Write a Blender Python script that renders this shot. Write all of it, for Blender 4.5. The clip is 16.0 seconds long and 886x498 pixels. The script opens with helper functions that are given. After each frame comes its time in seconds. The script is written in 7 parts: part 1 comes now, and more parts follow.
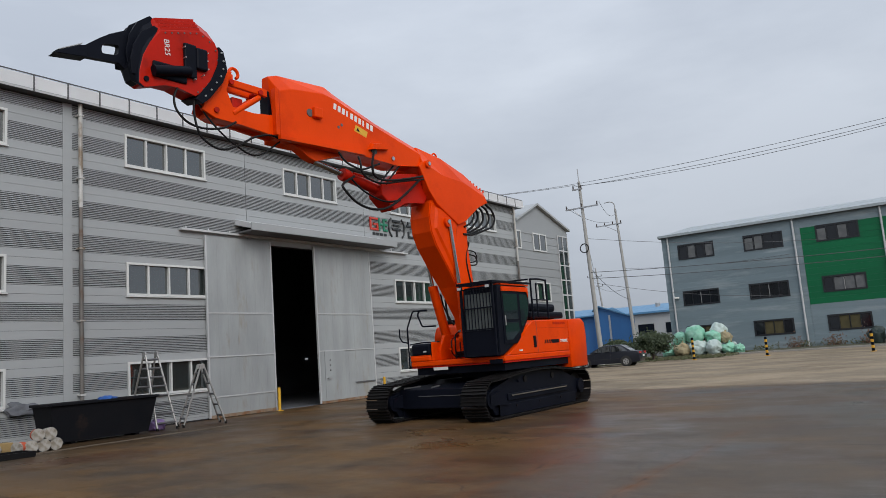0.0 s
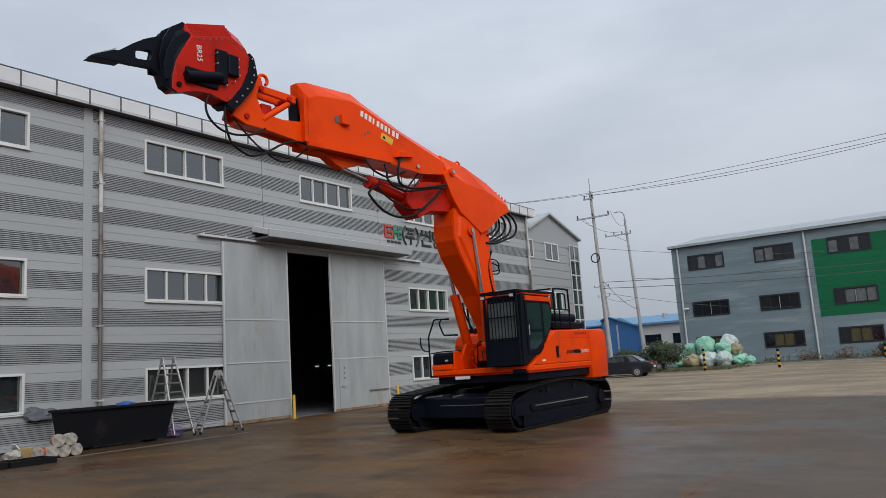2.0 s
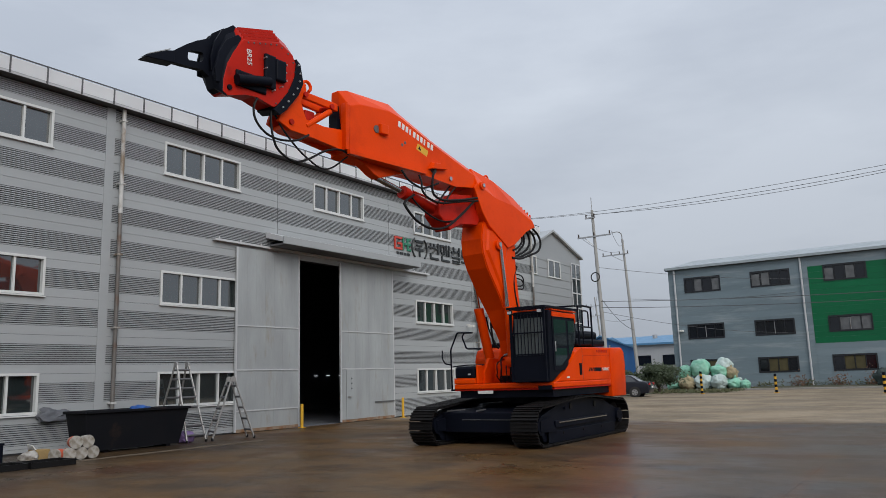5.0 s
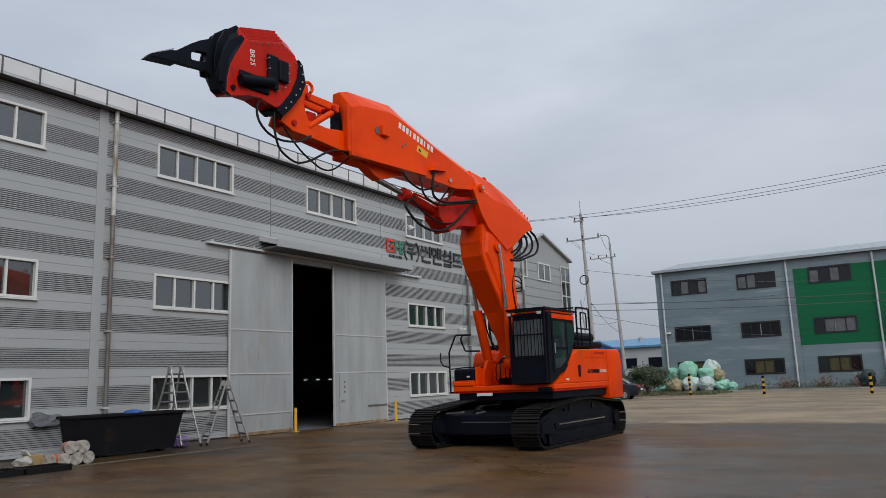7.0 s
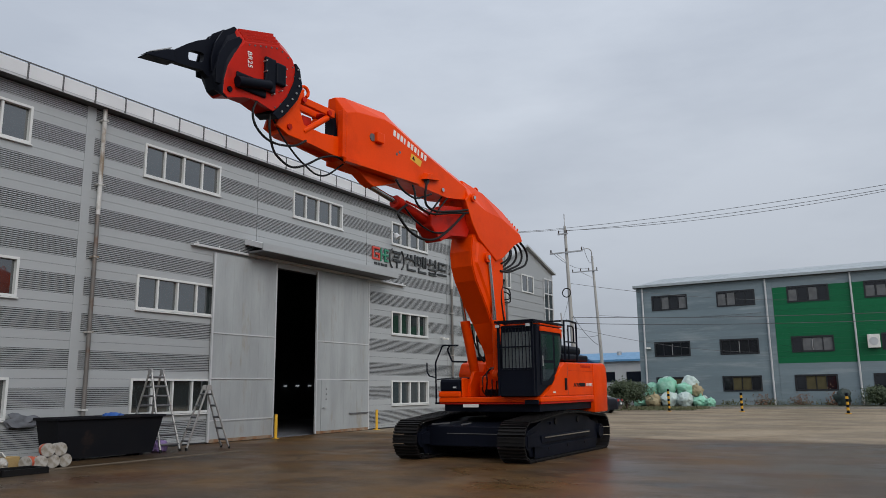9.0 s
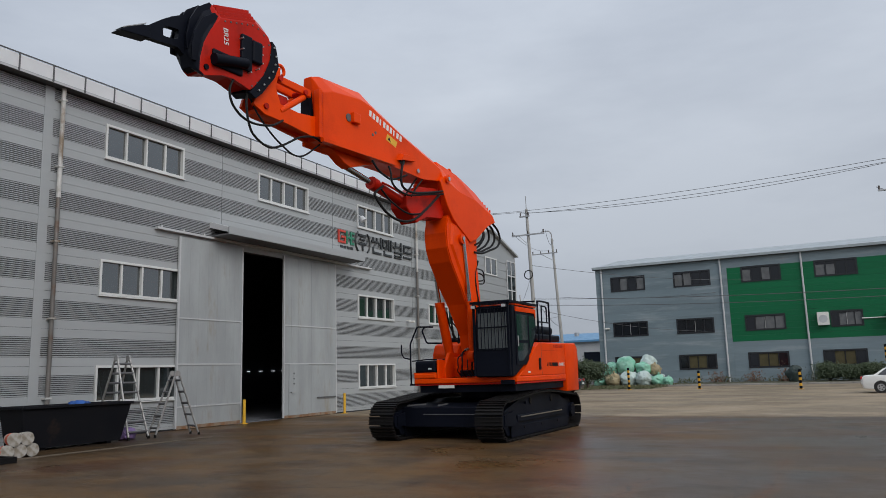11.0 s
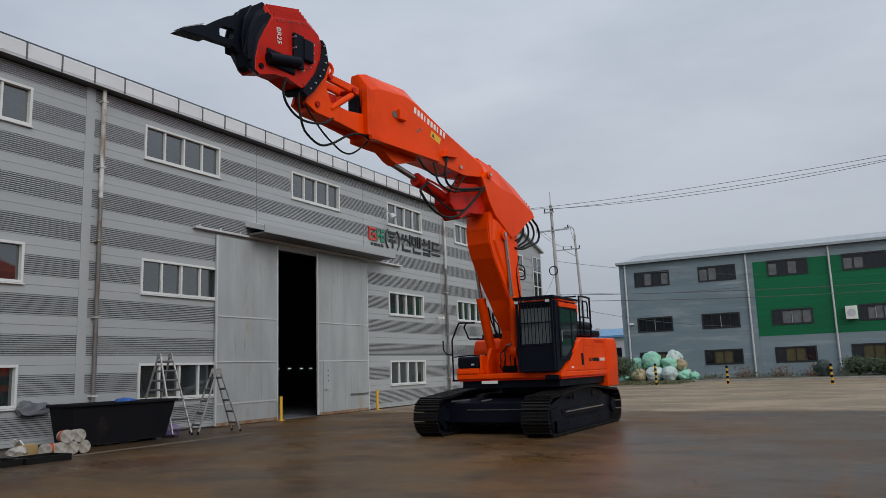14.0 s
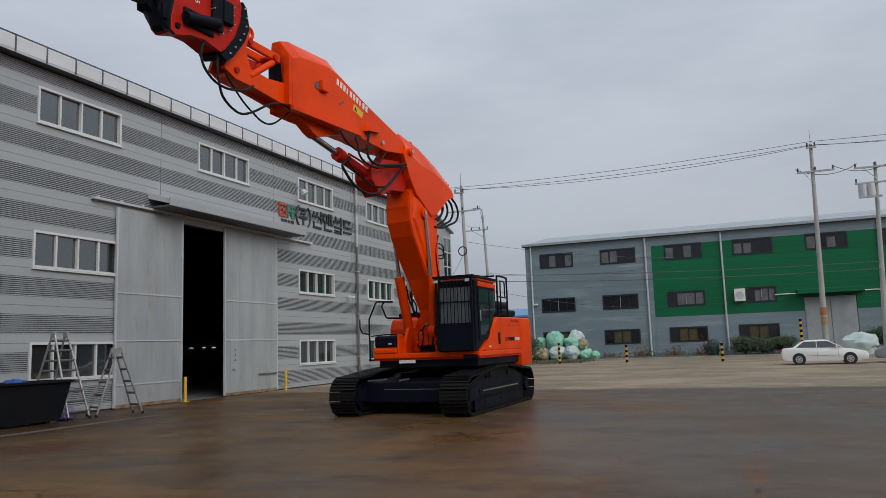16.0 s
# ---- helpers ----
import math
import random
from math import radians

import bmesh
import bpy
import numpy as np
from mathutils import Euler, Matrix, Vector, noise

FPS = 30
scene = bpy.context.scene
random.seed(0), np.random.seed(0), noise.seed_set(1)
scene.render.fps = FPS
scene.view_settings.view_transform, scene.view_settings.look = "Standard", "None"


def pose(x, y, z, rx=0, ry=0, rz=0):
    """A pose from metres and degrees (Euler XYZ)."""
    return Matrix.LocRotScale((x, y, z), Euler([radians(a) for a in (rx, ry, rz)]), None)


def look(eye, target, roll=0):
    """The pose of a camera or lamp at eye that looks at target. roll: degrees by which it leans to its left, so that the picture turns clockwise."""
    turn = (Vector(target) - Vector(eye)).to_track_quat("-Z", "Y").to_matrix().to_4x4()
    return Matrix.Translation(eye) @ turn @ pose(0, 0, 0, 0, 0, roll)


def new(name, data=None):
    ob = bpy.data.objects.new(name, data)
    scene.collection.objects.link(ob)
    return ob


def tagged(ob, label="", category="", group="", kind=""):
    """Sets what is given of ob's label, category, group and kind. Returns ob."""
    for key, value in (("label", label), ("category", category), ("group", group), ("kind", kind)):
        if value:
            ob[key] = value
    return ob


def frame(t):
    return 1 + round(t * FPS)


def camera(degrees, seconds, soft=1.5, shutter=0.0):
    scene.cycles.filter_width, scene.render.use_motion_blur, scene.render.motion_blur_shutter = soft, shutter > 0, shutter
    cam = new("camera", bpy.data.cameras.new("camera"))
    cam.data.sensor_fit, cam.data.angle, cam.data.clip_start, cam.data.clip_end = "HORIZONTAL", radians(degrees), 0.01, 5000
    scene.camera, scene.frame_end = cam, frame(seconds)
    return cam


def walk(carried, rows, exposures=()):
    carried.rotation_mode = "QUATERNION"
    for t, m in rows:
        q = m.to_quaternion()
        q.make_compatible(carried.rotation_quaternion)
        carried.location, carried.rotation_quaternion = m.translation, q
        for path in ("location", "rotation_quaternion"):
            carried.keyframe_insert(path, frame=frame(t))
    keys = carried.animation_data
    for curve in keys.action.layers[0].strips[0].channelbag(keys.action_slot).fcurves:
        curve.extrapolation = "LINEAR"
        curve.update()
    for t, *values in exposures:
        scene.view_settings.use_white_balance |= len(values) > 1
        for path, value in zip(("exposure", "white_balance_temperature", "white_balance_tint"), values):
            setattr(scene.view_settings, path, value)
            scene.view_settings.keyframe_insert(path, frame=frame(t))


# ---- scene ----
cam = camera(61.0, 16.0, soft=0.85)
PATH = [
    (0, (-0.096, 0.022, 1.575), (-1.216, 1.656, 1.856), -4.3),
    (0.5, (-0.244, -0.172, 1.615), (-1.463, 1.395, 1.856), -1.8),
    (1, (-0.437, -0.043, 1.604), (-1.635, 1.534, 1.883), -3.8),
    (1.5, (-0.463, -0.185, 1.639), (-1.685, 1.372, 1.926), -3.0),
    (2, (-0.535, -0.191, 1.627), (-1.66, 1.434, 1.93), -3.7),
    (2.5, (-0.664, -0.329, 1.638), (-1.859, 1.239, 1.973), -2.2),
    (3, (-0.816, -0.411, 1.634), (-1.955, 1.197, 1.977), -4.7),
    (3.5, (-0.979, -0.52, 1.63), (-2.162, 1.057, 1.969), -3.2),
    (4, (-1.097, -0.615, 1.65), (-2.232, 0.994, 2.0), -3.1),
    (6.5, (-1.71, -0.873, 1.627), (-2.788, 0.778, 1.963), -1.5),
    (7, (-1.719, -0.906, 1.62), (-2.776, 0.756, 1.967), -2.1),
    (7.5, (-1.748, -0.908, 1.612), (-2.815, 0.75, 1.948), -1.5),
    (8, (-1.846, -0.882, 1.613), (-2.892, 0.785, 1.968), -2.3),
    (8.5, (-1.89, -0.895, 1.606), (-2.875, 0.808, 1.967), -2.4),
    (9, (-1.962, -0.96, 1.654), (-2.973, 0.726, 2.023), -0.7),
    (11.5, (-2.459, -1.2, 1.611), (-3.363, 0.555, 1.93), -1.8),
    (12, (-2.521, -1.254, 1.623), (-3.479, 0.467, 1.967), -0.7),
    (12.5, (-2.644, -1.213, 1.599), (-3.593, 0.52, 1.907), -0.5),
    (13, (-2.779, -1.214, 1.595), (-3.695, 0.536, 1.91), -1.1),
    (13.5, (-2.861, -1.362, 1.621), (-3.791, 0.382, 1.925), -2.2),
    (14, (-2.945, -1.486, 1.605), (-3.898, 0.244, 1.923), -2.0),
    (14.5, (-3.063, -1.45, 1.596), (-3.981, 0.3, 1.905), -1.7),
    (15, (-3.166, -1.447, 1.588), (-4.057, 0.317, 1.899), -2.4),
    (15.5, (-3.261, -1.449, 1.619), (-4.132, 0.329, 1.906), -1.5),
    (16, (-3.396, -1.399, 1.616), (-4.126, 0.445, 1.872), -2.0),
]
walk(cam, [(t, look(eye, target, roll)) for t, eye, target, roll in PATH], exposures=((0.0, 0.05), (4.0, 0.0), (9.0, -0.08), (13.0, -0.12), (16.0, -0.17)))

# ---- light ----
SUN_AZ, SUN_EL = 118.0, 34.0
world = bpy.data.worlds.new("overcast_sky")
scene.world = world
world.use_nodes = True
wn, wl = world.node_tree.nodes, world.node_tree.links
wn.clear()
w_out = wn.new("ShaderNodeOutputWorld")
w_bg = wn.new("ShaderNodeBackground")
w_sky = wn.new("ShaderNodeTexSky")
w_sky.sky_type, w_sky.sun_disc = "NISHITA", False
w_sky.sun_elevation, w_sky.sun_rotation = radians(SUN_EL), radians(SUN_AZ)
w_sky.dust_density, w_sky.air_density = 4.0, 1.0
w_tc = wn.new("ShaderNodeTexCoord")
w_map = wn.new("ShaderNodeMapping")
w_map.inputs["Scale"].default_value = (1.0, 1.0, 3.2)
w_cloud = wn.new("ShaderNodeTexNoise")
w_cloud.inputs["Scale"].default_value = 1.7
w_cloud.inputs["Detail"].default_value = 6.0
w_cloud.inputs["Roughness"].default_value = 0.55
w_ramp = wn.new("ShaderNodeValToRGB")
w_ramp.color_ramp.elements[0].position, w_ramp.color_ramp.elements[0].color = 0.34, (4.75, 5.25, 6.1, 1)
w_ramp.color_ramp.elements[1].position, w_ramp.color_ramp.elements[1].color = 0.66, (6.3, 6.85, 7.7, 1)
w_mix = wn.new("ShaderNodeMix")
w_mix.data_type = "RGBA"
w_mix.inputs["Factor"].default_value = 0.93
wl.new(w_tc.outputs["Generated"], w_map.inputs["Vector"])
wl.new(w_map.outputs["Vector"], w_cloud.inputs["Vector"])
wl.new(w_cloud.outputs["Fac"], w_ramp.inputs["Fac"])
wl.new(w_sky.outputs["Color"], w_mix.inputs["A"])
wl.new(w_ramp.outputs["Color"], w_mix.inputs["B"])
# an overcast sky grows brighter towards the zenith
w_sep = wn.new("ShaderNodeSeparateXYZ")
w_zen = wn.new("ShaderNodeMapRange")
w_zen.inputs["From Min"].default_value, w_zen.inputs["From Max"].default_value = 0.02, 1.0
w_zen.inputs["To Min"].default_value, w_zen.inputs["To Max"].default_value = 0.074, 0.165
wl.new(w_tc.outputs["Generated"], w_sep.inputs["Vector"])
wl.new(w_sep.outputs["Z"], w_zen.inputs["Value"])
wl.new(w_zen.outputs["Result"], w_bg.inputs["Strength"])
wl.new(w_mix.outputs["Result"], w_bg.inputs["Color"])
wl.new(w_bg.outputs["Background"], w_out.inputs["Surface"])

sun = new("sun", bpy.data.lights.new("sun", "SUN"))
sun.data.energy, sun.data.angle, sun.data.color = 1.75, radians(45), (1.0, 0.97, 0.93)
sun.matrix_basis = look((0, 0, 50), (math.sin(radians(SUN_AZ)) * -10, math.cos(radians(SUN_AZ)) * -10, 50 - 10 * math.tan(radians(SUN_EL))))


# ---- materials ----
def mat(name, c1, c2=None, rough=0.5, metal=0.0, big=0.6, fine=25.0, mix=0.5, grain=0.12, bump=0.0, rvar=0.12,
        stain=None, stain_at=0.62, stain_scale=1.3, stretch=(1, 1, 1), rand=0.0, spec=0.5):
    """A two-scale procedural surface: broad tone change, fine grain, optional stains of their own shape."""
    m = bpy.data.materials.new(name)
    m.use_nodes = True
    n, l = m.node_tree.nodes, m.node_tree.links
    bsdf = n["Principled BSDF"]
    c2 = c2 or tuple(v * 0.8 for v in c1)
    tc = n.new("ShaderNodeTexCoord")
    mp = n.new("ShaderNodeMapping")
    mp.inputs["Scale"].default_value = stretch
    l.new(tc.outputs["Object"], mp.inputs["Vector"])
    a = n.new("ShaderNodeTexNoise")
    a.inputs["Scale"].default_value, a.inputs["Detail"].default_value = big, 5
    b = n.new("ShaderNodeTexNoise")
    b.inputs["Scale"].default_value, b.inputs["Detail"].default_value = fine, 3
    for t in (a, b):
        l.new(mp.outputs["Vector"], t.inputs["Vector"])
    r1 = n.new("ShaderNodeMapRange")
    r1.inputs["From Min"].default_value, r1.inputs["From Max"].default_value = 0.5 - mix / 2, 0.5 + mix / 2
    l.new(a.outputs["Fac"], r1.inputs["Value"])
    mx = n.new("ShaderNodeMix")
    mx.data_type = "RGBA"
    mx.inputs["A"].default_value, mx.inputs["B"].default_value = (*c1, 1), (*c2, 1)
    l.new(r1.outputs["Result"], mx.inputs["Factor"])
    col = mx.outputs["Result"]
    if stain:
        s = n.new("ShaderNodeTexNoise")
        s.inputs["Scale"].default_value, s.inputs["Detail"].default_value = stain_scale, 7
        s.inputs["Roughness"].default_value = 0.65
        l.new(mp.outputs["Vector"], s.inputs["Vector"])
        sr = n.new("ShaderNodeMapRange")
        sr.inputs["From Min"].default_value, sr.inputs["From Max"].default_value = stain_at - 0.08, stain_at + 0.08
        l.new(s.outputs["Fac"], sr.inputs["Value"])
        sm = n.new("ShaderNodeMix")
        sm.data_type = "RGBA"
        sm.inputs["B"].default_value = (*stain, 1)
        l.new(col, sm.inputs["A"])
        l.new(sr.outputs["Result"], sm.inputs["Factor"])
        col = sm.outputs["Result"]
    hs = n.new("ShaderNodeHueSaturation")
    g = n.new("ShaderNodeMapRange")
    g.inputs["To Min"].default_value, g.inputs["To Max"].default_value = 1 - grain, 1 + grain
    l.new(b.outputs["Fac"], g.inputs["Value"])
    val = g.outputs["Result"]
    if rand:
        oi = n.new("ShaderNodeObjectInfo")
        rr = n.new("ShaderNodeMapRange")
        rr.inputs["To Min"].default_value, rr.inputs["To Max"].default_value = 1 - rand, 1 + rand
        l.new(oi.outputs["Random"], rr.inputs["Value"])
        mu = n.new("ShaderNodeMath")
        mu.operation = "MULTIPLY"
        l.new(val, mu.inputs[0])
        l.new(rr.outputs["Result"], mu.inputs[1])
        val = mu.outputs[0]
    l.new(val, hs.inputs["Value"])
    l.new(col, hs.inputs["Color"])
    l.new(hs.outputs["Color"], bsdf.inputs["Base Color"])
    rg = n.new("ShaderNodeMapRange")
    rg.inputs["To Min"].default_value, rg.inputs["To Max"].default_value = max(rough - rvar, 0.02), min(rough + rvar, 1)
    l.new(a.outputs["Fac"], rg.inputs["Value"])
    l.new(rg.outputs["Result"], bsdf.inputs["Roughness"])
    bsdf.inputs["Metallic"].default_value = metal
    bsdf.inputs["Specular IOR Level"].default_value = spec
    if bump:
        bp = n.new("ShaderNodeBump")
        bp.inputs["Strength"].default_value, bp.inputs["Distance"].default_value = bump, 0.02
        l.new(b.outputs["Fac"], bp.inputs["Height"])
        l.new(bp.outputs["Normal"], bsdf.inputs["Normal"])
    return m


def glass_mat(name, tint, rough=0.03, ior=1.85):
    """Dark glazing of a window with nothing lit behind it."""
    m = mat(name, tint, tuple(v * 0.6 for v in tint), rough=rough, big=0.5, grain=0.05, rvar=0.02)
    m.node_tree.nodes["Principled BSDF"].inputs["IOR"].default_value = ior
    return m


M = {}
M["cladding"] = mat("cladding_grey_metal", (0.365, 0.384, 0.393), (0.315, 0.333, 0.341), rough=0.42, big=0.25, fine=9, mix=0.6, grain=0.04, rvar=0.08, rand=0.035, stretch=(1, 0.25, 1))
M["clad_rib"] = mat("ribbed_grey_metal", (0.345, 0.362, 0.370), (0.30, 0.316, 0.324), rough=0.45, big=0.3, fine=9, grain=0.04, rand=0.03)
# Near-black backing: the dark of the grooves between ribs is put into its colour.
M["wall_core"] = mat("panel_back_dark", (0.045, 0.046, 0.05), (0.035, 0.036, 0.04), rough=0.6)
M["trim"] = mat("pale_metal_trim", (0.52, 0.53, 0.54), (0.43, 0.44, 0.45), rough=0.4, big=0.8, grain=0.06)
M["steel"] = mat("galvanised_steel", (0.50, 0.50, 0.50), (0.36, 0.35, 0.34), rough=0.38, metal=0.7, big=1.5, fine=20, stain=(0.16, 0.10, 0.06), stain_at=0.68)
M["pipe"] = mat("painted_downpipe", (0.60, 0.60, 0.585), (0.36, 0.35, 0.33), rough=0.45, big=0.7, fine=14, stain=(0.20, 0.15, 0.10), stain_at=0.55, stretch=(1, 1, 0.5))
M["pipe_old"] = mat("bare_weathered_pipe", (0.19, 0.18, 0.168), (0.11, 0.10, 0.092), rough=0.5, metal=0.2, big=0.8, fine=16, stain=(0.12, 0.075, 0.05), stain_at=0.62)
M["parapet"] = mat("milky_sheet", (0.80, 0.80, 0.80), (0.72, 0.72, 0.72), rough=0.5, big=0.6, grain=0.03)
M["parapet"].node_tree.nodes["Principled BSDF"].inputs["Transmission Weight"].default_value = 0.45
M["parapet"].node_tree.nodes["Principled BSDF"].inputs["IOR"].default_value = 1.08
M["gate"] = mat("gate_sheet", (0.35, 0.372, 0.38), (0.27, 0.287, 0.293), rough=0.45, big=0.9, fine=12, mix=0.42, grain=0.06, stretch=(1, 1.6, 0.4), stain=(0.27, 0.255, 0.215), stain_at=0.66)
M["white_frame"] = mat("white_window_frame", (0.62, 0.63, 0.62), (0.55, 0.56, 0.55), rough=0.4, grain=0.05)
M["glass"] = glass_mat("window_glass", (0.026, 0.034, 0.035), 0.03, 2.45)
M["rusty_foot"] = mat("rusty_foot_metal", (0.30, 0.25, 0.19), (0.20, 0.13, 0.08), rough=0.6, big=2.2, stain=(0.20, 0.095, 0.04), stain_at=0.52, stain_scale=3)
M["dark_inside"] = mat("dark_hall", (0.13, 0.14, 0.16), (0.10, 0.105, 0.12), rough=0.85)
# Dark colour for the eaves and canopy undersides, also for posts and fittings.
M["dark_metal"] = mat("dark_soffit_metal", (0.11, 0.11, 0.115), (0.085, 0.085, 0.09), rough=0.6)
M["orange"] = mat("orange_machine_paint", (0.80, 0.062, 0.0008), (0.70, 0.050, 0.0006), rough=0.33, big=0.9, fine=30, grain=0.06, rvar=0.08, spec=0.10, stain=(0.62, 0.041, 0.0006), stain_at=0.60, stain_scale=0.7)
M["orange_red"] = mat("red_machine_paint", (0.50, 0.015, 0.005), (0.38, 0.011, 0.004), rough=0.36, big=1.1, grain=0.08, spec=0.12, stain=(0.26, 0.010, 0.005), stain_at=0.64, stain_scale=2.2)
M["black"] = mat("black_machine_paint", (0.0055, 0.0070, 0.0135), (0.0042, 0.0052, 0.0090), rough=0.45, big=1.2, fine=30, grain=0.2, spec=0.08)
M["track"] = mat("track_steel_black", (0.006, 0.006, 0.007), (0.013, 0.011, 0.010), rough=0.5, spec=0.18, big=2.0, fine=30, grain=0.2, rand=0.15, bump=0.15)
M["alu_scuff"] = mat("scuffed_bare_steel", (0.20, 0.20, 0.20), (0.08, 0.08, 0.085), rough=0.5, metal=0.5, big=3)
M["rubber"] = mat("black_hose_rubber", (0.006, 0.006, 0.007), (0.009, 0.009, 0.009), rough=0.5, spec=0.2)
M["chrome"] = mat("chrome_rod", (0.55, 0.55, 0.56), (0.42, 0.42, 0.43), rough=0.22, metal=1.0)
M["cab_glass"] = glass_mat("cab_glass", (0.018, 0.028, 0.032), 0.04, 1.75)
# Pale front tint: sky reflection and the lighter cab inside are painted in.
M["cab_front_lit"] = glass_mat("cab_front_lit_glass", (0.13, 0.15, 0.15), 0.06, 1.7)
M["white_paint"] = mat("white_marking", (0.75, 0.74, 0.70), (0.66, 0.65, 0.62), rough=0.5)
M["yellow_paint"] = mat("yellow_marking", (0.72, 0.42, 0.03), (0.62, 0.34, 0.02), rough=0.5)
M["red_lens"] = mat("red_lens", (0.5, 0.02, 0.02), rough=0.2)
M["ground_far"] = mat("far_ground_soil", (0.13, 0.115, 0.095), (0.09, 0.085, 0.07), rough=0.85, big=0.08, fine=3, grain=0.2, bump=0.2)


def yard_concrete(name, rand):
    """Worn yard concrete: damp grey in the open, ochre mud trodden out of the gate, rust-brown stains, dry and pale beyond the last joint."""
    m = bpy.data.materials.new(name)
    m.use_nodes = True
    n, l = m.node_tree.nodes, m.node_tree.links
    bsdf = n["Principled BSDF"]
    geo = n.new("ShaderNodeNewGeometry")
    sep = n.new("ShaderNodeSeparateXYZ")
    l.new(geo.outputs["Position"], sep.inputs["Vector"])

    def ranged(sock, lo, hi, a=0.0, b=1.0):
        r = n.new("ShaderNodeMapRange")
        r.inputs["From Min"].default_value, r.inputs["From Max"].default_value = lo, hi
        r.inputs["To Min"].default_value, r.inputs["To Max"].default_value = a, b
        l.new(sock, r.inputs["Value"])
        return r.outputs["Result"]

    def noise_at(scale, detail, lo, hi, stretch=(1, 1, 1), rough=0.6):
        mp = n.new("ShaderNodeMapping")
        mp.inputs["Scale"].default_value = stretch
        t = n.new("ShaderNodeTexNoise")
        t.inputs["Scale"].default_value, t.inputs["Detail"].default_value, t.inputs["Roughness"].default_value = scale, detail, rough
        l.new(geo.outputs["Position"], mp.inputs["Vector"])
        l.new(mp.outputs["Vector"], t.inputs["Vector"])
        return ranged(t.outputs["Fac"], lo, hi)

    def calc(op, a, b):
        x = n.new("ShaderNodeMath")
        x.operation = op
        x.use_clamp = op == "MULTIPLY"
        for k, v in enumerate((a, b)):
            if isinstance(v, (int, float)):
                x.inputs[k].default_value = v
            else:
                l.new(v, x.inputs[k])
        return x.outputs[0]

    def blend(fac, a, b):
        x = n.new("ShaderNodeMix")
        x.data_type = "RGBA"
        l.new(fac, x.inputs["Factor"])
        for v, s in ((a, "A"), (b, "B")):
            if isinstance(v, tuple):
                x.inputs[s].default_value = (*v, 1)
            else:
                l.new(v, x.inputs[s])
        return x.outputs["Result"]

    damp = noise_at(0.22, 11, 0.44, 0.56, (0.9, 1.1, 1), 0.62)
    wobble = noise_at(0.5, 6, 0.2, 0.8)
    by_gate = ranged(calc("ADD", sep.outputs["X"], calc("MULTIPLY", wobble, 5.0)), -9.0, 1.5, 1.0, 0.22)
    ochre = calc("MULTIPLY", noise_at(0.27, 11, 0.36, 0.60, (0.8, 1.2, 1), 0.63), by_gate)
    rust = calc("MULTIPLY", noise_at(0.34, 11, 0.51, 0.62, (0.8, 1.1, 1), 0.66), ranged(sep.outputs["X"], -16.0, 2.0, 1.0, 0.55))
    pale = noise_at(0.6, 9, 0.55, 0.72, (0.5, 1.2, 1), 0.62)
    speck = noise_at(2.6, 9, 0.36, 0.68, rough=0.66)
    grit = noise_at(30, 3, 0.3, 0.7)
    blot = noise_at(0.8, 9, 0.62, 0.69, (0.8, 1.1, 1), 0.68)
    dry = ranged(calc("ADD", sep.outputs["Y"], calc("MULTIPLY", wobble, 1.6)), 24.9, 25.9)
    film = noise_at(0.75, 11, 0.50, 0.60, (0.7, 1.2, 1), 0.68)
    puddle = noise_at(0.16, 10, 0.56, 0.60, (0.8, 1.3, 1), 0.60)
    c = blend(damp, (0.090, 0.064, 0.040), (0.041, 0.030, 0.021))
    c = blend(ochre, c, (0.128, 0.070, 0.026))
    c = blend(calc("MULTIPLY", film, 0.45), c, (0.024, 0.018, 0.014))
    c = blend(calc("MULTIPLY", rust, 0.85), c, (0.060, 0.024, 0.009))
    c = blend(calc("MULTIPLY", pale, 0.40), c, (0.150, 0.105, 0.060))
    c = blend(calc("MULTIPLY", blot, 0.55), c, (0.026, 0.020, 0.016))
    # Darkened strip by the wall: wet ground plus painted shade round the skip.
    wet_and_shade = calc("MULTIPLY", ranged(calc("ADD", sep.outputs["X"], calc("MULTIPLY", wobble, 2.4)), -17.6, -15.4, 1.0, 0.0), ranged(sep.outputs["Y"], 13.5, 17.5, 0.75, 0.0))
    c = blend(wet_and_shade, c, (0.022, 0.017, 0.012))
    # fine cracks that wander across the slabs
    shift = n.new("ShaderNodeTexNoise")
    shift.inputs["Scale"].default_value, shift.inputs["Detail"].default_value = 0.9, 6
    l.new(geo.outputs["Position"], shift.inputs["Vector"])
    moved = n.new("ShaderNodeVectorMath")
    moved.operation = "MULTIPLY_ADD"
    moved.inputs[1].default_value = (1.4, 1.4, 0)
    l.new(shift.outputs["Color"], moved.inputs[0])
    l.new(geo.outputs["Position"], moved.inputs[2])
    cell = n.new("ShaderNodeTexVoronoi")
    cell.feature = "DISTANCE_TO_EDGE"
    cell.inputs["Scale"].default_value = 0.19
    l.new(moved.outputs["Vector"], cell.inputs["Vector"])
    crack = calc("MULTIPLY", ranged(cell.outputs["Distance"], 0.0015, 0.0045, 1.0, 0.0), noise_at(0.25, 4, 0.46, 0.54))
    c = blend(calc("MULTIPLY", crack, 0.8), c, (0.014, 0.011, 0.009))
    # the outer slabs are greyer than those the trucks cross
    outer = calc("MULTIPLY", ranged(calc("ADD", sep.outputs["X"], calc("MULTIPLY", wobble, 1.6)), -4.9, -3.6), noise_at(0.3, 8, 0.34, 0.56, rough=0.6))
    c = blend(calc("MULTIPLY", outer, 0.6), c, (0.066, 0.056, 0.047))
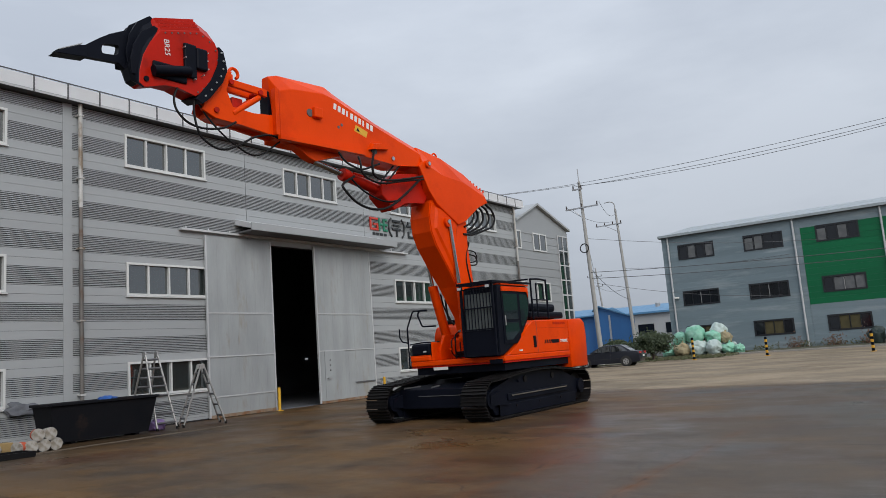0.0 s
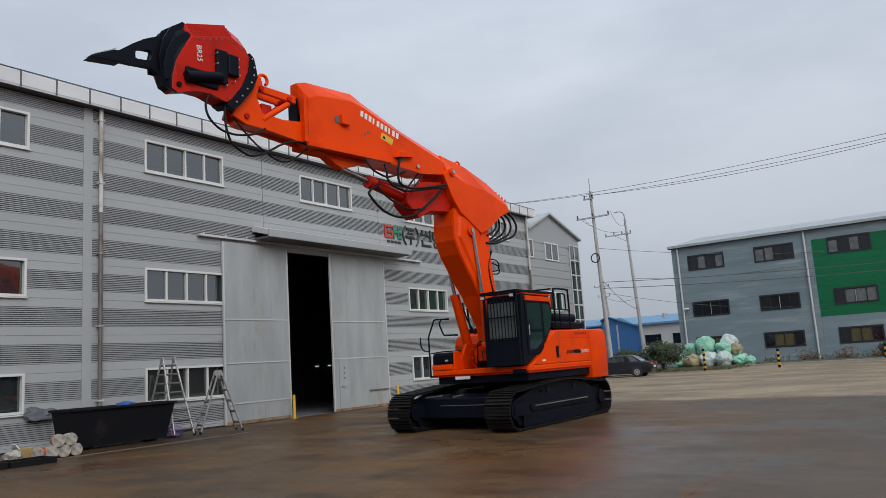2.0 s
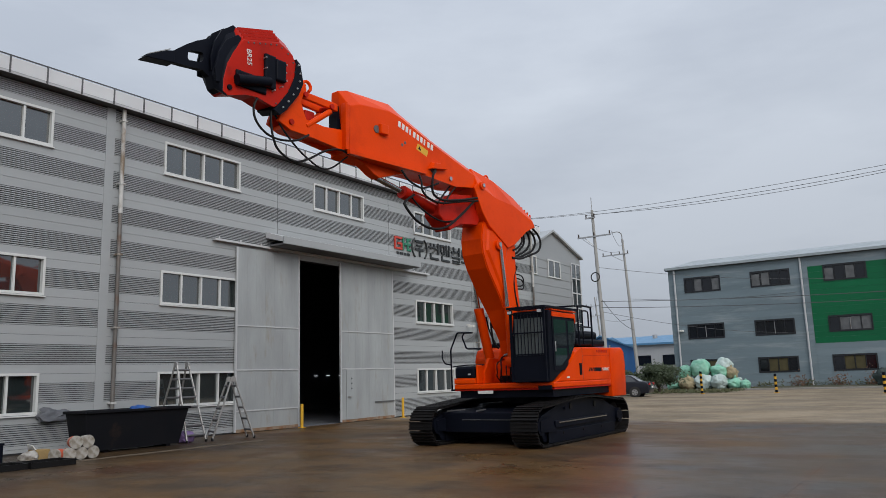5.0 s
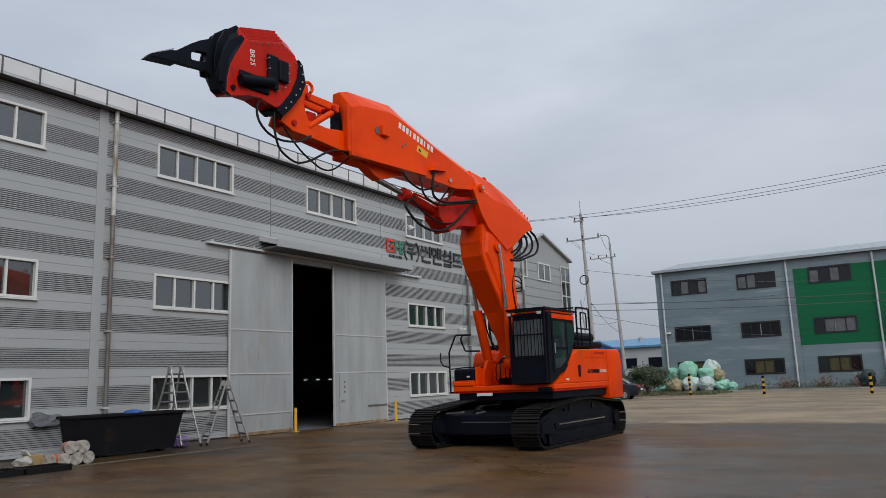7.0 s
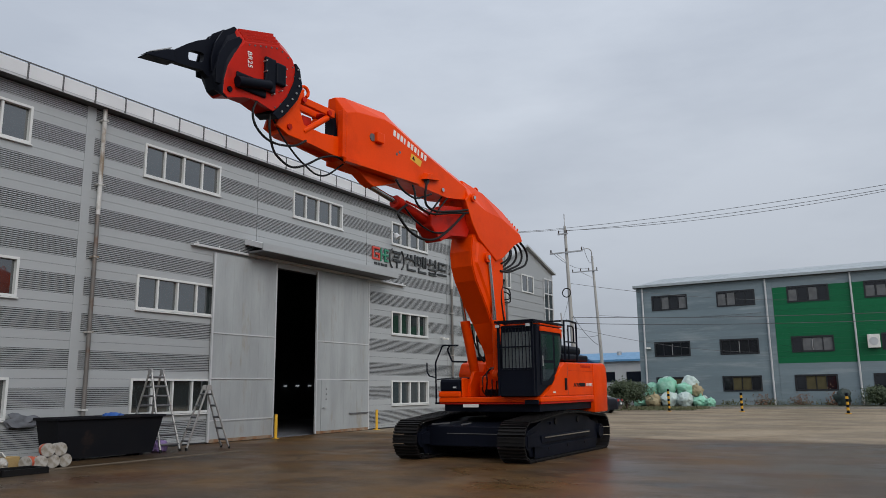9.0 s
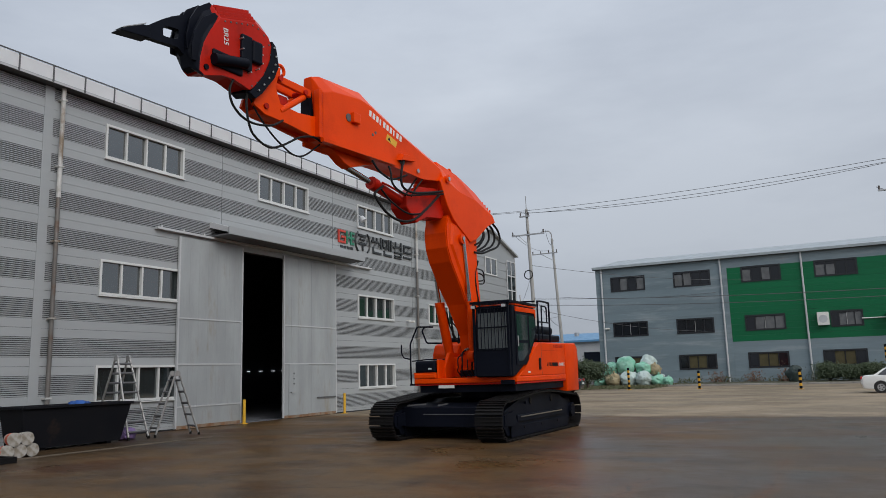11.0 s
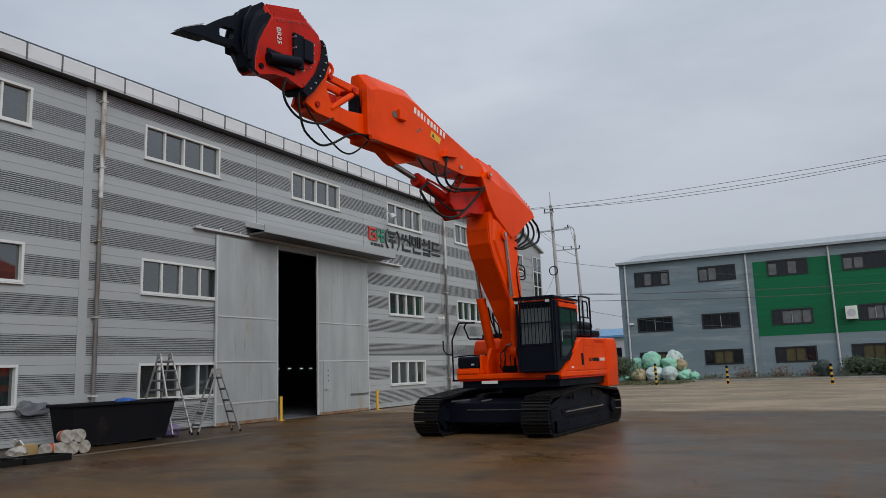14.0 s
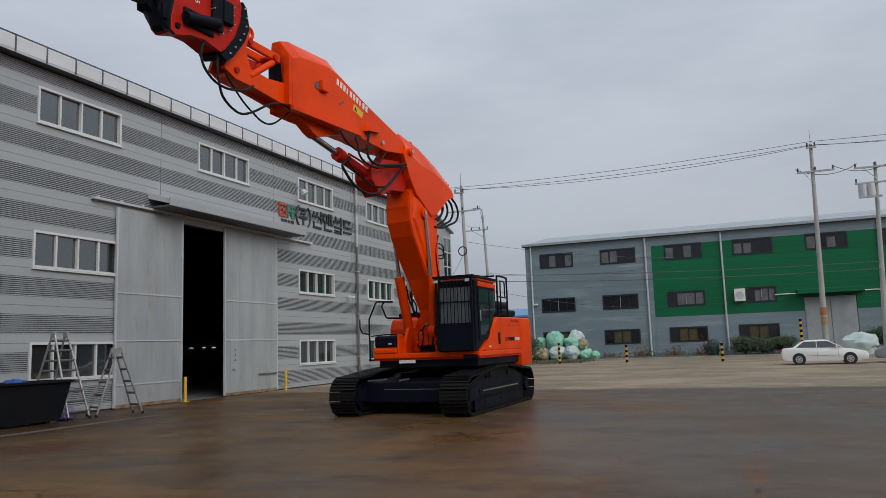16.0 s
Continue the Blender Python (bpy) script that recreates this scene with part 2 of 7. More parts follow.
    # rust washed into the two near joints
    drift = calc("MULTIPLY", noise_at(1.3, 6, 0.3, 0.7), 0.16)
    patchy = noise_at(0.9, 8, 0.40, 0.58, rough=0.7)
    for xj in (-3.43, -5.12):
        off = calc("ABSOLUTE", calc("ADD", calc("ADD", sep.outputs["X"], -xj - 0.08), drift), 0.0)
        seam = calc("MULTIPLY", calc("MULTIPLY", ranged(off, 0.0, 0.20, 1.0, 0.0), patchy), ranged(sep.outputs["Y"], 10.5, 14.0, 0.85, 0.0))
        c = blend(seam, c, (0.120, 0.048, 0.014))
        core = calc("MULTIPLY", calc("MULTIPLY", ranged(off, 0.0, 0.05, 1.0, 0.0), noise_at(1.7, 6, 0.52, 0.60)), ranged(sep.outputs["Y"], 10.5, 12.5, 0.9, 0.0))
        c = blend(core, c, (0.014, 0.010, 0.008))
    # a ragged dark joint across the outer slabs
    cross = calc("ABSOLUTE", calc("ADD", calc("ADD", sep.outputs["Y"], -11.62), calc("MULTIPLY", drift, 0.5)), 0.0)
    ragged = calc("MULTIPLY", calc("MULTIPLY", ranged(cross, 0.012, 0.045, 1.0, 0.0), patchy), ranged(sep.outputs["X"], -6.2, -5.2, 0.0, 0.9))
    c = blend(ragged, c, (0.013, 0.010, 0.008))
    d = blend(damp, (0.275, 0.218, 0.150), (0.195, 0.156, 0.110))
    d = blend(calc("MULTIPLY", rust, 0.6), d, (0.125, 0.090, 0.058))
    d = blend(calc("MULTIPLY", pale, 0.6), d, (0.30, 0.255, 0.20))
    c = blend(dry, c, d)
    hs = n.new("ShaderNodeHueSaturation")
    oi = n.new("ShaderNodeObjectInfo")
    tone = calc("MULTIPLY", ranged(speck, 0, 1, 0.56, 0.44), ranged(grit, 0, 1, 0.90, 1.08))
    x = n.new("ShaderNodeMath")
    x.operation = "MULTIPLY"
    l.new(tone, x.inputs[0])
    l.new(ranged(oi.outputs["Random"], 0, 1, 2 * (1 - rand), 2 * (1 + rand)), x.inputs[1])
    l.new(x.outputs[0], hs.inputs["Value"])
    l.new(c, hs.inputs["Color"])
    l.new(hs.outputs["Color"], bsdf.inputs["Base Color"])
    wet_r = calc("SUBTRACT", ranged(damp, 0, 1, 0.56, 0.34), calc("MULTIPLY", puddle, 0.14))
    mx = n.new("ShaderNodeMix")
    l.new(dry, mx.inputs["Factor"])
    l.new(wet_r, mx.inputs["A"])
    mx.inputs["B"].default_value = 0.72
    l.new(mx.outputs["Result"], bsdf.inputs["Roughness"])
    l.new(ranged(ochre, 0, 1, 0.17, 0.06), bsdf.inputs["Specular IOR Level"])
    bp = n.new("ShaderNodeBump")
    bp.inputs["Strength"].default_value, bp.inputs["Distance"].default_value = 0.30, 0.012
    l.new(speck, bp.inputs["Height"])
    l.new(bp.outputs["Normal"], bsdf.inputs["Normal"])
    return m


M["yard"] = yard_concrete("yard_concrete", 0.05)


# ---- building helpers ----
def world_of(ob):
    m = ob.matrix_basis.copy()
    return world_of(ob.parent) @ ob.matrix_parent_inverse @ m if ob.parent else m


SLEW = [None]


def finish(name, bm, material, smooth=False):
    if SLEW[0]:
        bmesh.ops.transform(bm, matrix=SLEW[0], verts=bm.verts)
    bmesh.ops.recalc_face_normals(bm, faces=bm.faces)
    me = bpy.data.meshes.new(name)
    bm.to_mesh(me)
    bm.free()
    me.materials.append(material)
    if smooth:
        for p in me.polygons:
            p.use_smooth = True
        me.set_sharp_from_angle(angle=radians(40))
    return new(name, me)


def part(name, bm, material, parent, label="", smooth=False):
    """One mesh object under a thing or a part; its vertices are in the world unless the thing stands at the origin."""
    ob = finish(name, bm, material, smooth)
    ob.parent = parent
    ob.matrix_parent_inverse = world_of(parent).inverted()
    return tagged(ob, label)


def thing(name, at=(0, 0, 0), label="", category="", group="", kind=""):
    ob = new(name)
    ob.empty_display_size = 0.3
    ob.matrix_basis = Matrix.Translation(at)
    return tagged(ob, label, category, group, kind)


def box(bm, x0, x1, y0, y1, z0, z1, bevel=0.0):
    vs = [bm.verts.new(p) for p in ((x0, y0, z0), (x1, y0, z0), (x1, y1, z0), (x0, y1, z0), (x0, y0, z1), (x1, y0, z1), (x1, y1, z1), (x0, y1, z1))]
    fs = [bm.faces.new([vs[i] for i in f]) for f in ((3, 2, 1, 0), (4, 5, 6, 7), (0, 1, 5, 4), (1, 2, 6, 5), (2, 3, 7, 6), (3, 0, 4, 7))]
    if bevel:
        es = list({e for f in fs for e in f.edges})
        bmesh.ops.bevel(bm, geom=es, offset=bevel, segments=2, affect="EDGES", profile=0.5)
    return bm


def B(*a, bevel=0.0):
    return box(bmesh.new(), *a, bevel=bevel)


def loft(bm, sections, bevel=0.0):
    """Sections of (x, profile of (y, z)), joined in order and closed at both ends."""
    rings = [[bm.verts.new((x, y, z)) for y, z in prof] for x, prof in sections]
    fs = [bm.faces.new(rings[0][::-1]), bm.faces.new(rings[-1])]
    k = len(rings[0])
    for r, s in zip(rings, rings[1:]):
        for i in range(k):
            fs.append(bm.faces.new((r[i], r[(i + 1) % k], s[(i + 1) % k], s[i])))
    if bevel:
        es = list({e for f in fs for e in f.edges})
        bmesh.ops.bevel(bm, geom=es, offset=bevel, segments=2, affect="EDGES", profile=0.5, clamp_overlap=True)
    return bm


def L(sections, bevel=0.0):
    return loft(bmesh.new(), sections, bevel)


def rod(bm, p, q, r, seg=12, r2=None):
    """A closed round bar from p to q."""
    p, q = Vector(p), Vector(q)
    d = (q - p).normalized()
    u = d.orthogonal().normalized()
    v = d.cross(u)
    r2 = r if r2 is None else r2
    a = [bm.verts.new(p + r * (math.cos(t) * u + math.sin(t) * v)) for t in (2 * math.pi * i / seg for i in range(seg))]
    b = [bm.verts.new(q + r2 * (math.cos(t) * u + math.sin(t) * v)) for t in (2 * math.pi * i / seg for i in range(seg))]
    for i in range(seg):
        bm.faces.new((a[i], a[(i + 1) % seg], b[(i + 1) % seg], b[i]))
    bm.faces.new(a[::-1])
    bm.faces.new(b)
    return bm


def R(p, q, r, seg=12, r2=None):
    return rod(bmesh.new(), p, q, r, seg, r2)


def tube(bm, pts, r, seg=8, steps=6):
    """A hose or bent pipe through the points."""
    P = [Vector(p) for p in pts]
    Q = [P[0] * 2 - P[1], *P, P[-1] * 2 - P[-2]]
    line = []
    for i in range(1, len(Q) - 2):
        for s in range(steps):
            t = s / steps
            a, b, c, d = Q[i - 1:i + 3]
            line.append(0.5 * (2 * b + (c - a) * t + (2 * a - 5 * b + 4 * c - d) * t * t + (3 * b - a - 3 * c + d) * t ** 3))
    line.append(P[-1])
    u = (line[1] - line[0]).orthogonal().normalized()
    rings = []
    for i, p in enumerate(line):
        d = (line[min(i + 1, len(line) - 1)] - line[max(i - 1, 0)]).normalized()
        u = (u - d * u.dot(d)).normalized()
        v = d.cross(u)
        rings.append([bm.verts.new(p + r * (math.cos(a) * u + math.sin(a) * v)) for a in (2 * math.pi * k / seg for k in range(seg))])
    for a, b in zip(rings, rings[1:]):
        for k in range(seg):
            bm.faces.new((a[k], a[(k + 1) % seg], b[(k + 1) % seg], b[k]))
    bm.faces.new(rings[0][::-1])
    bm.faces.new(rings[-1])
    return bm


def T(pts, r, seg=8, steps=6):
    return tube(bmesh.new(), pts, r, seg, steps)


def gaps(y0, y1, cuts):
    """The stretches of y0..y1 that the cuts leave."""
    out, y = [], y0
    for a, b in sorted(cuts):
        if a > y:
            out.append((y, min(a, y1)))
        y = max(y, b)
    if y < y1:
        out.append((y, y1))
    return [(a, b) for a, b in out if b - a > 0.02]


def wall_slab(bm, axis, at0, at1, a0, a1, z0, z1, holes):
    """A thick wall along x or y with rectangular holes (a0, a1, z0, z1) that go through it."""
    zs = sorted({z0, z1, *(min(max(h[i], z0), z1) for h in holes for i in (2, 3))})
    for lo, hi in zip(zs, zs[1:]):
        mid = (lo + hi) / 2
        for s, e in gaps(a0, a1, [(h[0], h[1]) for h in holes if h[2] < mid < h[3]]):
            if axis == "y":
                box(bm, at0, at1, s, e, lo, hi)
            else:
                box(bm, s, e, at0, at1, lo, hi)
    return bm


# ---- ground ----
bm = bmesh.new()
box(bm, -900, 900, -500, 1400, -0.6, -0.03)
tagged(finish("ground", bm, M["ground_far"]), "bare brown soil reaching to the horizon", "ground", kind="structure")

yard = thing("yard_pavement", label="damp brown-stained concrete yard in large slabs", category="pavement", kind="structure")
SLAB = 6.1
slab_meshes = {}
for j, y0 in enumerate([24.5 - SLAB * k for k in range(1, 8)] + [24.5 + SLAB * k for k in range(6)]):
    for i in range(11):
        x0 = -21.73 + SLAB * i
        key = "slab"
        if key not in slab_meshes:
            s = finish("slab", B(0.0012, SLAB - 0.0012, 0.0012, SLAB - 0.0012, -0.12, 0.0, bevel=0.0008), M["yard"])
            slab_meshes[key] = s.data
        else:
            s = new("slab", slab_meshes[key])
        s.parent = yard
        s.matrix_basis = Matrix.Translation((x0, y0, 0))

for i in range(1, 11):
    x = -21.73 + SLAB * i
    part("joint_filler", B(x - 0.012, x + 0.012, -18.2, 61.0, -0.05, -0.0016), M["yard"], yard)
for k in range(-6, 6):
    y = 24.5 + SLAB * k
    part("joint_filler", B(-21.73, 45.3, y - 0.012, y + 0.012, -0.06, -0.0022), M["yard"], yard)
part("edge_slab", B(-22.05, -21.734, -18.2, 61.0, -0.12, 0.0), M["yard"], yard)
tagged(finish("apron_edge", B(-18.80, -18.52, 2.5, 15.2, -0.1, 0.008, bevel=0.006), mat("pale_concrete", (0.130, 0.098, 0.062), (0.060, 0.042, 0.026), rough=0.8, big=1.5, bump=0.2)), "pale worn concrete edge of the strip along the wall", "kerb", kind="structure")

# ---- factory hall ----
FX = -22.06                                   # face of the hall's cladding
W_Y = [(-6.95 + 7.05, 3.25), (7.05, 10.28), (14.02, 17.16), (20.99, 24.08), (27.83, 30.96), (34.58, 37.66)]
ROWS_Z = [(1.04, 2.10), (4.26, 5.30), (8.53, 9.58)]
windows = [(a, b, *ROWS_Z[2]) for a, b in W_Y] + [(a, b, *z) for z in ROWS_Z[:2] for a, b in W_Y if a != 20.99]
GATE = (17.6, 25.3, 0.0, 6.35)
holes = windows + [GATE]
hall_y0, hall_y1, hall_top = -9.0, 40.0, 10.19

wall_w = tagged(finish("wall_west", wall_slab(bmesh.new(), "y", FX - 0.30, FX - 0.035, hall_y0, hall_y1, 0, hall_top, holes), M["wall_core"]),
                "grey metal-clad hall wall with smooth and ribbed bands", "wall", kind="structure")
bays = [hall_y0, -1.8, 5.15, 12.07, 19.03, 25.86, 32.85, hall_y1]
PERIOD, RIB_H = 1.06, 0.56
for y0, y1 in zip(bays, bays[1:]):
    y0, y1 = y0 + 0.012, y1 - 0.012
    for k in range(-1, 10):
        c = 0.51 + PERIOD * k
        lo, hi = max(c + RIB_H / 2, 0.05), min(c + PERIOD - RIB_H / 2, hall_top)
        if hi - lo > 0.05:
            mid = (lo + hi) / 2
            bm = bmesh.new()
            for a, b in ((lo, mid - 0.004), (mid + 0.004, hi)):
                wall_slab(bm, "y", FX - 0.034, FX, y0, y1, a, b, holes)
            if bm.faces:
                part("flat_panel", bm, M["cladding"], wall_w)
            else:
                bm.free()
        if k < 0:
            continue
        bm = bmesh.new()
        n_rib = 10
        for r in range(n_rib):
            z = c - RIB_H / 2 + RIB_H * (r + 0.5) / n_rib
            if z > hall_top - 0.05:
                continue
            for s, e in gaps(y0, y1, [(h[0], h[1]) for h in holes if h[2] - 0.03 < z < h[3] + 0.03]):
                vs = [bm.verts.new(p) for yy in (s, e) for p in ((FX - 0.034, yy, z - 0.019), (FX - 0.004, yy, z - 0.016), (FX - 0.004, yy, z + 0.011), (FX - 0.034, yy, z + 0.018))]
                for q in range(3):
                    bm.faces.new((vs[q], vs[q + 1], vs[q + 5], vs[q + 4]))
                bm.faces.new(vs[:4])
                bm.faces.new(vs[4:][::-1])
        part("ribbed_panel", bm, M["clad_rib"], wall_w)

for name, args in (("wall_south", (-48, FX - 0.31, hall_y0, hall_y0 + 0.25, 0, hall_top)), ("wall_north", (-48, FX - 0.31, hall_y1 - 0.25, hall_y1, 0, hall_top)),
                   ("wall_east", (-48.25, -48, hall_y0, hall_y1, 0, hall_top))):
    tagged(finish(name, B(*args), M["clad_rib"]), "plain grey metal hall wall", "wall", kind="structure")
tagged(finish("floor", B(-48, FX - 0.3, hall_y0 + 0.26, hall_y1 - 0.26, -0.1, 0.0), M["dark_inside"]), "dark concrete floor inside the hall", "floor", kind="structure")
tagged(finish("hall_lining", B(-34, -33.8, 8, 39, 0, 10.1), M["dark_inside"]), "dark partition deep inside the hall", "wall", kind="structure")
tagged(finish("ceiling", B(-48.2, FX - 0.31, hall_y0, hall_y1, hall_top + 0.002, hall_top + 0.12), M["dark_metal"]), "dark metal roof deck of the hall", "ceiling", kind="structure")

slit = bpy.data.materials.new("bright_slit")
slit.use_nodes = True
slit.node_tree.nodes["Principled BSDF"].inputs["Emission Color"].default_value = (0.9, 0.95, 1.0, 1)
slit.node_tree.nodes["Principled BSDF"].inputs["Emission Strength"].default_value = 0.7
for y in (33.35, 34.42, 35.55, 36.45):
    tagged(finish("tube_lamp", B(-33.79, -33.74, y, y + 0.24, 2.0, 2.035), slit), "short white tube lamp glowing inside the dark hall", "lamp", group="hall lamps")

# eaves: a dark soffit with a low guard of milky sheets between thin posts
eaves = thing("eaves_guard", (FX, 16, 10.2), "milky sheets between dark posts along the roof edge", "roof guard", kind="structure")
PITCH = 1.027
n_bay = 48
for i in range(n_bay + 1):
    y = 8.84 - 17 * PITCH + PITCH * i
    if y > hall_y1 + 0.6:
        break
    part("guard_post", B(FX + 0.325, FX + 0.365, y - 0.022, y + 0.022, 10.20, 10.68), M["dark_metal"], eaves)
    if y + PITCH < hall_y1 + 0.7:
        part("sheet", B(FX + 0.338, FX + 0.350, y + 0.024, y + PITCH - 0.024, 10.262, 10.648), M["parapet"], eaves)
part("top_rail", B(FX + 0.322, FX + 0.368, hall_y0 + 0.3, hall_y1 + 0.5, 10.681, 10.705), M["dark_metal"], eaves)
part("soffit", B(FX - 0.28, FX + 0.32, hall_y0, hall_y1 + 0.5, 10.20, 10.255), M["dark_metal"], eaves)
part("drip_edge", B(FX + 0.3215, FX + 0.337, hall_y0, hall_y1 + 0.5, 10.19, 10.26), M["trim"], eaves)


def hall_window(y0, y1, z0, z1, panes=4, fx=FX):
    """White sliding window: frame, panes and the meeting stiles between them."""
    w = thing("window", (fx, (y0 + y1) / 2, z0), "white-framed sliding window with dark glass panes", "window", group="hall windows", kind="structure")
    f = 0.05
    bm = bmesh.new()
    for a in ((y0 - 0.02, y1 + 0.02, z1 - f, z1 + 0.02), (y0 - 0.02, y1 + 0.02, z0 - 0.02, z0 + f), (y0 - 0.02, y0 + f, z0 + f, z1 - f), (y1 - f, y1 + 0.02, z0 + f, z1 - f)):
        box(bm, fx - 0.10, fx + 0.035, a[0], a[1], a[2], a[3])
    part("window_frame", bm, M["white_frame"], w)
    part("window_sill", B(fx - 0.02, fx + 0.075, y0 - 0.05, y1 + 0.05, z0 - 0.07, z0 - 0.032, bevel=0.006), M["white_frame"], w)
    step = (y1 - y0) / panes
    for i in range(panes):
        off = 0.03 * (i % 2)
        part("pane", B(fx - 0.075 - off, fx - 0.065 - off, y0 + step * i + 0.03, y0 + step * (i + 1) - 0.03, z0 + f, z1 - f), M["glass"], w)
        if i:
            part("stile", B(fx - 0.095, fx + 0.008, y0 + step * i - 0.03, y0 + step * i + 0.03, z0 + f, z1 - f), M["white_frame"], w)
    return w


for h in windows:
    hall_window(*h)


def downpipe(y, x=FX, z0=0.2, z1=10.19, r=0.065):
    d = thing("downpipe", (x + 0.14, y, 0), "white-painted weathered downpipe fixed to the wall", "downpipe", group="downpipes")
    part("pipe", R((x + 0.14, y, 6.9), (x + 0.14, y, z1), r, 14), M["pipe"], d, smooth=True)
    part("lower_pipe", R((x + 0.14, y, z0), (x + 0.14, y, 6.96), r * 0.97, 14), M["pipe_old"], d, "bare grey-brown lower length", smooth=True)
    part("outlet", T([(x + 0.14, y, z0), (x + 0.16, y, z0 - 0.08), (x + 0.28, y, z0 - 0.14)], r, 12), M["pipe_old"], d, smooth=True)
    for z in (1.2, 3.4, 5.6, 7.8, 9.8):
        if z0 < z < z1:
            part("clamp", B(x, x + 0.22, y - 0.085, y + 0.085, z, z + 0.05), M["pipe"], d)
    return d


for y in (12.42, 33.18, 39.75):
    downpipe(y)
tagged(finish("corner_trim", B(FX - 0.02, FX + 0.02, hall_y1 - 0.06, hall_y1 + 0.03, 0, 10.18), M["trim"]), "pale metal corner trim of the hall", "trim", kind="structure")
tagged(finish("column_trim", B(FX + 0.002, FX + 0.012, 11.93, 12.22, 0.05, 10.18), M["cladding"]), "smooth grey cover strip beside the downpipe", "trim", kind="structure")

# sliding gate
LX = FX + 0.10


def gate_leaf(y0, y1, z1, label, seams):
    g = thing("sliding_gate_leaf", (LX, (y0 + y1) / 2, 0), label, "gate", group="sliding gate")
    bm = bmesh.new()
    zs = [0.05, *seams, z1]
    for a, b in zip(zs, zs[1:]):
        pitch = 0.40
        n = int((y1 - y0) / pitch)
        step = (y1 - y0) / n
        box(bm, LX - 0.05, LX, y0, y1, a + 0.005, b - 0.005)
        for i in range(n):
            box(bm, LX + 0.0005, LX + 0.003, y0 + step * i + 0.03, y0 + step * (i + 1) - 0.03, a + 0.03, b - 0.03)
    part("sheet", bm, M["gate"], g)
    for z in seams:
        part("seam_bar", B(LX + 0.001, LX + 0.025, y0 + 0.01, y1 - 0.01, z - 0.022, z + 0.022), M["trim"], g)
    for y in (y0, y1):
        part("edge_profile", B(LX - 0.055, LX + 0.02, y - 0.03, y + 0.03, 0.04, z1), M["trim"], g)
    part("bottom_profile", B(LX - 0.055, LX + 0.02, y0 + 0.031, y1 - 0.031, 0.02, 0.13), M["rusty_foot"], g, "rust-stained foot profile")
    return g


gl = gate_leaf(17.03, 20.06, 6.46, "pale grey ribbed steel sliding gate leaf, slid aside", [0.74, 2.14, 3.68])
gr = gate_leaf(22.45, 25.92, 6.46, "pale grey ribbed steel sliding gate leaf with a small door", [2.14, 3.66])
pd = part("small_door", B(LX + 0.008, LX + 0.03, 22.75, 23.95, 0.12, 2.12, bevel=0.005), M["gate"], gr, "pale grey steel door set in the gate leaf")
part("door_handle", R((LX + 0.03, 22.85, 1.02), (LX + 0.10, 22.85, 1.02), 0.02), M["steel"], pd)
part("handle_bar", B(LX + 0.085, LX + 0.105, 22.84, 23.01, 1.0, 1.04), M["steel"], pd)
for z in (1.35, 1.55, 1.75):
    part("lock", R((LX + 0.03, 23.05, z), (LX + 0.045, 23.05, z), 0.035), M["dark_metal"], pd)
part("push_bar", B(LX + 0.03, LX + 0.06, 24.55, 25.85, 0.72, 0.77), M["dark_metal"], gr)
rail = thing("gate_rail", (FX, 22.4, 6.6), "long pale steel track that carries the sliding gate", "gate rail")
part("track", B(FX + 0.002, FX + 0.17, 16.0, 28.8, 6.56, 6.63), M["trim"], rail)
for i in range(14):
    part("bracket", B(FX + 0.002, FX + 0.10, 16.2 + i * 0.95, 16.26 + i * 0.95, 6.63, 6.72), M["trim"], rail)
canopy = thing("gate_canopy", (FX, 22.4, 6.8), "shallow grey metal canopy above the gate", "canopy")
part("roof_sheet", L([(FX + 0.004, [(18.45, 6.98), (18.45, 7.20), (26.9, 7.20), (26.9, 6.98)]), (FX + 0.95, [(18.45, 6.72), (18.45, 6.90), (26.9, 6.90), (26.9, 6.72)])]), M["trim"], canopy)
part("lip", B(FX + 0.951, FX + 0.99, 18.4, 26.95, 6.66, 6.93), M["clad_rib"], canopy)
# A dark sheet makes the canopy's underside darker than its pale top.
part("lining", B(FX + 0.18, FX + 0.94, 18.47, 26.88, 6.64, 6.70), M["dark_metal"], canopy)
for y in (19.98, 26.2):
    g = thing("guard_post", (FX + 0.35, y, 0), "yellow steel guard post beside the gate", "guard post", group="gate guard posts")
    part("post", R((FX + 0.35, y, 0), (FX + 0.35, y, 0.86), 0.055, 12), M["yellow_paint"], g)
    part("base", B(FX + 0.25, FX + 0.45, y - 0.1, y + 0.1, 0.0, 0.02), M["yellow_paint"], g)

# ---- excavator ----
EXC = thing("excavator", (-10.97, 17.6, 0), "orange crawler excavator with raised boom and red ripper head", "excavator")
UC = thing("undercarriage", (-10.97, 17.6, 0), "black steel crawler undercarriage")
UC.parent = EXC
UC.matrix_parent_inverse = Matrix.Translation((-10.97, 17.6, 0)).inverted()


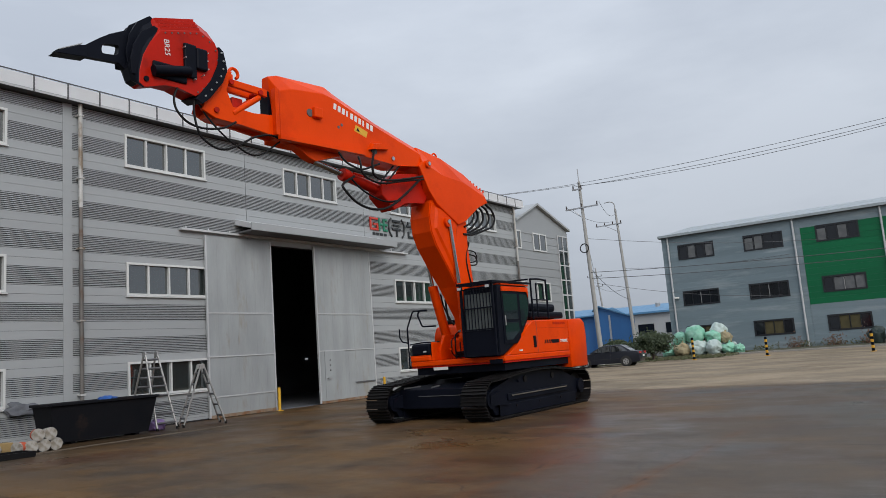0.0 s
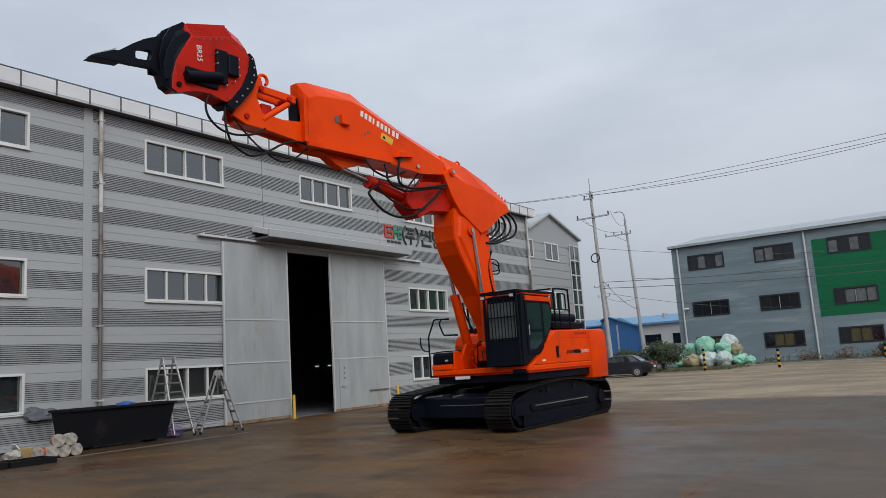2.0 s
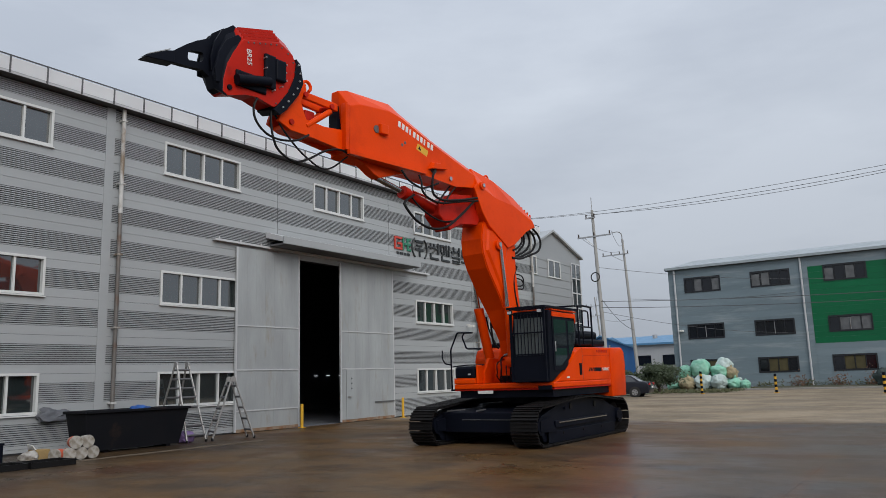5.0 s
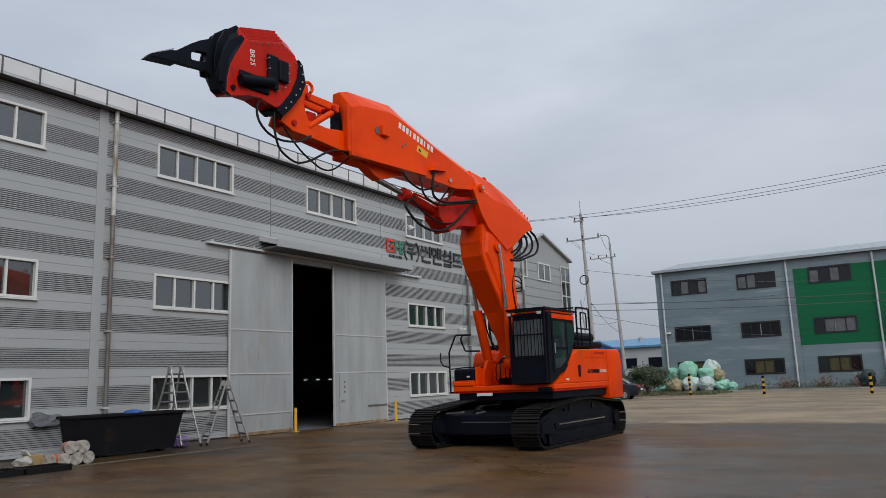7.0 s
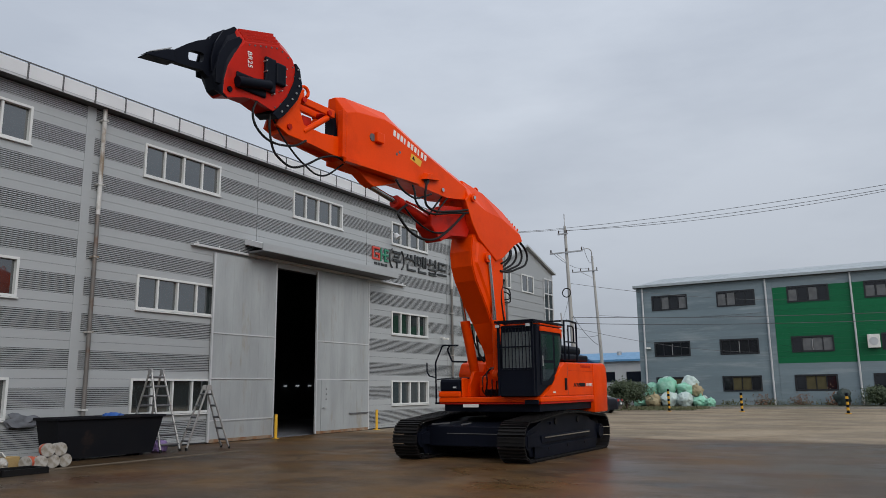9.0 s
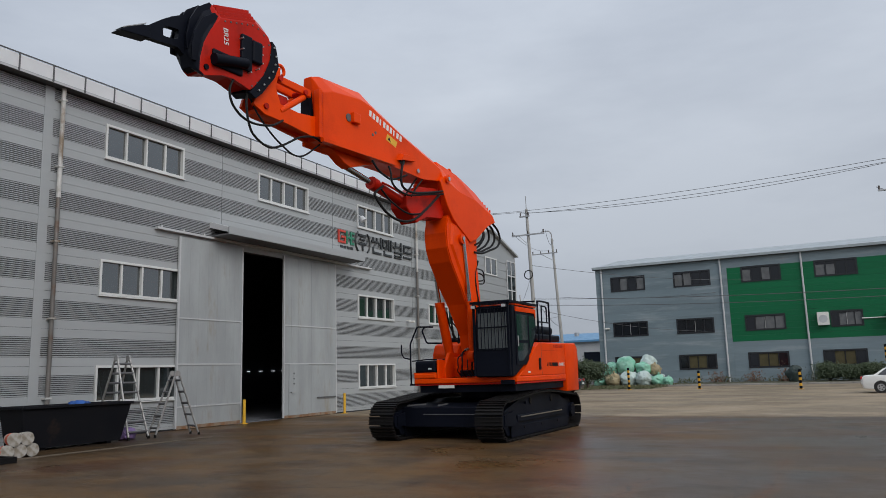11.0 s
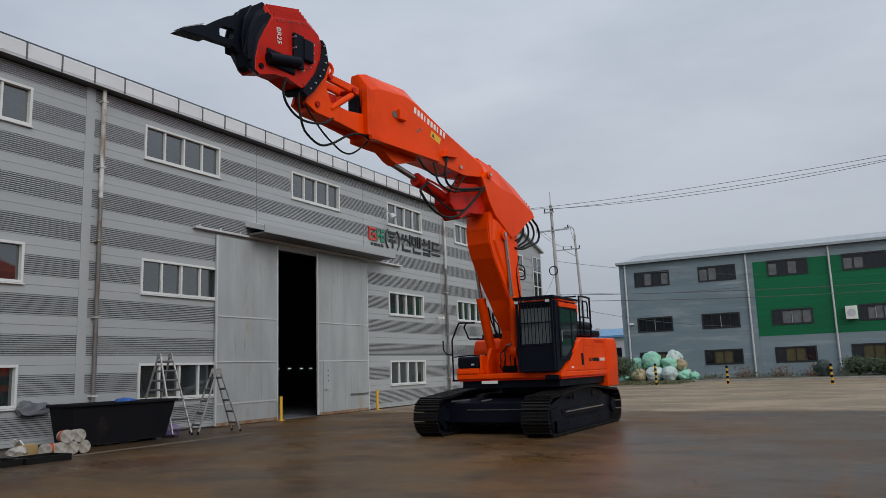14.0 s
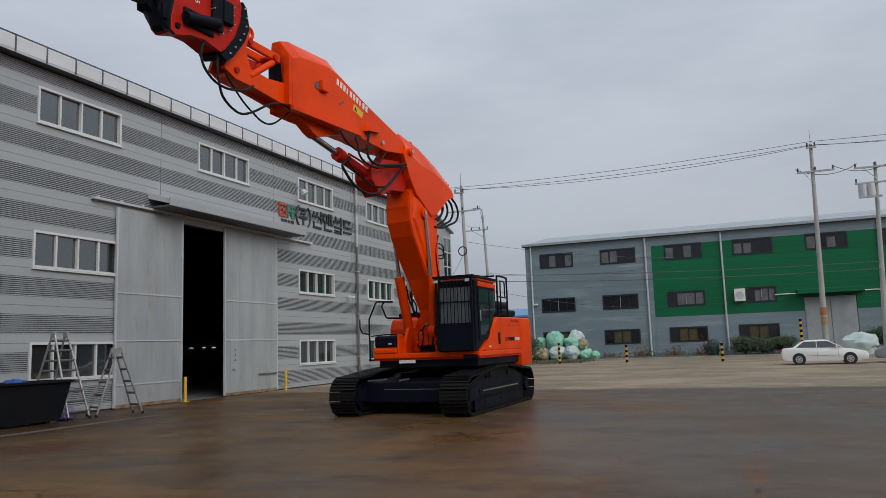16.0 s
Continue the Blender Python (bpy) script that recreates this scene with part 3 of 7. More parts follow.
def track_line(n):
    """n poses (y, z, turn) spread evenly round the crawler's loop."""
    y0, y1, r = 15.15, 20.03, 0.43
    pts = [(y0 + (y1 - y0) * i / 40, 0.045) for i in range(41)]
    pts += [(y1 + r * math.sin(a), 0.045 + r - r * math.cos(a)) for a in (math.pi * i / 16 for i in range(1, 16))]
    pts += [(y1 + (y0 - y1) * i / 40, 0.045 + 2 * r + 0.16 * math.sin(math.pi * i / 40) ** 1.3) for i in range(41)]
    pts += [(y0 - r * math.sin(a), 0.045 + r + r * math.cos(a)) for a in (math.pi * i / 16 for i in range(1, 16))]
    seg = [math.dist(a, b) for a, b in zip(pts, pts[1:] + pts[:1])]
    total, out = sum(seg), []
    for k in range(n):
        d = total * k / n
        for a, b, s in zip(pts, pts[1:] + pts[:1], seg):
            if d <= s:
                f = d / s
                out.append((a[0] + (b[0] - a[0]) * f, a[1] + (b[1] - a[1]) * f, math.atan2(b[1] - a[1], b[0] - a[0])))
                break
            d -= s
    return out


def shoe_mesh():
    """One track shoe: a plate with three grousers, its outer side down."""
    bm = bmesh.new()
    box(bm, -0.34, 0.34, -0.105, 0.105, -0.008, 0.016)
    for y in (-0.085, 0.0, 0.082):
        box(bm, -0.338, 0.338, y - 0.013, y + 0.013, -0.045, -0.009)
    return bm


shoe_data = None
for xc in (-9.65, -12.52):
    crawler = part("crawler_frame", L([(xc - 0.17, [(15.40, 0.10), (15.10, 0.42), (15.28, 0.70), (16.2, 0.93), (17.1, 1.03), (18.2, 1.03), (19.1, 0.93), (19.85, 0.70), (20.0, 0.45), (19.7, 0.10)]),
                                       (xc + 0.17, [(15.40, 0.10), (15.10, 0.42), (15.28, 0.70), (16.2, 0.93), (17.1, 1.03), (18.2, 1.03), (19.1, 0.93), (19.85, 0.70), (20.0, 0.45), (19.7, 0.10)])], 0.02), M["black"], UC)
    for y, z, a in track_line(54):
        if shoe_data is None:
            s = finish("track_shoe", shoe_mesh(), M["track"])
            shoe_data = s.data
        else:
            s = new("track_shoe", shoe_data)
        s.parent = crawler
        s.matrix_parent_inverse = world_of(crawler).inverted()
        s.matrix_basis = pose(xc, y, z, math.degrees(a), 0, 0)
    part("chain_guard", B(xc + 0.172, xc + 0.215, 15.95, 19.25, 0.40, 0.56, bevel=0.012), M["black"], crawler)
    part("roller_guard", B(xc + 0.216, xc + 0.230, 15.5, 19.6, 0.07, 0.33, bevel=0.006), M["black"], crawler)
    for y in (16.3, 17.5, 18.7):
        part("guard_bolt", R((xc + 0.23, y, 0.26), (xc + 0.245, y, 0.26), 0.03, 8), M["track"], crawler)
    part("guard_rail", B(xc + 0.216, xc + 0.236, 16.1, 19.1, 0.50, 0.53), M["chrome"], crawler)
    for y in [15.75 + 0.44 * i for i in range(9)]:
        part("roller", R((xc - 0.21, y, 0.19), (xc + 0.21, y, 0.19), 0.10, 14), M["track"], crawler, smooth=True)
    for y in (16.9, 18.4):
        part("carrier_roller", R((xc - 0.12, y, 0.86), (xc + 0.20, y, 0.86), 0.08, 12), M["track"], crawler, smooth=True)
    for nm, y in (("idler_wheel", 15.15), ("drive_sprocket", 20.03)):
        w = part(nm, R((xc - 0.06, y, 0.475), (xc + 0.06, y, 0.475), 0.37, 28), M["track"], crawler, smooth=True)
        part("hub", R((xc - 0.2, y, 0.475), (xc + 0.24, y, 0.475), 0.2, 20), M["black"], w, smooth=True)
        if nm == "drive_sprocket":
            for k in range(10):
                a = 2 * math.pi * k / 10
                part("bolt", R((xc + 0.24, y + 0.15 * math.cos(a), 0.475 + 0.15 * math.sin(a)), (xc + 0.26, y + 0.15 * math.cos(a), 0.475 + 0.15 * math.sin(a)), 0.016, 6), M["track"], w)
        else:
            part("yoke", L([(xc + 0.22, [(15.07, 0.36), (15.07, 0.6), (15.6, 0.68), (15.9, 0.3)]), (xc + 0.26, [(15.07, 0.36), (15.07, 0.6), (15.6, 0.68), (15.9, 0.3)])]), M["black"], w)
    xs = xc + 0.06
    part("step_bar", B(xs - 0.1, xs + 0.16, 16.5, 16.56, 0.80, 0.86), M["black"], crawler)
part("car_body", L([(-12.3, [(16.3, 0.30), (16.3, 0.75), (16.9, 0.95), (18.4, 0.95), (19.0, 0.75), (19.0, 0.30)]), (-9.84, [(16.3, 0.30), (16.3, 0.75), (16.9, 0.95), (18.4, 0.95), (19.0, 0.75), (19.0, 0.30)])], 0.03), M["black"], UC)
for y0, y1 in ((15.45, 16.299), (19.001, 19.75)):
    part("cross_leg", L([(-12.35, [(y0, 0.30), (y0, 0.78), (y1, 0.86), (y1, 0.28)]), (-9.8, [(y0, 0.30), (y0, 0.78), (y1, 0.86), (y1, 0.28)])], 0.02), M["black"], UC)
part("slew_ring", R((-10.97, 17.6, 0.93), (-10.97, 17.6, 1.27), 0.72, 40), M["black"], UC, smooth=True)

for x, w_ in ((-12.18, 0.52), (-11.32, 0.26)):
    part("scuff_plate", L([(x, [(15.42, 0.80), (15.42, 0.84), (15.449, 0.84), (15.449, 0.80)]), (x + w_, [(15.42, 0.845), (15.42, 0.875), (15.449, 0.875), (15.449, 0.845)])]), M["alu_scuff"], UC)
part("cross_rib", B(-11.75, -10.3, 15.435, 15.449, 0.60, 0.615), M["alu_scuff"], UC)

UP = thing("upper_structure", (-10.97, 17.6, 1.27), "orange slewing upper structure with cab and counterweight")
UP.parent = EXC
UP.matrix_parent_inverse = Matrix.Translation((-10.97, 17.6, 0)).inverted()
XL, XR = -9.36, -12.42
part("deck", B(-12.2, XL, 15.82, 19.45, 1.345, 1.473, bevel=0.02), M["orange"], UP)
part("deck_skirt", B(-12.2, XL - 0.02, 15.86, 19.44, 1.30, 1.344), M["orange_red"], UP)
part("white_tag", B(-11.5, -11.06, 15.83, 15.845, 1.225, 1.30), M["white_paint"], UP)
part("deck_underside", B(-12.1, XL - 0.1, 15.95, 19.6, 1.12, 1.299), M["black"], UP)
sp = part("side_panel", L([(XL - 0.55, [(16.0, 1.475), (16.42, 1.70), (16.85, 2.0), (17.12, 2.24), (17.4, 2.36), (19.42, 2.38), (19.42, 1.475)]),
                           (XL, [(15.95, 1.475), (16.4, 1.66), (16.86, 1.98), (17.14, 2.2), (17.44, 2.32), (19.42, 2.34), (19.42, 1.475)])], 0.025), M["orange"], UP)
part("door_latch", B(XL + 0.001, XL + 0.02, 17.33, 17.47, 1.62, 1.92, bevel=0.01), M["black"], sp)
part("panel_seam", B(XL + 0.001, XL + 0.004, 17.60, 19.40, 2.11, 2.118), M["orange_red"], sp)
part("panel_gap", B(XL + 0.001, XL + 0.004, 17.545, 17.553, 1.5, 2.32), M["dark_metal"], sp)
part("stripe_band", B(XL + 0.001, XL + 0.005, 18.35, 18.78, 1.705, 1.80), M["black"], sp)
for i in range(4):
    y = 17.93 + 0.105 * i
    part("slash", L([(XL + 0.001, [(y, 1.705), (y + 0.06, 1.80), (y + 0.12, 1.80), (y + 0.06, 1.705)]), (XL + 0.005, [(y, 1.705), (y + 0.06, 1.80), (y + 0.12, 1.80), (y + 0.06, 1.705)])]), M["black"], sp)
part("warning_tag", B(XL + 0.001, XL + 0.005, 16.55, 16.72, 1.55, 1.59), M["white_paint"], sp)


def lettering(name, body, size, m, parent, material, depth=0.004):
    """Raised letters in the built-in font, as a mesh part."""
    cu = bpy.data.curves.new(name, "FONT")
    cu.body, cu.size, cu.extrude = body, size, depth
    ob = bpy.data.objects.new(name, cu)
    scene.collection.objects.link(ob)
    me = bpy.data.meshes.new_from_object(ob.evaluated_get(bpy.context.evaluated_depsgraph_get()))
    bpy.data.objects.remove(ob)
    me.name = name
    me.materials.clear()
    me.materials.append(material)
    me.transform(SLEW[0] @ m if SLEW[0] else m)
    o = new(name, me)
    o.parent = parent
    o.matrix_parent_inverse = world_of(parent).inverted()
    return o


cw = part("counterweight", L([(XR, [(19.45, 1.05), (19.45, 2.30), (20.0, 2.36), (20.35, 2.25), (20.45, 1.9), (20.38, 1.1)]),
                              (XR + 0.5, [(19.45, 0.97), (19.45, 2.36), (20.4, 2.38), (20.72, 2.25), (20.80, 1.9), (20.72, 1.0)]),
                              (XL - 0.5, [(19.45, 0.97), (19.45, 2.36), (20.4, 2.38), (20.72, 2.25), (20.80, 1.9), (20.72, 1.0)]),
                              (XL + 0.01, [(19.45, 1.0), (19.45, 2.34), (20.35, 2.36), (20.52, 2.25), (20.58, 1.9), (20.52, 1.0)])], 0.04), M["orange"], UP, smooth=True)
lettering("model_lettering", "DX420LC", 0.115, Matrix.Translation((XL + 0.012, 18.83, 1.715)) @ Matrix.Rotation(radians(90), 4, "Z") @ Matrix.Rotation(radians(90), 4, "X"), sp, M["white_paint"])
for i in range(7):
    part("plate_bar", B(XL + 0.001, XL + 0.004, 18.5 + 0.11 * i, 18.58 + 0.11 * i, 2.20, 2.27), M["orange_red"], sp)
part("engine_hood", B(-12.3, -9.5, 17.55, 19.5, 2.38, 2.56, bevel=0.05), M["black"], UP)
part("hood_bulge", B(-11.8, -9.62, 17.85, 19.3, 2.561, 2.80, bevel=0.09), M["black"], UP)
part("exhaust", R((-11.9, 18.6, 2.5), (-11.9, 18.6, 3.0), 0.07, 14), M["steel"], UP, smooth=True)
tank = part("fuel_tank", L([(XR + 0.02, [(17.2, 1.475), (17.2, 2.1), (17.32, 2.35), (17.6, 2.45), (19.44, 2.45), (19.44, 1.475)]), (-11.62, [(17.2, 1.475), (17.2, 2.1), (17.32, 2.35), (17.6, 2.45), (19.44, 2.45), (19.44, 1.475)])], 0.04), M["orange"], UP)
toolbox = part("front_box", B(-12.2, -11.56, 15.80, 17.19, 1.475, 1.60, bevel=0.03), M["orange"], UP)
part("box_cover", B(-12.19, -11.57, 15.83, 17.18, 1.60, 1.93, bevel=0.07), M["black"], toolbox, "glossy black tool box cover")
part("box_side", B(-11.555, -11.50, 15.85, 17.18, 1.475, 1.95, bevel=0.02), M["orange"], toolbox)
part("box_lip", B(-12.21, -11.55, 15.815, 15.829, 1.60, 1.625), M["orange"], toolbox)
part("box_badge", B(-11.78, -11.69, 15.817, 15.829, 1.70, 1.74), M["trim"], toolbox)
part("boom_bracket_box", B(-11.6, -10.42, 16.6, 17.6, 1.475, 2.0, bevel=0.03), M["orange"], UP)
for x in (-11.52, -10.62):
    part("boom_bracket", L([(x, [(16.1, 1.475), (16.1, 1.75), (16.36, 2.12), (16.8, 2.12), (17.3, 1.475)]), (x + 0.09, [(16.1, 1.475), (16.1, 1.75), (16.36, 2.12), (16.8, 2.12), (17.3, 1.475)])], 0.012), M["orange"], UP)


def bent(pts, k=0.12):
    """Corner points of a rail with short bends between straight runs."""
    out = [Vector(pts[0])]
    for a, b, c in zip(pts, pts[1:], pts[2:]):
        a, b, c = Vector(a), Vector(b), Vector(c)
        out += [b + (a - b).normalized() * 2 * min(k, (a - b).length / 5), b + (a - b).normalized() * min(k, (a - b).length / 5) * 0.6, b + (c - b).normalized() * min(k, (c - b).length / 5) * 0.6, b + (c - b).normalized() * 2 * min(k, (c - b).length / 5)]
    return out + [Vector(pts[-1])]


part("rail_bracket", B(-12.45, -12.201, 16.03, 16.08, 1.30, 1.345), M["black"], UP)
rails = part("front_handrail", T(bent([(-12.42, 16.05, 1.3), (-12.43, 16.05, 2.37), (-12.21, 16.05, 2.81), (-11.74, 16.05, 2.79)], 0.06), 0.022, 8, 3), M["black"], UP, smooth=True)
part("inner_rail", T(bent([(-11.99, 16.05, 2.80), (-12.06, 16.05, 2.69), (-11.93, 16.05, 2.38), (-11.49, 16.05, 2.36)], 0.06), 0.022, 8, 3), M["black"], rails, smooth=True)
part("mirror_arm", T(bent([(-12.43, 16.05, 1.98), (-12.62, 16.05, 2.02), (-12.7, 16.05, 2.14), (-12.7, 16.05, 2.37)], 0.05), 0.018, 8, 3), M["black"], rails, smooth=True)
part("side_rail", T(bent([(-12.40, 16.08, 1.93), (-12.0, 16.1, 1.96), (-11.45, 16.1, 1.95)], 0.05), 0.016, 8, 3), M["black"], rails, smooth=True)
part("second_rail", T([(-11.62, 17.3, 2.45), (-11.6, 17.2, 2.75), (-11.62, 16.9, 2.98), (-11.62, 17.25, 3.05)], 0.018, 8), M["black"], rails, smooth=True)
cage = part("hood_guard_rail", T([(XL - 0.03, 17.5, 2.36), (XL - 0.03, 17.5, 3.28), (XL - 0.03, 17.58, 3.4), (XL - 0.03, 18.28, 3.4), (XL - 0.03, 18.36, 3.3), (XL - 0.03, 18.36, 2.36)], 0.026, 8), M["black"], UP, smooth=True)
part("cross_rail", R((XL - 0.03, 17.5, 2.86), (XL - 0.03, 18.36, 2.86), 0.02, 8), M["black"], cage)
part("inner_rail", T([(XL - 0.03, 17.78, 2.4), (XL - 0.03, 17.78, 3.2), (XL - 0.03, 17.84, 3.28), (XL - 0.03, 18.1, 3.28), (XL - 0.03, 18.16, 3.2), (XL - 0.03, 18.16, 2.88)], 0.02, 8), M["black"], cage, smooth=True)
part("rear_rail", T([(-10.2, 17.5, 2.4), (-10.2, 17.5, 3.3), (-10.1, 17.5, 3.4), (XL - 0.1, 17.5, 3.4)], 0.022, 8), M["black"], cage, smooth=True)

# cab
CX0, CX1 = -10.37, -9.40
cab = part("cab", L([(CX0, [(15.68, 1.475), (15.9, 1.5), (16.44, 1.74), (16.9, 2.05), (17.2, 2.32), (17.36, 2.62), (17.36, 3.1), (17.25, 3.2), (15.78, 3.2), (15.70, 2.4)]),
                     (CX1, [(15.68, 1.475), (15.9, 1.5), (16.44, 1.74), (16.9, 2.05), (17.2, 2.32), (17.36, 2.62), (17.36, 3.1), (17.25, 3.2), (15.78, 3.2), (15.70, 2.4)])], 0.03), M["black"], UP, "black steel cab with a barred front guard")
part("roof_rim", L([(CX1 + 0.002, [(15.95, 3.05), (15.95, 3.17), (17.3, 3.17), (17.3, 2.9), (17.22, 3.05)]), (CX1 + 0.03, [(15.95, 3.05), (15.95, 3.15), (17.28, 3.15), (17.28, 2.95), (17.2, 3.05)])]), M["orange"], cab, "orange roof edge")
part("roof_cap", B(CX0 + 0.05, CX1 + 0.02, 15.95, 17.35, 3.2, 3.24, bevel=0.015), M["orange"], cab)
part("front_glass", B(CX0 + 0.08, CX1 - 0.08, 15.655, 15.675, 2.12, 3.02), M["cab_front_lit"], cab)
door = part("cab_door", B(CX1 + 0.001, CX1 + 0.02, 15.92, 16.75, 1.75, 3.05, bevel=0.008), M["black"], cab)
part("door_glass", L([(CX1 + 0.021, [(15.98, 2.35), (15.98, 2.98), (16.68, 2.98), (16.68, 2.35)]), (CX1 + 0.026, [(15.98, 2.35), (15.98, 2.98), (16.68, 2.98), (16.68, 2.35)])]), M["cab_glass"], door)
part("lower_glass", L([(CX1 + 0.021, [(16.0, 1.85), (16.0, 2.28), (16.68, 2.28), (16.68, 2.05), (16.3, 1.85)]), (CX1 + 0.026, [(16.0, 1.85), (16.0, 2.28), (16.68, 2.28), (16.68, 2.05), (16.3, 1.85)])]), M["cab_glass"], door)
part("door_pull", R((CX1 + 0.035, 16.02, 2.2), (CX1 + 0.035, 16.02, 2.45), 0.014, 8), M["steel"], door)
part("rear_glass", L([(CX1 + 0.001, [(16.84, 2.15), (16.84, 2.98), (17.22, 2.98), (17.28, 2.7), (17.22, 2.45), (17.05, 2.28)]), (CX1 + 0.008, [(16.84, 2.15), (16.84, 2.98), (17.22, 2.98), (17.28, 2.7), (17.22, 2.45), (17.05, 2.28)])]), M["cab_glass"], cab)
guard = part("front_guard_frame", B(CX0 + 0.01, CX0 + 0.06, 15.56, 15.62, 1.5, 3.25), M["black"], cab)
part("guard_post", B(CX1 - 0.06, CX1 - 0.01, 15.56, 15.62, 1.5, 3.25), M["black"], guard)
part("guard_panel", B(CX0 + 0.062, CX1 - 0.062, 15.585, 15.615, 1.5, 2.12), M["black"], guard)
for i in range(9):
    x = CX0 + 0.12 + i * (CX1 - CX0 - 0.24) / 8
    part("guard_bar", R((x, 15.6, 2.08), (x, 15.6, 3.15), 0.013, 6), M["black"], guard)
for z in (2.14, 2.66, 3.14):
    part("guard_cross_bar", B(CX0 + 0.062, CX1 - 0.062, 15.57, 15.6, z - 0.016, z + 0.016), M["black"], guard)
roof_guard = part("roof_guard", B(CX0 - 0.03, CX1 + 0.05, 15.5, 15.58, 3.24, 3.30), M["black"], cab)
part("guard_side", B(CX1 - 0.01, CX1 + 0.04, 15.581, 17.4, 3.25, 3.30), M["black"], roof_guard)
part("guard_side", B(CX0 - 0.02, CX0 + 0.03, 15.581, 17.4, 3.25, 3.30), M["black"], roof_guard)
for i in range(9):
    part("guard_slat", B(CX0 + 0.031, CX1 - 0.011, 15.7 + 0.19 * i, 15.74 + 0.19 * i, 3.255, 3.295), M["black"], roof_guard)
for x in (CX0 + 0.02, CX1 - 0.14):
    lamp = part("work_lamp", B(x, x + 0.13, 15.44, 15.5, 3.12, 3.21, bevel=0.012), M["black"], cab)
    part("lens", B(x + 0.012, x + 0.118, 15.432, 15.439, 3.132, 3.198), M["trim"], lamp)
part("step", B(-9.75, -9.40, 15.74, 15.779, 1.30, 1.40), M["black"], UP)

# the working gear is slewed a little to its right about the boom foot
SLEW[0] = Matrix.Translation((-11.05, 16.2, 0)) @ Matrix.Rotation(radians(-4.2), 4, "Z") @ Matrix.Translation((11.05, -16.2, 0))
# boom
BX0, BX1 = -11.38, -10.72
boom_low = [(16.60, 1.75), (16.46, 2.55), (16.10, 3.32), (15.82, 3.70), (15.58, 4.03), (15.36, 4.33), (15.20, 4.68), (15.16, 5.05), (15.24, 5.42), (15.52, 5.77), (16.287, 5.497), (16.70, 5.04), (16.68, 4.398), (16.84, 3.497), (17.04, 2.55), (17.06, 1.75)]
boom_w = [0.15, 0.17, 0.30, 0.33, 0.33, 0.33, 0.33, 0.33, 0.33, 0.33, 0.33, 0.33, 0.33, 0.30, 0.17, 0.15]
bm = bmesh.new()
flanks = [[bm.verts.new((-11.05 + k * w_, y, z)) for (y, z), w_ in zip(boom_low, boom_w)] for k in (-1, 1)]
for i in range(16):
    j = (i + 1) % 16
    bm.faces.new((flanks[0][i], flanks[0][j], flanks[1][j], flanks[1][i]))
for i in range(7):
    for f in flanks:
        bm.faces.new((f[i], f[i + 1], f[14 - i], f[15 - i]))
bmesh.ops.recalc_face_normals(bm, faces=bm.faces)
rims = [e for e in bm.edges if len(e.link_faces) == 2 and e.calc_face_angle() > 0.9]
bmesh.ops.bevel(bm, geom=rims, offset=0.025, segments=2, affect="EDGES")
boom = part("boom", bm, M["orange"], UP, "curved orange steel boom section")
part("foot_pin", R((-11.30, 16.75, 1.90), (-10.80, 16.75, 1.90), 0.11, 20), M["orange"], boom, smooth=True)
part("side_web", L([(BX1 + 0.001, [(15.319, 4.773), (15.408, 5.325), (16.069, 5.354), (16.287, 4.898), (16.113, 4.302), (16.2, 3.6), (16.069, 3.602)]), (BX1 + 0.045, [(15.381, 4.772), (15.461, 5.263), (16.025, 5.285), (16.2, 4.9), (16.06, 4.303), (16.148, 3.701), (16.069, 3.702)])]), M["orange"], boom)
part("pin_boss", R((BX1 + 0.04, 15.78, 4.95), (BX1 + 0.12, 15.78, 4.95), 0.13, 22), M["orange"], boom, smooth=True)
part("pin_end", R((BX1 + 0.12, 15.78, 4.95), (BX1 + 0.15, 15.78, 4.95), 0.06, 16), M["chrome"], boom, smooth=True)
for x, lo, hi, top in ((-10.64, (16.13, 2), (16.069, 3.302), (15.849, 4.93)), (-11.60, (16.70, 1.75), (16.17, 3.34), (15.86, 4.706))):
    cyl = part("boom_cylinder", R((x, *lo), (x, *hi), 0.125 if x < -11 else 0.085, 20), M["orange"], UP, smooth=True)
    part("gland", R((x, hi[0] + 0.004, hi[1] - 0.02), (x, hi[0] - 0.01, hi[1] + 0.08), 0.13 if x < -11 else 0.10, 20), M["orange"], cyl, smooth=True)
    part("piston_rod", R((x, *hi), (x, *top), 0.05, 16), M["chrome"], cyl, smooth=True)
    part("base_eye", R((x - 0.08, *lo), (x + 0.08, *lo), 0.15, 20), M["orange"], cyl, smooth=True)

head_out = [(14.81, 6.273), (14.963, 6.409), (15.77, 6.136), (16.548, 6.107), (17.511, 5.812), (17.63, 5.65), (17.152, 5.488), (16.566, 5.039), (16.244, 4.919), (15.417, 5.385), (15.132, 5.706)]
head_in = [(14.918, 6.35), (14.963, 6.833), (15.937, 6.691), (16.894, 6.392), (17.748, 5.961), (17.799, 5.742), (17.237, 5.515), (16.566, 5.039), (16.244, 4.919), (15.417, 5.385), (15.132, 5.706)]
head = part("boom_head", L([(-11.46, head_out), (-11.26, head_in), (-10.84, head_in), (-10.64, head_out)], 0.02), M["orange"], UP, "orange box-section boom head")
for y, z in ((15.937, 6.731), (17.023, 6.347)):
    ring = [(-11.05, y + 0.09 * math.cos(a), z + 0.05 + 0.09 * math.sin(a)) for a in (2 * math.pi * i / 14 for i in range(15))]
    part("lifting_eye", T(ring, 0.024, 8, 2), M["orange"], head, smooth=True)
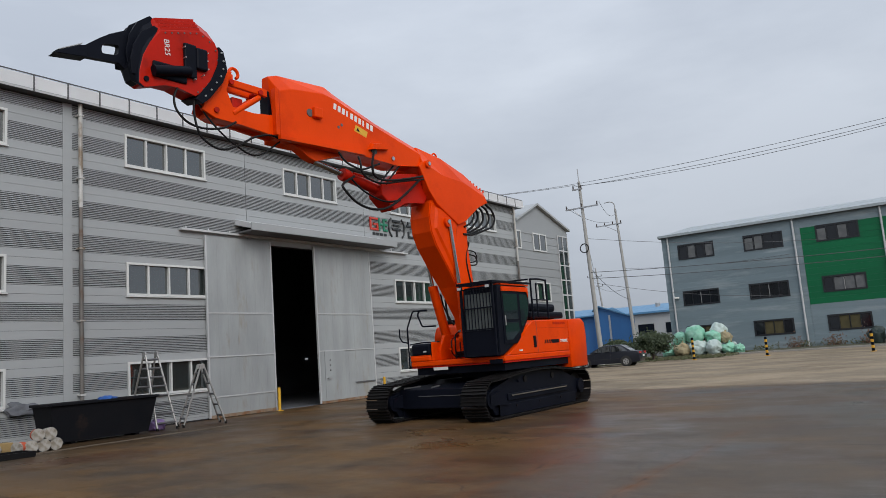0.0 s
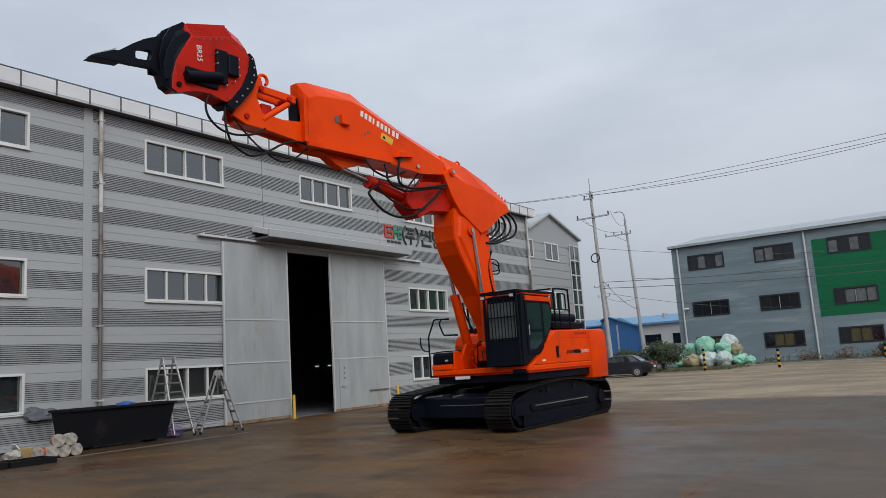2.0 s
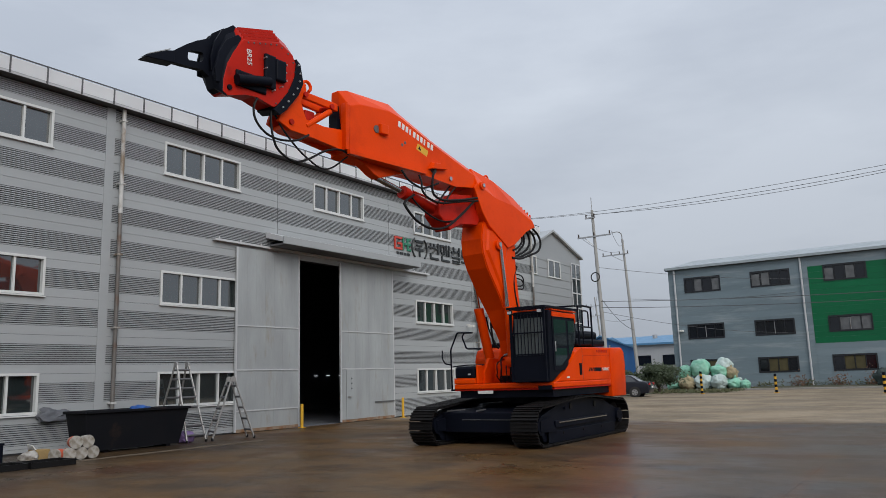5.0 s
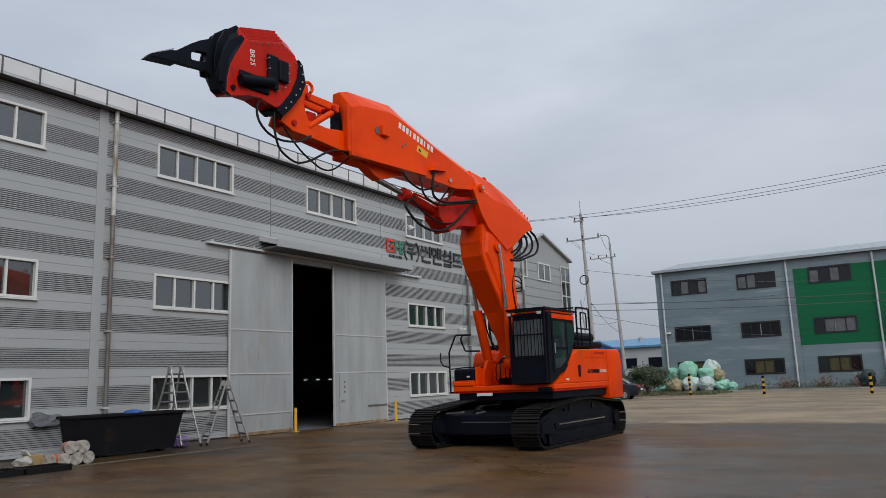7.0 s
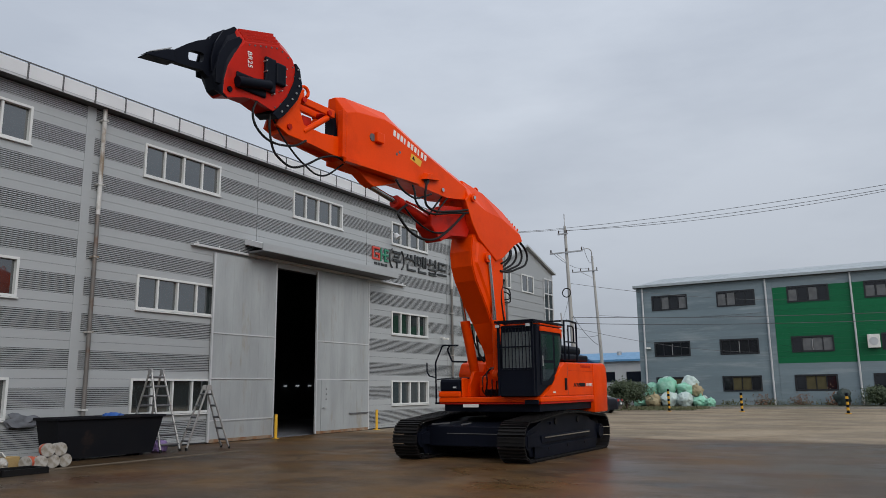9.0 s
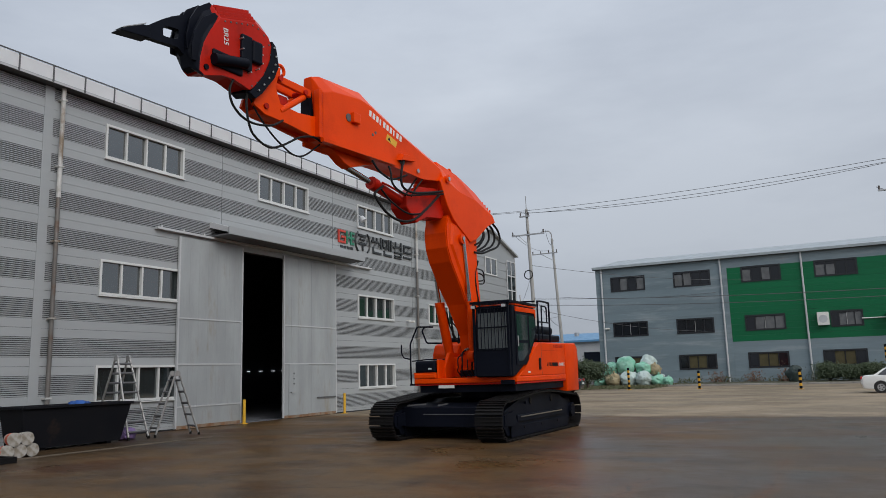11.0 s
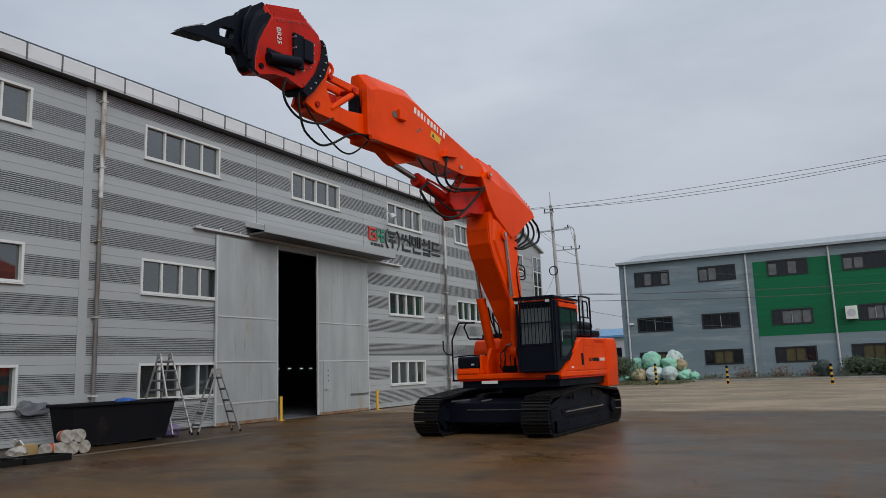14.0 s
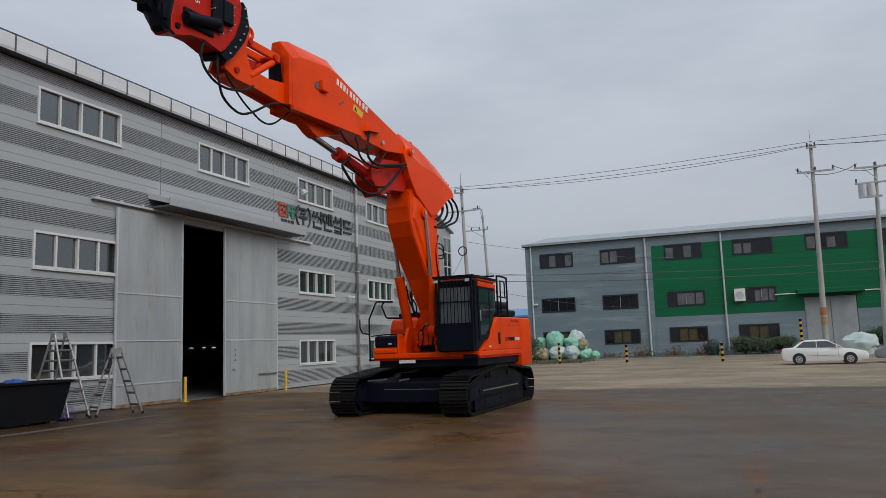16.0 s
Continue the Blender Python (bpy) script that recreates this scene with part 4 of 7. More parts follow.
for i in range(7):
    y = 16.95 + 0.14 * i
    part("valve_stud", R((-10.88, y, 6.30 - 0.36 * (y - 16.95)), (-10.88, y, 6.37 - 0.36 * (y - 16.95)), 0.022, 8), M["orange"], head)
part("end_block", B(-11.2, -10.86, 17.722, 17.860, 5.723, 5.891, bevel=0.02), M["orange_red"], head)
part("hinge_pin", R((-11.52, 15.123, 6.373), (-10.58, 15.123, 6.373), 0.10, 20), M["orange"], head, smooth=True)
part("pin_end", R((-10.58, 15.123, 6.373), (-10.55, 15.123, 6.373), 0.05, 14), M["chrome"], head, smooth=True)
lower_link = part("arm_link", L([(-11.28, [(13.605, 5.43), (13.605, 5.685), (14.152, 6.024), (15.052, 6.143), (15.364, 5.729), (15.141, 5.383), (14.423, 5.354), (14.016, 5.112)]), (-10.82, [(13.605, 5.43), (13.605, 5.685), (14.152, 6.024), (15.052, 6.143), (15.364, 5.729), (15.141, 5.383), (14.423, 5.354), (14.016, 5.112)])], 0.03), M["orange_red"], head, "darker orange link plate")

out_p = [(10.57, 6.22), (10.59, 7.26), (10.90, 7.37), (11.80, 7.47), (12.18, 7.41), (13.40, 7.03), (14.96, 6.62), (15.29, 6.34), (14.13, 6.19), (13.04, 6.24), (11.9, 6.23), (11.2, 6.22)]
in_p = [(10.62, 6.30), (10.45, 7.60), (10.70, 7.68), (12.02, 7.74), (12.34, 7.61), (13.58, 7.21), (15.18, 6.80), (15.36, 6.4), (14.2, 6.21), (13.1, 6.25), (12.0, 6.24), (11.3, 6.24)]
arm = part("arm", L([(-11.28, out_p), (-11.12, in_p), (-10.93, in_p), (-10.72, out_p)], 0.015), M["orange"], EXC, "orange box-section arm with white lettering")
part("lower_flange", L([(-10.719, [(10.5, 6.20), (10.5, 6.30), (12.95, 6.36), (13.02, 6.30), (12.95, 6.25)]), (-10.64, [(10.5, 6.20), (10.5, 6.27), (12.95, 6.33), (13.0, 6.30), (12.95, 6.25)])]), M["orange"], arm)
part("cylinder_lug", L([(-11.14, [(10.95, 6.24), (11.2, 6.18), (11.45, 6.02), (11.66, 5.96), (11.95, 6.06), (12.5, 6.22)]), (-10.90, [(10.95, 6.24), (11.2, 6.18), (11.45, 6.02), (11.66, 5.96), (11.95, 6.06), (12.5, 6.22)])], 0.012), M["orange"], arm)
# Black block stands in for the shaded slot in the arm's end.
part("end_slot", B(-11.2, -10.95, 10.45, 10.60, 6.72, 7.28), M["black"], arm)
part("end_flange", B(-10.86, -10.72, 10.47, 10.565, 6.3, 7.3, bevel=0.01), M["orange"], arm)
part("service_box", B(-10.719, -10.62, 11.44, 11.68, 6.86, 7.08, bevel=0.015), M["orange"], arm)
# Dark discs stand in for the shaded insides of the hole and hose port.
part("service_hole", R((-10.72, 11.38, 6.95), (-10.705, 11.38, 6.95), 0.085, 16), M["dark_metal"], arm)
part("hose_cowl", L([(-10.719, [(13.1, 6.42), (13.2, 6.60), (13.5, 6.64), (13.75, 6.52)]), (-10.60, [(13.14, 6.42), (13.22, 6.56), (13.46, 6.59), (13.68, 6.50)])]), M["orange"], arm)
part("hose_port", R((-10.72, 13.3, 6.44), (-10.70, 13.3, 6.44), 0.1, 14), M["dark_metal"], arm)
for y, z in ((12.21, 6.79), (12.31, 6.86)):
    part("plug", R((-10.72, y, z), (-10.712, y, z), 0.035, 12), M["dark_metal"], arm)
part("warning_sticker", L([(-10.719, [(12.69, 6.80), (12.75, 6.95), (13.13, 6.85), (13.07, 6.70)]), (-10.715, [(12.69, 6.80), (12.75, 6.95), (13.13, 6.85), (13.07, 6.70)])]), M["yellow_paint"], arm, "yellow warning sticker")
part("sticker_sign", L([(-10.714, [(12.76, 6.82), (12.81, 6.89), (12.87, 6.79)]), (-10.711, [(12.76, 6.82), (12.81, 6.89), (12.87, 6.79)])]), M["black"], arm)
# the maker's name as ten plain slanted blocks along the arm
for i in range(10):
    y = 12.08 + 0.126 * i
    z = 7.255 - 0.0315 * i
    w = 0.046 if i in (3, 7) else 0.080
    q = [(y, z - 0.062), (y + 0.024, z + 0.072), (y + w + 0.024, z + 0.052), (y + w, z - 0.082)]
    part("name_block", L([(-10.719, q), (-10.714, q)]), M["white_paint"], arm)
part("pivot_pin", R((-10.72, 13.93, 6.34), (-10.68, 13.93, 6.34), 0.05, 14), M["chrome"], arm, smooth=True)
acyl = part("arm_cylinder", R((-11.05, 12.62, 5.82), (-11.05, 14.45, 5.45), 0.125, 20), M["orange_red"], EXC, "orange-red hydraulic arm cylinder", smooth=True)
part("gland", R((-11.05, 12.55, 5.835), (-11.05, 12.72, 5.80), 0.15, 20), M["orange_red"], acyl, smooth=True)
part("piston_rod", R((-11.05, 11.7, 6.0), (-11.05, 12.58, 5.83), 0.065, 16), M["chrome"], acyl, smooth=True)
part("tail_eye", R((-11.2, 14.5, 5.44), (-10.9, 14.5, 5.44), 0.16, 18), M["orange_red"], acyl, smooth=True)
part("feed_pipe", T([(-10.88, 12.75, 5.85), (-10.86, 13.2, 5.78), (-10.86, 14.0, 5.62), (-10.86, 14.4, 5.55)], 0.025, 8), M["orange_red"], acyl)

# linkage and ripper head
yoke_p = [(10.64, 6.28), (10.53, 6.75), (10.0, 6.68), (9.50, 6.70), (9.36, 7.02), (9.52, 7.44), (9.26, 7.38), (9.16, 7.03), (8.88, 6.70), (8.82, 6.52), (9.11, 6.40), (9.69, 6.38)]
for x in (-11.22, -10.92):
    yk = part("link_plate", L([(x, yoke_p), (x + 0.08, yoke_p)], 0.012), M["orange"], EXC)
    part("upper_link", L([(x, [(9.46, 7.14), (9.46, 7.28), (10.36, 7.26), (10.36, 7.10)]), (x + 0.08, [(9.46, 7.14), (9.46, 7.28), (10.36, 7.26), (10.36, 7.10)])], 0.012), M["orange"], yk)
    part("strut", R((x + 0.04, 9.52, 6.58), (x + 0.04, 10.18, 7.06), 0.06, 14), M["orange"], yk, smooth=True)
part("link_floor", B(-11.14, -10.92, 8.95, 10.5, 6.40, 6.48), M["orange"], EXC)
part("link_valve", B(-11.15, -10.98, 9.6, 9.85, 6.72, 6.98, bevel=0.02), M["orange_red"], EXC)
for y, z in ((9.48, 7.21), (10.18, 7.15), (9.12, 6.56)):
    part("link_pin", R((-11.26, y, z), (-10.80, y, z), 0.055, 16), M["orange_red"], EXC, smooth=True)
hk = [(-11.05, 9.70 + 0.105 * math.cos(a), 7.50 + 0.105 * math.sin(a)) for a in (math.radians(200 - 26 * i) for i in range(11))]
part("lifting_hook", T(hk, 0.034, 8, 3), M["orange"], EXC, smooth=True)
part("hook_base", B(-11.15, -10.95, 9.3, 9.62, 7.28, 7.44, bevel=0.02), M["orange"], EXC)

RIP = thing("ripper_head", (-11.05, 8.141, 6.491), "red and black vibrating ripper head with a long steel tooth")
RIP.parent = EXC
RIP.matrix_parent_inverse = Matrix.Translation((-10.97, 17.6, 0)).inverted()
cas_out = [(7.92, 7.77), (8.75, 8.00), (9.06, 7.85), (9.18, 7.62), (9.13, 7.31), (8.88, 6.90), (8.61, 6.68), (8.46, 6.72), (8.24, 6.78), (7.97, 6.76), (7.60, 6.62), (7.49, 6.68), (7.50, 6.92), (7.57, 7.21), (7.71, 7.48)]
cas_in = [(7.86, 8.05), (8.68, 8.28), (9.02, 8.12), (9.20, 7.66), (9.15, 7.34), (8.90, 6.94), (8.64, 6.74), (8.48, 6.78), (8.26, 6.84), (7.99, 6.84), (7.66, 6.74), (7.55, 6.80), (7.54, 7.0), (7.60, 7.28), (7.72, 7.62)]
cas_far = [(7.90, 7.85), (8.72, 8.06), (9.03, 7.92), (9.18, 7.66), (9.13, 7.42), (8.90, 7.10), (8.66, 6.98), (8.50, 7.0), (8.28, 7.05), (8.02, 7.04), (7.78, 6.98), (7.66, 7.02), (7.60, 7.12), (7.60, 7.36), (7.72, 7.6)]
casing = part("casing", L([(-11.38, cas_far), (-11.22, cas_in), (-10.90, cas_in), (-10.72, cas_out)], 0.012), M["orange_red"], RIP, "red steel casing")
for i in range(4):
    f = (i + 0.5) / 4
    x, dz = -10.90 + 0.18 * f, -0.28 * f
    part("top_rib", L([(x - 0.012, [(7.88 + 0.05 * f, 8.06 + dz), (7.88 + 0.05 * f, 8.10 + dz), (8.69 + 0.05 * f, 8.325 + dz), (8.69 + 0.05 * f, 8.285 + dz)]),
                       (x + 0.012, [(7.88 + 0.05 * f, 8.04 + dz), (7.88 + 0.05 * f, 8.09 + dz), (8.69 + 0.05 * f, 8.315 + dz), (8.69 + 0.05 * f, 8.265 + dz)])]), M["orange_red"], casing)
nose_n = [(7.93, 7.74), (7.72, 7.50), (7.56, 7.22), (7.49, 6.92), (7.48, 6.66), (7.58, 6.60), (7.62, 6.70), (7.62, 6.92), (7.70, 7.2), (7.86, 7.48)]
nose_m = [(7.90, 8.02), (7.66, 7.84), (7.48, 7.42), (7.38, 7.0), (7.44, 6.76), (7.56, 6.72), (7.66, 6.84), (7.66, 7.0), (7.72, 7.3), (7.9, 7.6)]
nose_f = [(7.84, 8.00), (7.66, 7.80), (7.50, 7.40), (7.46, 7.18), (7.58, 7.02), (7.70, 6.94), (7.76, 7.0), (7.78, 7.1), (7.8, 7.3), (7.9, 7.6)]
nose = part("nose_housing", L([(-11.36, nose_f), (-11.1, nose_m), (-10.9, nose_m), (-10.724, nose_n)], 0.012), M["black"], RIP, "black front housing")
for x, lift in ((-11.32, -0.02), (-11.20, 0.0), (-10.92, -0.03), (-10.78, -0.26)):
    q = [(7.38, 7.10 + lift), (7.36, 7.35 + lift), (7.42, 7.64 + lift), (7.58, 7.93 + lift), (7.82, 8.11 + lift), (7.95, 8.05 + lift), (7.72, 7.86 + lift), (7.58, 7.60 + lift), (7.52, 7.32 + lift), (7.54, 7.10 + lift)]
    part("nose_rib", L([(x - 0.02, q), (x + 0.02, q)], 0.006), M["black"], nose)
# the shank is one plate pierced by an oval eye
eye = [(7.12 + (0.155 if math.cos(a) > 0 else -0.155) * abs(math.cos(a)) ** 0.5, 7.275 + 0.04 * math.cos(a) + (0.095 if math.sin(a) > 0 else -0.095) * abs(math.sin(a)) ** 0.5) for a in (2 * math.pi * i / 16 for i in range(16))]
rim = [(7.62, 7.35), (7.72, 7.80), (7.64, 7.81), (7.30, 7.655), (7.12, 7.56), (6.92, 7.42), (6.66, 7.21), (6.63, 7.12), (6.63, 7.02), (6.74, 7.03), (6.9, 7.04), (7.05, 7.055), (7.26, 7.07), (7.36, 7.0), (7.48, 6.92), (7.6, 7.05)]
bm = bmesh.new()
rings = [[bm.verts.new((x, *p)) for p in prof] for x in (-11.10, -10.99) for prof in (rim, eye)]
for i in range(16):
    j = (i + 1) % 16
    for a, b in ((0, 1), (2, 3), (0, 2), (1, 3)):
        bm.faces.new((rings[a][i], rings[a][j], rings[b][j], rings[b][i]))
shank = part("shank", bm, M["black"], RIP, "black ripper shank with an oval eye")
part("tooth", L([(-11.16, [(6.68, 6.99), (6.68, 7.21), (6.55, 7.17), (6.18, 6.97), (6.14, 6.93)]), (-10.92, [(6.68, 6.99), (6.68, 7.21), (6.55, 7.17), (6.18, 6.97), (6.14, 6.93)])], 0.01), M["black"], shank)
part("wear_strip", L([(-11.14, [(6.60, 7.205), (6.62, 7.235), (6.22, 7.02), (6.18, 6.985)]), (-10.94, [(6.60, 7.205), (6.62, 7.235), (6.22, 7.02), (6.18, 6.985)])]), M["steel"], shank)
for (y0_, z0_), (y1_, z1_) in zip(cas_out[:6], cas_out[1:7]):
    run = math.dist((y0_, z0_), (y1_, z1_))
    for k in range(max(int(run / 0.13), 1)):
        f = (k + 0.5) / max(int(run / 0.13), 1)
        y, z = y0_ + (y1_ - y0_) * f, z0_ + (z1_ - z0_) * f
        y, z = y + (8.35 - y) * 0.07, z + (7.25 - z) * 0.07
        part("edge_bolt", R((-10.73, y, z), (-10.706, y, z), 0.017, 6), M["dark_metal"], casing)
part("motor_cover", B(-10.725, -10.66, 8.36, 8.62, 7.0, 7.66, bevel=0.025), M["black"], casing, "black motor cover")
part("pump_cover", B(-10.725, -10.63, 8.6, 8.84, 7.2, 7.62, bevel=0.03), M["black"], casing)
part("motor", R((-10.64, 7.72, 6.94), (-10.64, 8.44, 7.10), 0.095, 20), M["black"], casing, "black hydraulic motor", smooth=True)
part("motor_mount", B(-10.73, -10.68, 7.74, 8.42, 6.86, 7.16, bevel=0.03), M["black"], casing)
part("breather", R((-10.725, 7.62, 6.78), (-10.69, 7.62, 6.78), 0.05, 8), M["black"], casing)
for y, z in ((8.36, 7.56), (8.37, 7.36), (8.36, 7.12), (8.84, 7.56), (8.83, 7.4), (8.84, 7.24), (8.74, 7.1), (8.56, 6.98)):
    part("bolt", R((-10.72, y, z), (-10.622, y, z), 0.014, 6), M["steel"], casing)
ring_p = [(9.14, 7.80), (9.24, 7.72), (9.32, 7.36), (9.2, 7.08), (8.90, 6.70), (8.74, 6.56), (8.60, 6.63), (8.95, 7.08), (9.10, 7.42)]
plate = part("rotator_plate", L([(-11.22, [(y, z + 0.10) for y, z in ring_p]), (-10.70, ring_p)], 0.012), M["black"], RIP, "black rotator plate with a ring of bolts")
for y, z in ((9.18, 7.68), (9.22, 7.52), (9.21, 7.36), (9.15, 7.2), (9.05, 7.05), (8.93, 6.88), (8.8, 6.73)):
    part("bolt", R((-10.70, y, z), (-10.675, y, z), 0.018, 8), M["steel"], plate)
lettering("head_lettering", "BR25", 0.145, Matrix.Translation((-10.712, 7.98, 7.63)) @ Matrix.Rotation(radians(90), 4, "Z") @ Matrix.Rotation(radians(90), 4, "X") @ Matrix.Rotation(radians(-86), 4, "Z"), casing, M["white_paint"])


# hoses
def hose(pts, r=0.026, parent=EXC):
    part("hydraulic_hose", T(pts, r, 8, 7), M["rubber"], parent, smooth=True)


hose([(-10.75, 8.30, 6.86), (-10.75, 8.18, 6.59), (-10.74, 8.22, 6.34), (-10.73, 8.44, 6.15), (-10.73, 8.77, 6.10), (-10.74, 9.19, 6.19), (-10.82, 9.55, 6.40)], 0.022)
hose([(-10.80, 8.65, 6.78), (-10.8, 8.61, 6.45), (-10.8, 8.68, 6.09), (-10.8, 8.82, 5.90), (-10.8, 9.16, 5.78), (-10.8, 9.52, 5.90), (-10.8, 9.98, 6.17), (-10.8, 10.37, 6.28), (-10.8, 10.62, 6.24)], 0.022)
hose([(-10.9, 8.72, 6.72), (-10.9, 8.97, 6.40), (-10.9, 9.33, 6.10), (-10.9, 9.62, 5.94), (-10.9, 9.92, 5.83), (-10.9, 10.23, 5.89), (-10.9, 10.68, 6.22)], 0.018)
hose([(-10.7, 12.15, 6.2), (-10.65, 12.29, 6.01), (-10.64, 12.53, 5.92), (-10.64, 12.83, 5.90), (-10.66, 13.4, 6.12)], 0.024)
hose([(-10.66, 13.3, 6.46), (-10.62, 13.18, 6.3), (-10.61, 13.11, 6.03), (-10.61, 13.16, 5.80), (-10.61, 13.52, 5.73), (-10.61, 14.2, 5.85), (-10.63, 14.9, 6.02)], 0.028)
hose([(-10.7, 12.76, 6.2), (-10.64, 12.76, 6.02), (-10.63, 12.77, 5.84), (-10.63, 12.97, 5.70), (-10.63, 13.43, 5.65), (-10.63, 14.11, 5.79), (-10.65, 14.95, 5.96)], 0.024)
hose([(-10.82, 12.7, 5.75), (-10.7, 12.25, 5.5), (-10.66, 12.23, 5.36), (-10.64, 12.57, 5.10), (-10.64, 13.08, 5.0), (-10.64, 13.62, 5.11), (-10.64, 14.21, 5.48), (-10.66, 14.8, 5.92)], 0.030)
hose([(-10.86, 12.65, 5.7), (-10.82, 13.0, 5.45), (-10.8, 13.6, 5.28), (-10.8, 14.2, 5.36)], 0.022)
for dx in (0.0, 0.07):
    hose([(-10.76 - dx, 14.2 - 2 * dx, 6.2), (-10.74 - dx, 13.95 - 2 * dx, 5.98), (-10.72 - dx, 13.65 - 2 * dx, 5.68)], 0.022)
for i in range(4):
    x, k = -10.70 - 0.10 * i, 0.06 * i
    hose([(x, 17.60 - 1.5 * k, 5.62), (x, 17.86 - 1.6 * k, 5.48), (x, 17.98 - 2.2 * k, 5.26), (x, 17.82 - 2.4 * k, 5.02 + 0.3 * k), (x, 17.38 - k, 4.86 + 0.5 * k), (x, 16.9, 4.72 + 0.6 * k), (x, 16.5, 4.70 + 0.6 * k)], 0.030)
hose([(-10.70, 17.0, 5.40), (-10.68, 16.98, 5.20), (-10.68, 16.80, 5.02), (-10.70, 16.55, 4.9)], 0.026)
for i in range(3):
    hose([(-10.74 - 0.05 * i, 16.75, 4.5 + 0.05 * i), (-10.74, 16.566, 4.092), (-10.74, 16.652, 3.592), (-10.72, 16.808, 3.092), (-10.7, 16.98, 2.395)], 0.026)
for i in range(2):
    hose([(-10.78, 16.6, 4.3 - 0.1 * i), (-10.72, 16.95, 4.25 - 0.12 * i), (-10.72, 16.98, 4.02 - 0.1 * i), (-10.78, 16.62, 3.95 - 0.05 * i)], 0.018)
for i, (x, top, r_) in enumerate(((-10.56, 2.12, 0.018), (-10.66, 2.26, 0.022), (-10.80, 2.02, 0.016), (-10.95, 2.18, 0.020), (-11.08, 2.06, 0.016))):
    hose([(x, 16.36, top), (x, 16.14, top - 0.10), (x + 0.03, 16.08, top - 0.32), (x - 0.03, 16.16, 1.64), (x, 16.3, 1.49)], r_)
    part("hose_fitting", R((x, 16.44, top + 0.02), (x, 16.30, top - 0.01), 0.034, 10), M["steel"] if i % 2 else M["orange_red"], boom)
    part("clamp", B(x - 0.03, x + 0.03, 16.06, 16.12, top - 0.34, top - 0.30), M["orange"], boom)
part("hose_manifold", B(-11.15, -10.50, 16.32, 16.45, 1.50, 1.66, bevel=0.02), M["black"], boom)
hose([(-11.42, 16.42, 3.05), (-11.38, 16.40, 2.75), (-11.34, 16.42, 2.50), (-11.24, 16.5, 2.36)], 0.028)
hose([(-11.52, 16.36, 3.2), (-11.46, 16.42, 2.8), (-11.3, 16.5, 2.42)], 0.02)
SLEW[0] = None

# ---- shop sign, lamp and camera on the hall ----
M["sign_red"] = mat("sign_red", (0.55, 0.05, 0.03), rough=0.4)
M["sign_green"] = mat("sign_green", (0.03, 0.22, 0.13), rough=0.4)
M["sign_black"] = mat("sign_black", (0.025, 0.028, 0.03), rough=0.45)
sign = thing("wall_sign", (FX, 29.5, 7.8), "red, green and black raised signboard shapes on the wall", "sign")
SX = FX + 0.004


def sign_block(name, y0, y1, z0, z1, m, d=0.06):
    return part(name, B(SX, SX + d, y0, y1, z0, z1, bevel=0.006), m, sign)


for y0, y1, z0, z1 in ((26.24, 26.82, 8.06, 8.16), (26.24, 26.34, 7.56, 8.05), (26.35, 26.82, 7.56, 7.66), (26.72, 26.82, 7.67, 7.9), (26.48, 26.71, 7.80, 7.9)):
    sign_block("red_mark", y0, y1, z0, z1, M["sign_red"])
for y0, y1, z0, z1 in ((26.86, 26.96, 7.56, 8.16), (27.2, 27.3, 7.56, 8.16), (26.97, 27.19, 7.82, 7.92), (27.31, 27.5, 8.06, 8.16), (27.31, 27.5, 7.56, 7.66), (27.31, 27.5, 7.82, 7.92)):
    sign_block("green_mark", y0, y1, z0, z1, M["sign_green"])
for i in range(4):
    sign_block("small_bar", 26.42 + 0.27 * i, 26.62 + 0.27 * i, 7.34, 7.46, M["sign_black"], 0.03)
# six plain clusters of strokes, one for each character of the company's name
for z0, z1, y in ((7.36, 8.26, 27.66),):
    part("stroke", T([(SX + 0.04, y + 0.16, z1), (SX + 0.04, y, z1 - 0.2), (SX + 0.04, y - 0.05, (z0 + z1) / 2), (SX + 0.04, y, z0 + 0.2), (SX + 0.04, y + 0.16, z0)], 0.04, 6, 4), M["sign_black"], sign)
    part("stroke", T([(SX + 0.04, y + 0.94, z1), (SX + 0.04, y + 1.10, z1 - 0.2), (SX + 0.04, y + 1.15, (z0 + z1) / 2), (SX + 0.04, y + 1.10, z0 + 0.2), (SX + 0.04, y + 0.94, z0)], 0.04, 6, 4), M["sign_black"], sign)


def sign_character(y, *rects):
    for a, b, c, d in rects:
        sign_block("stroke", y + a, y + b, 7.4 + c, 7.4 + d, M["sign_black"])


sign_character(27.9, (0, 0.6, 0.68, 0.78), (0.1, 0.5, 0.5, 0.58), (0.0, 0.6, 0.28, 0.38), (0.26, 0.36, 0, 0.27))
sign_character(28.98, (0, 0.3, 0.55, 0.64), (0.3, 0.6, 0.55, 0.64), (0.12, 0.2, 0.64, 0.8), (0.42, 0.5, 0.64, 0.8), (0.78, 0.88, 0.3, 0.85), (0.62, 0.77, 0.5, 0.58), (0.1, 0.2, 0.0, 0.3), (0.21, 0.85, 0.0, 0.1))
sign_character(29.98, (0, 0.32, 0.72, 0.82), (0, 0.1, 0.44, 0.71), (0.33, 0.42, 0.36, 0.82), (0.11, 0.32, 0.36, 0.44), (0.52, 0.62, 0.3, 0.86), (0.74, 0.84, 0.3, 0.86), (0.1, 0.2, 0.0, 0.26), (0.21, 0.84, 0.0, 0.1))
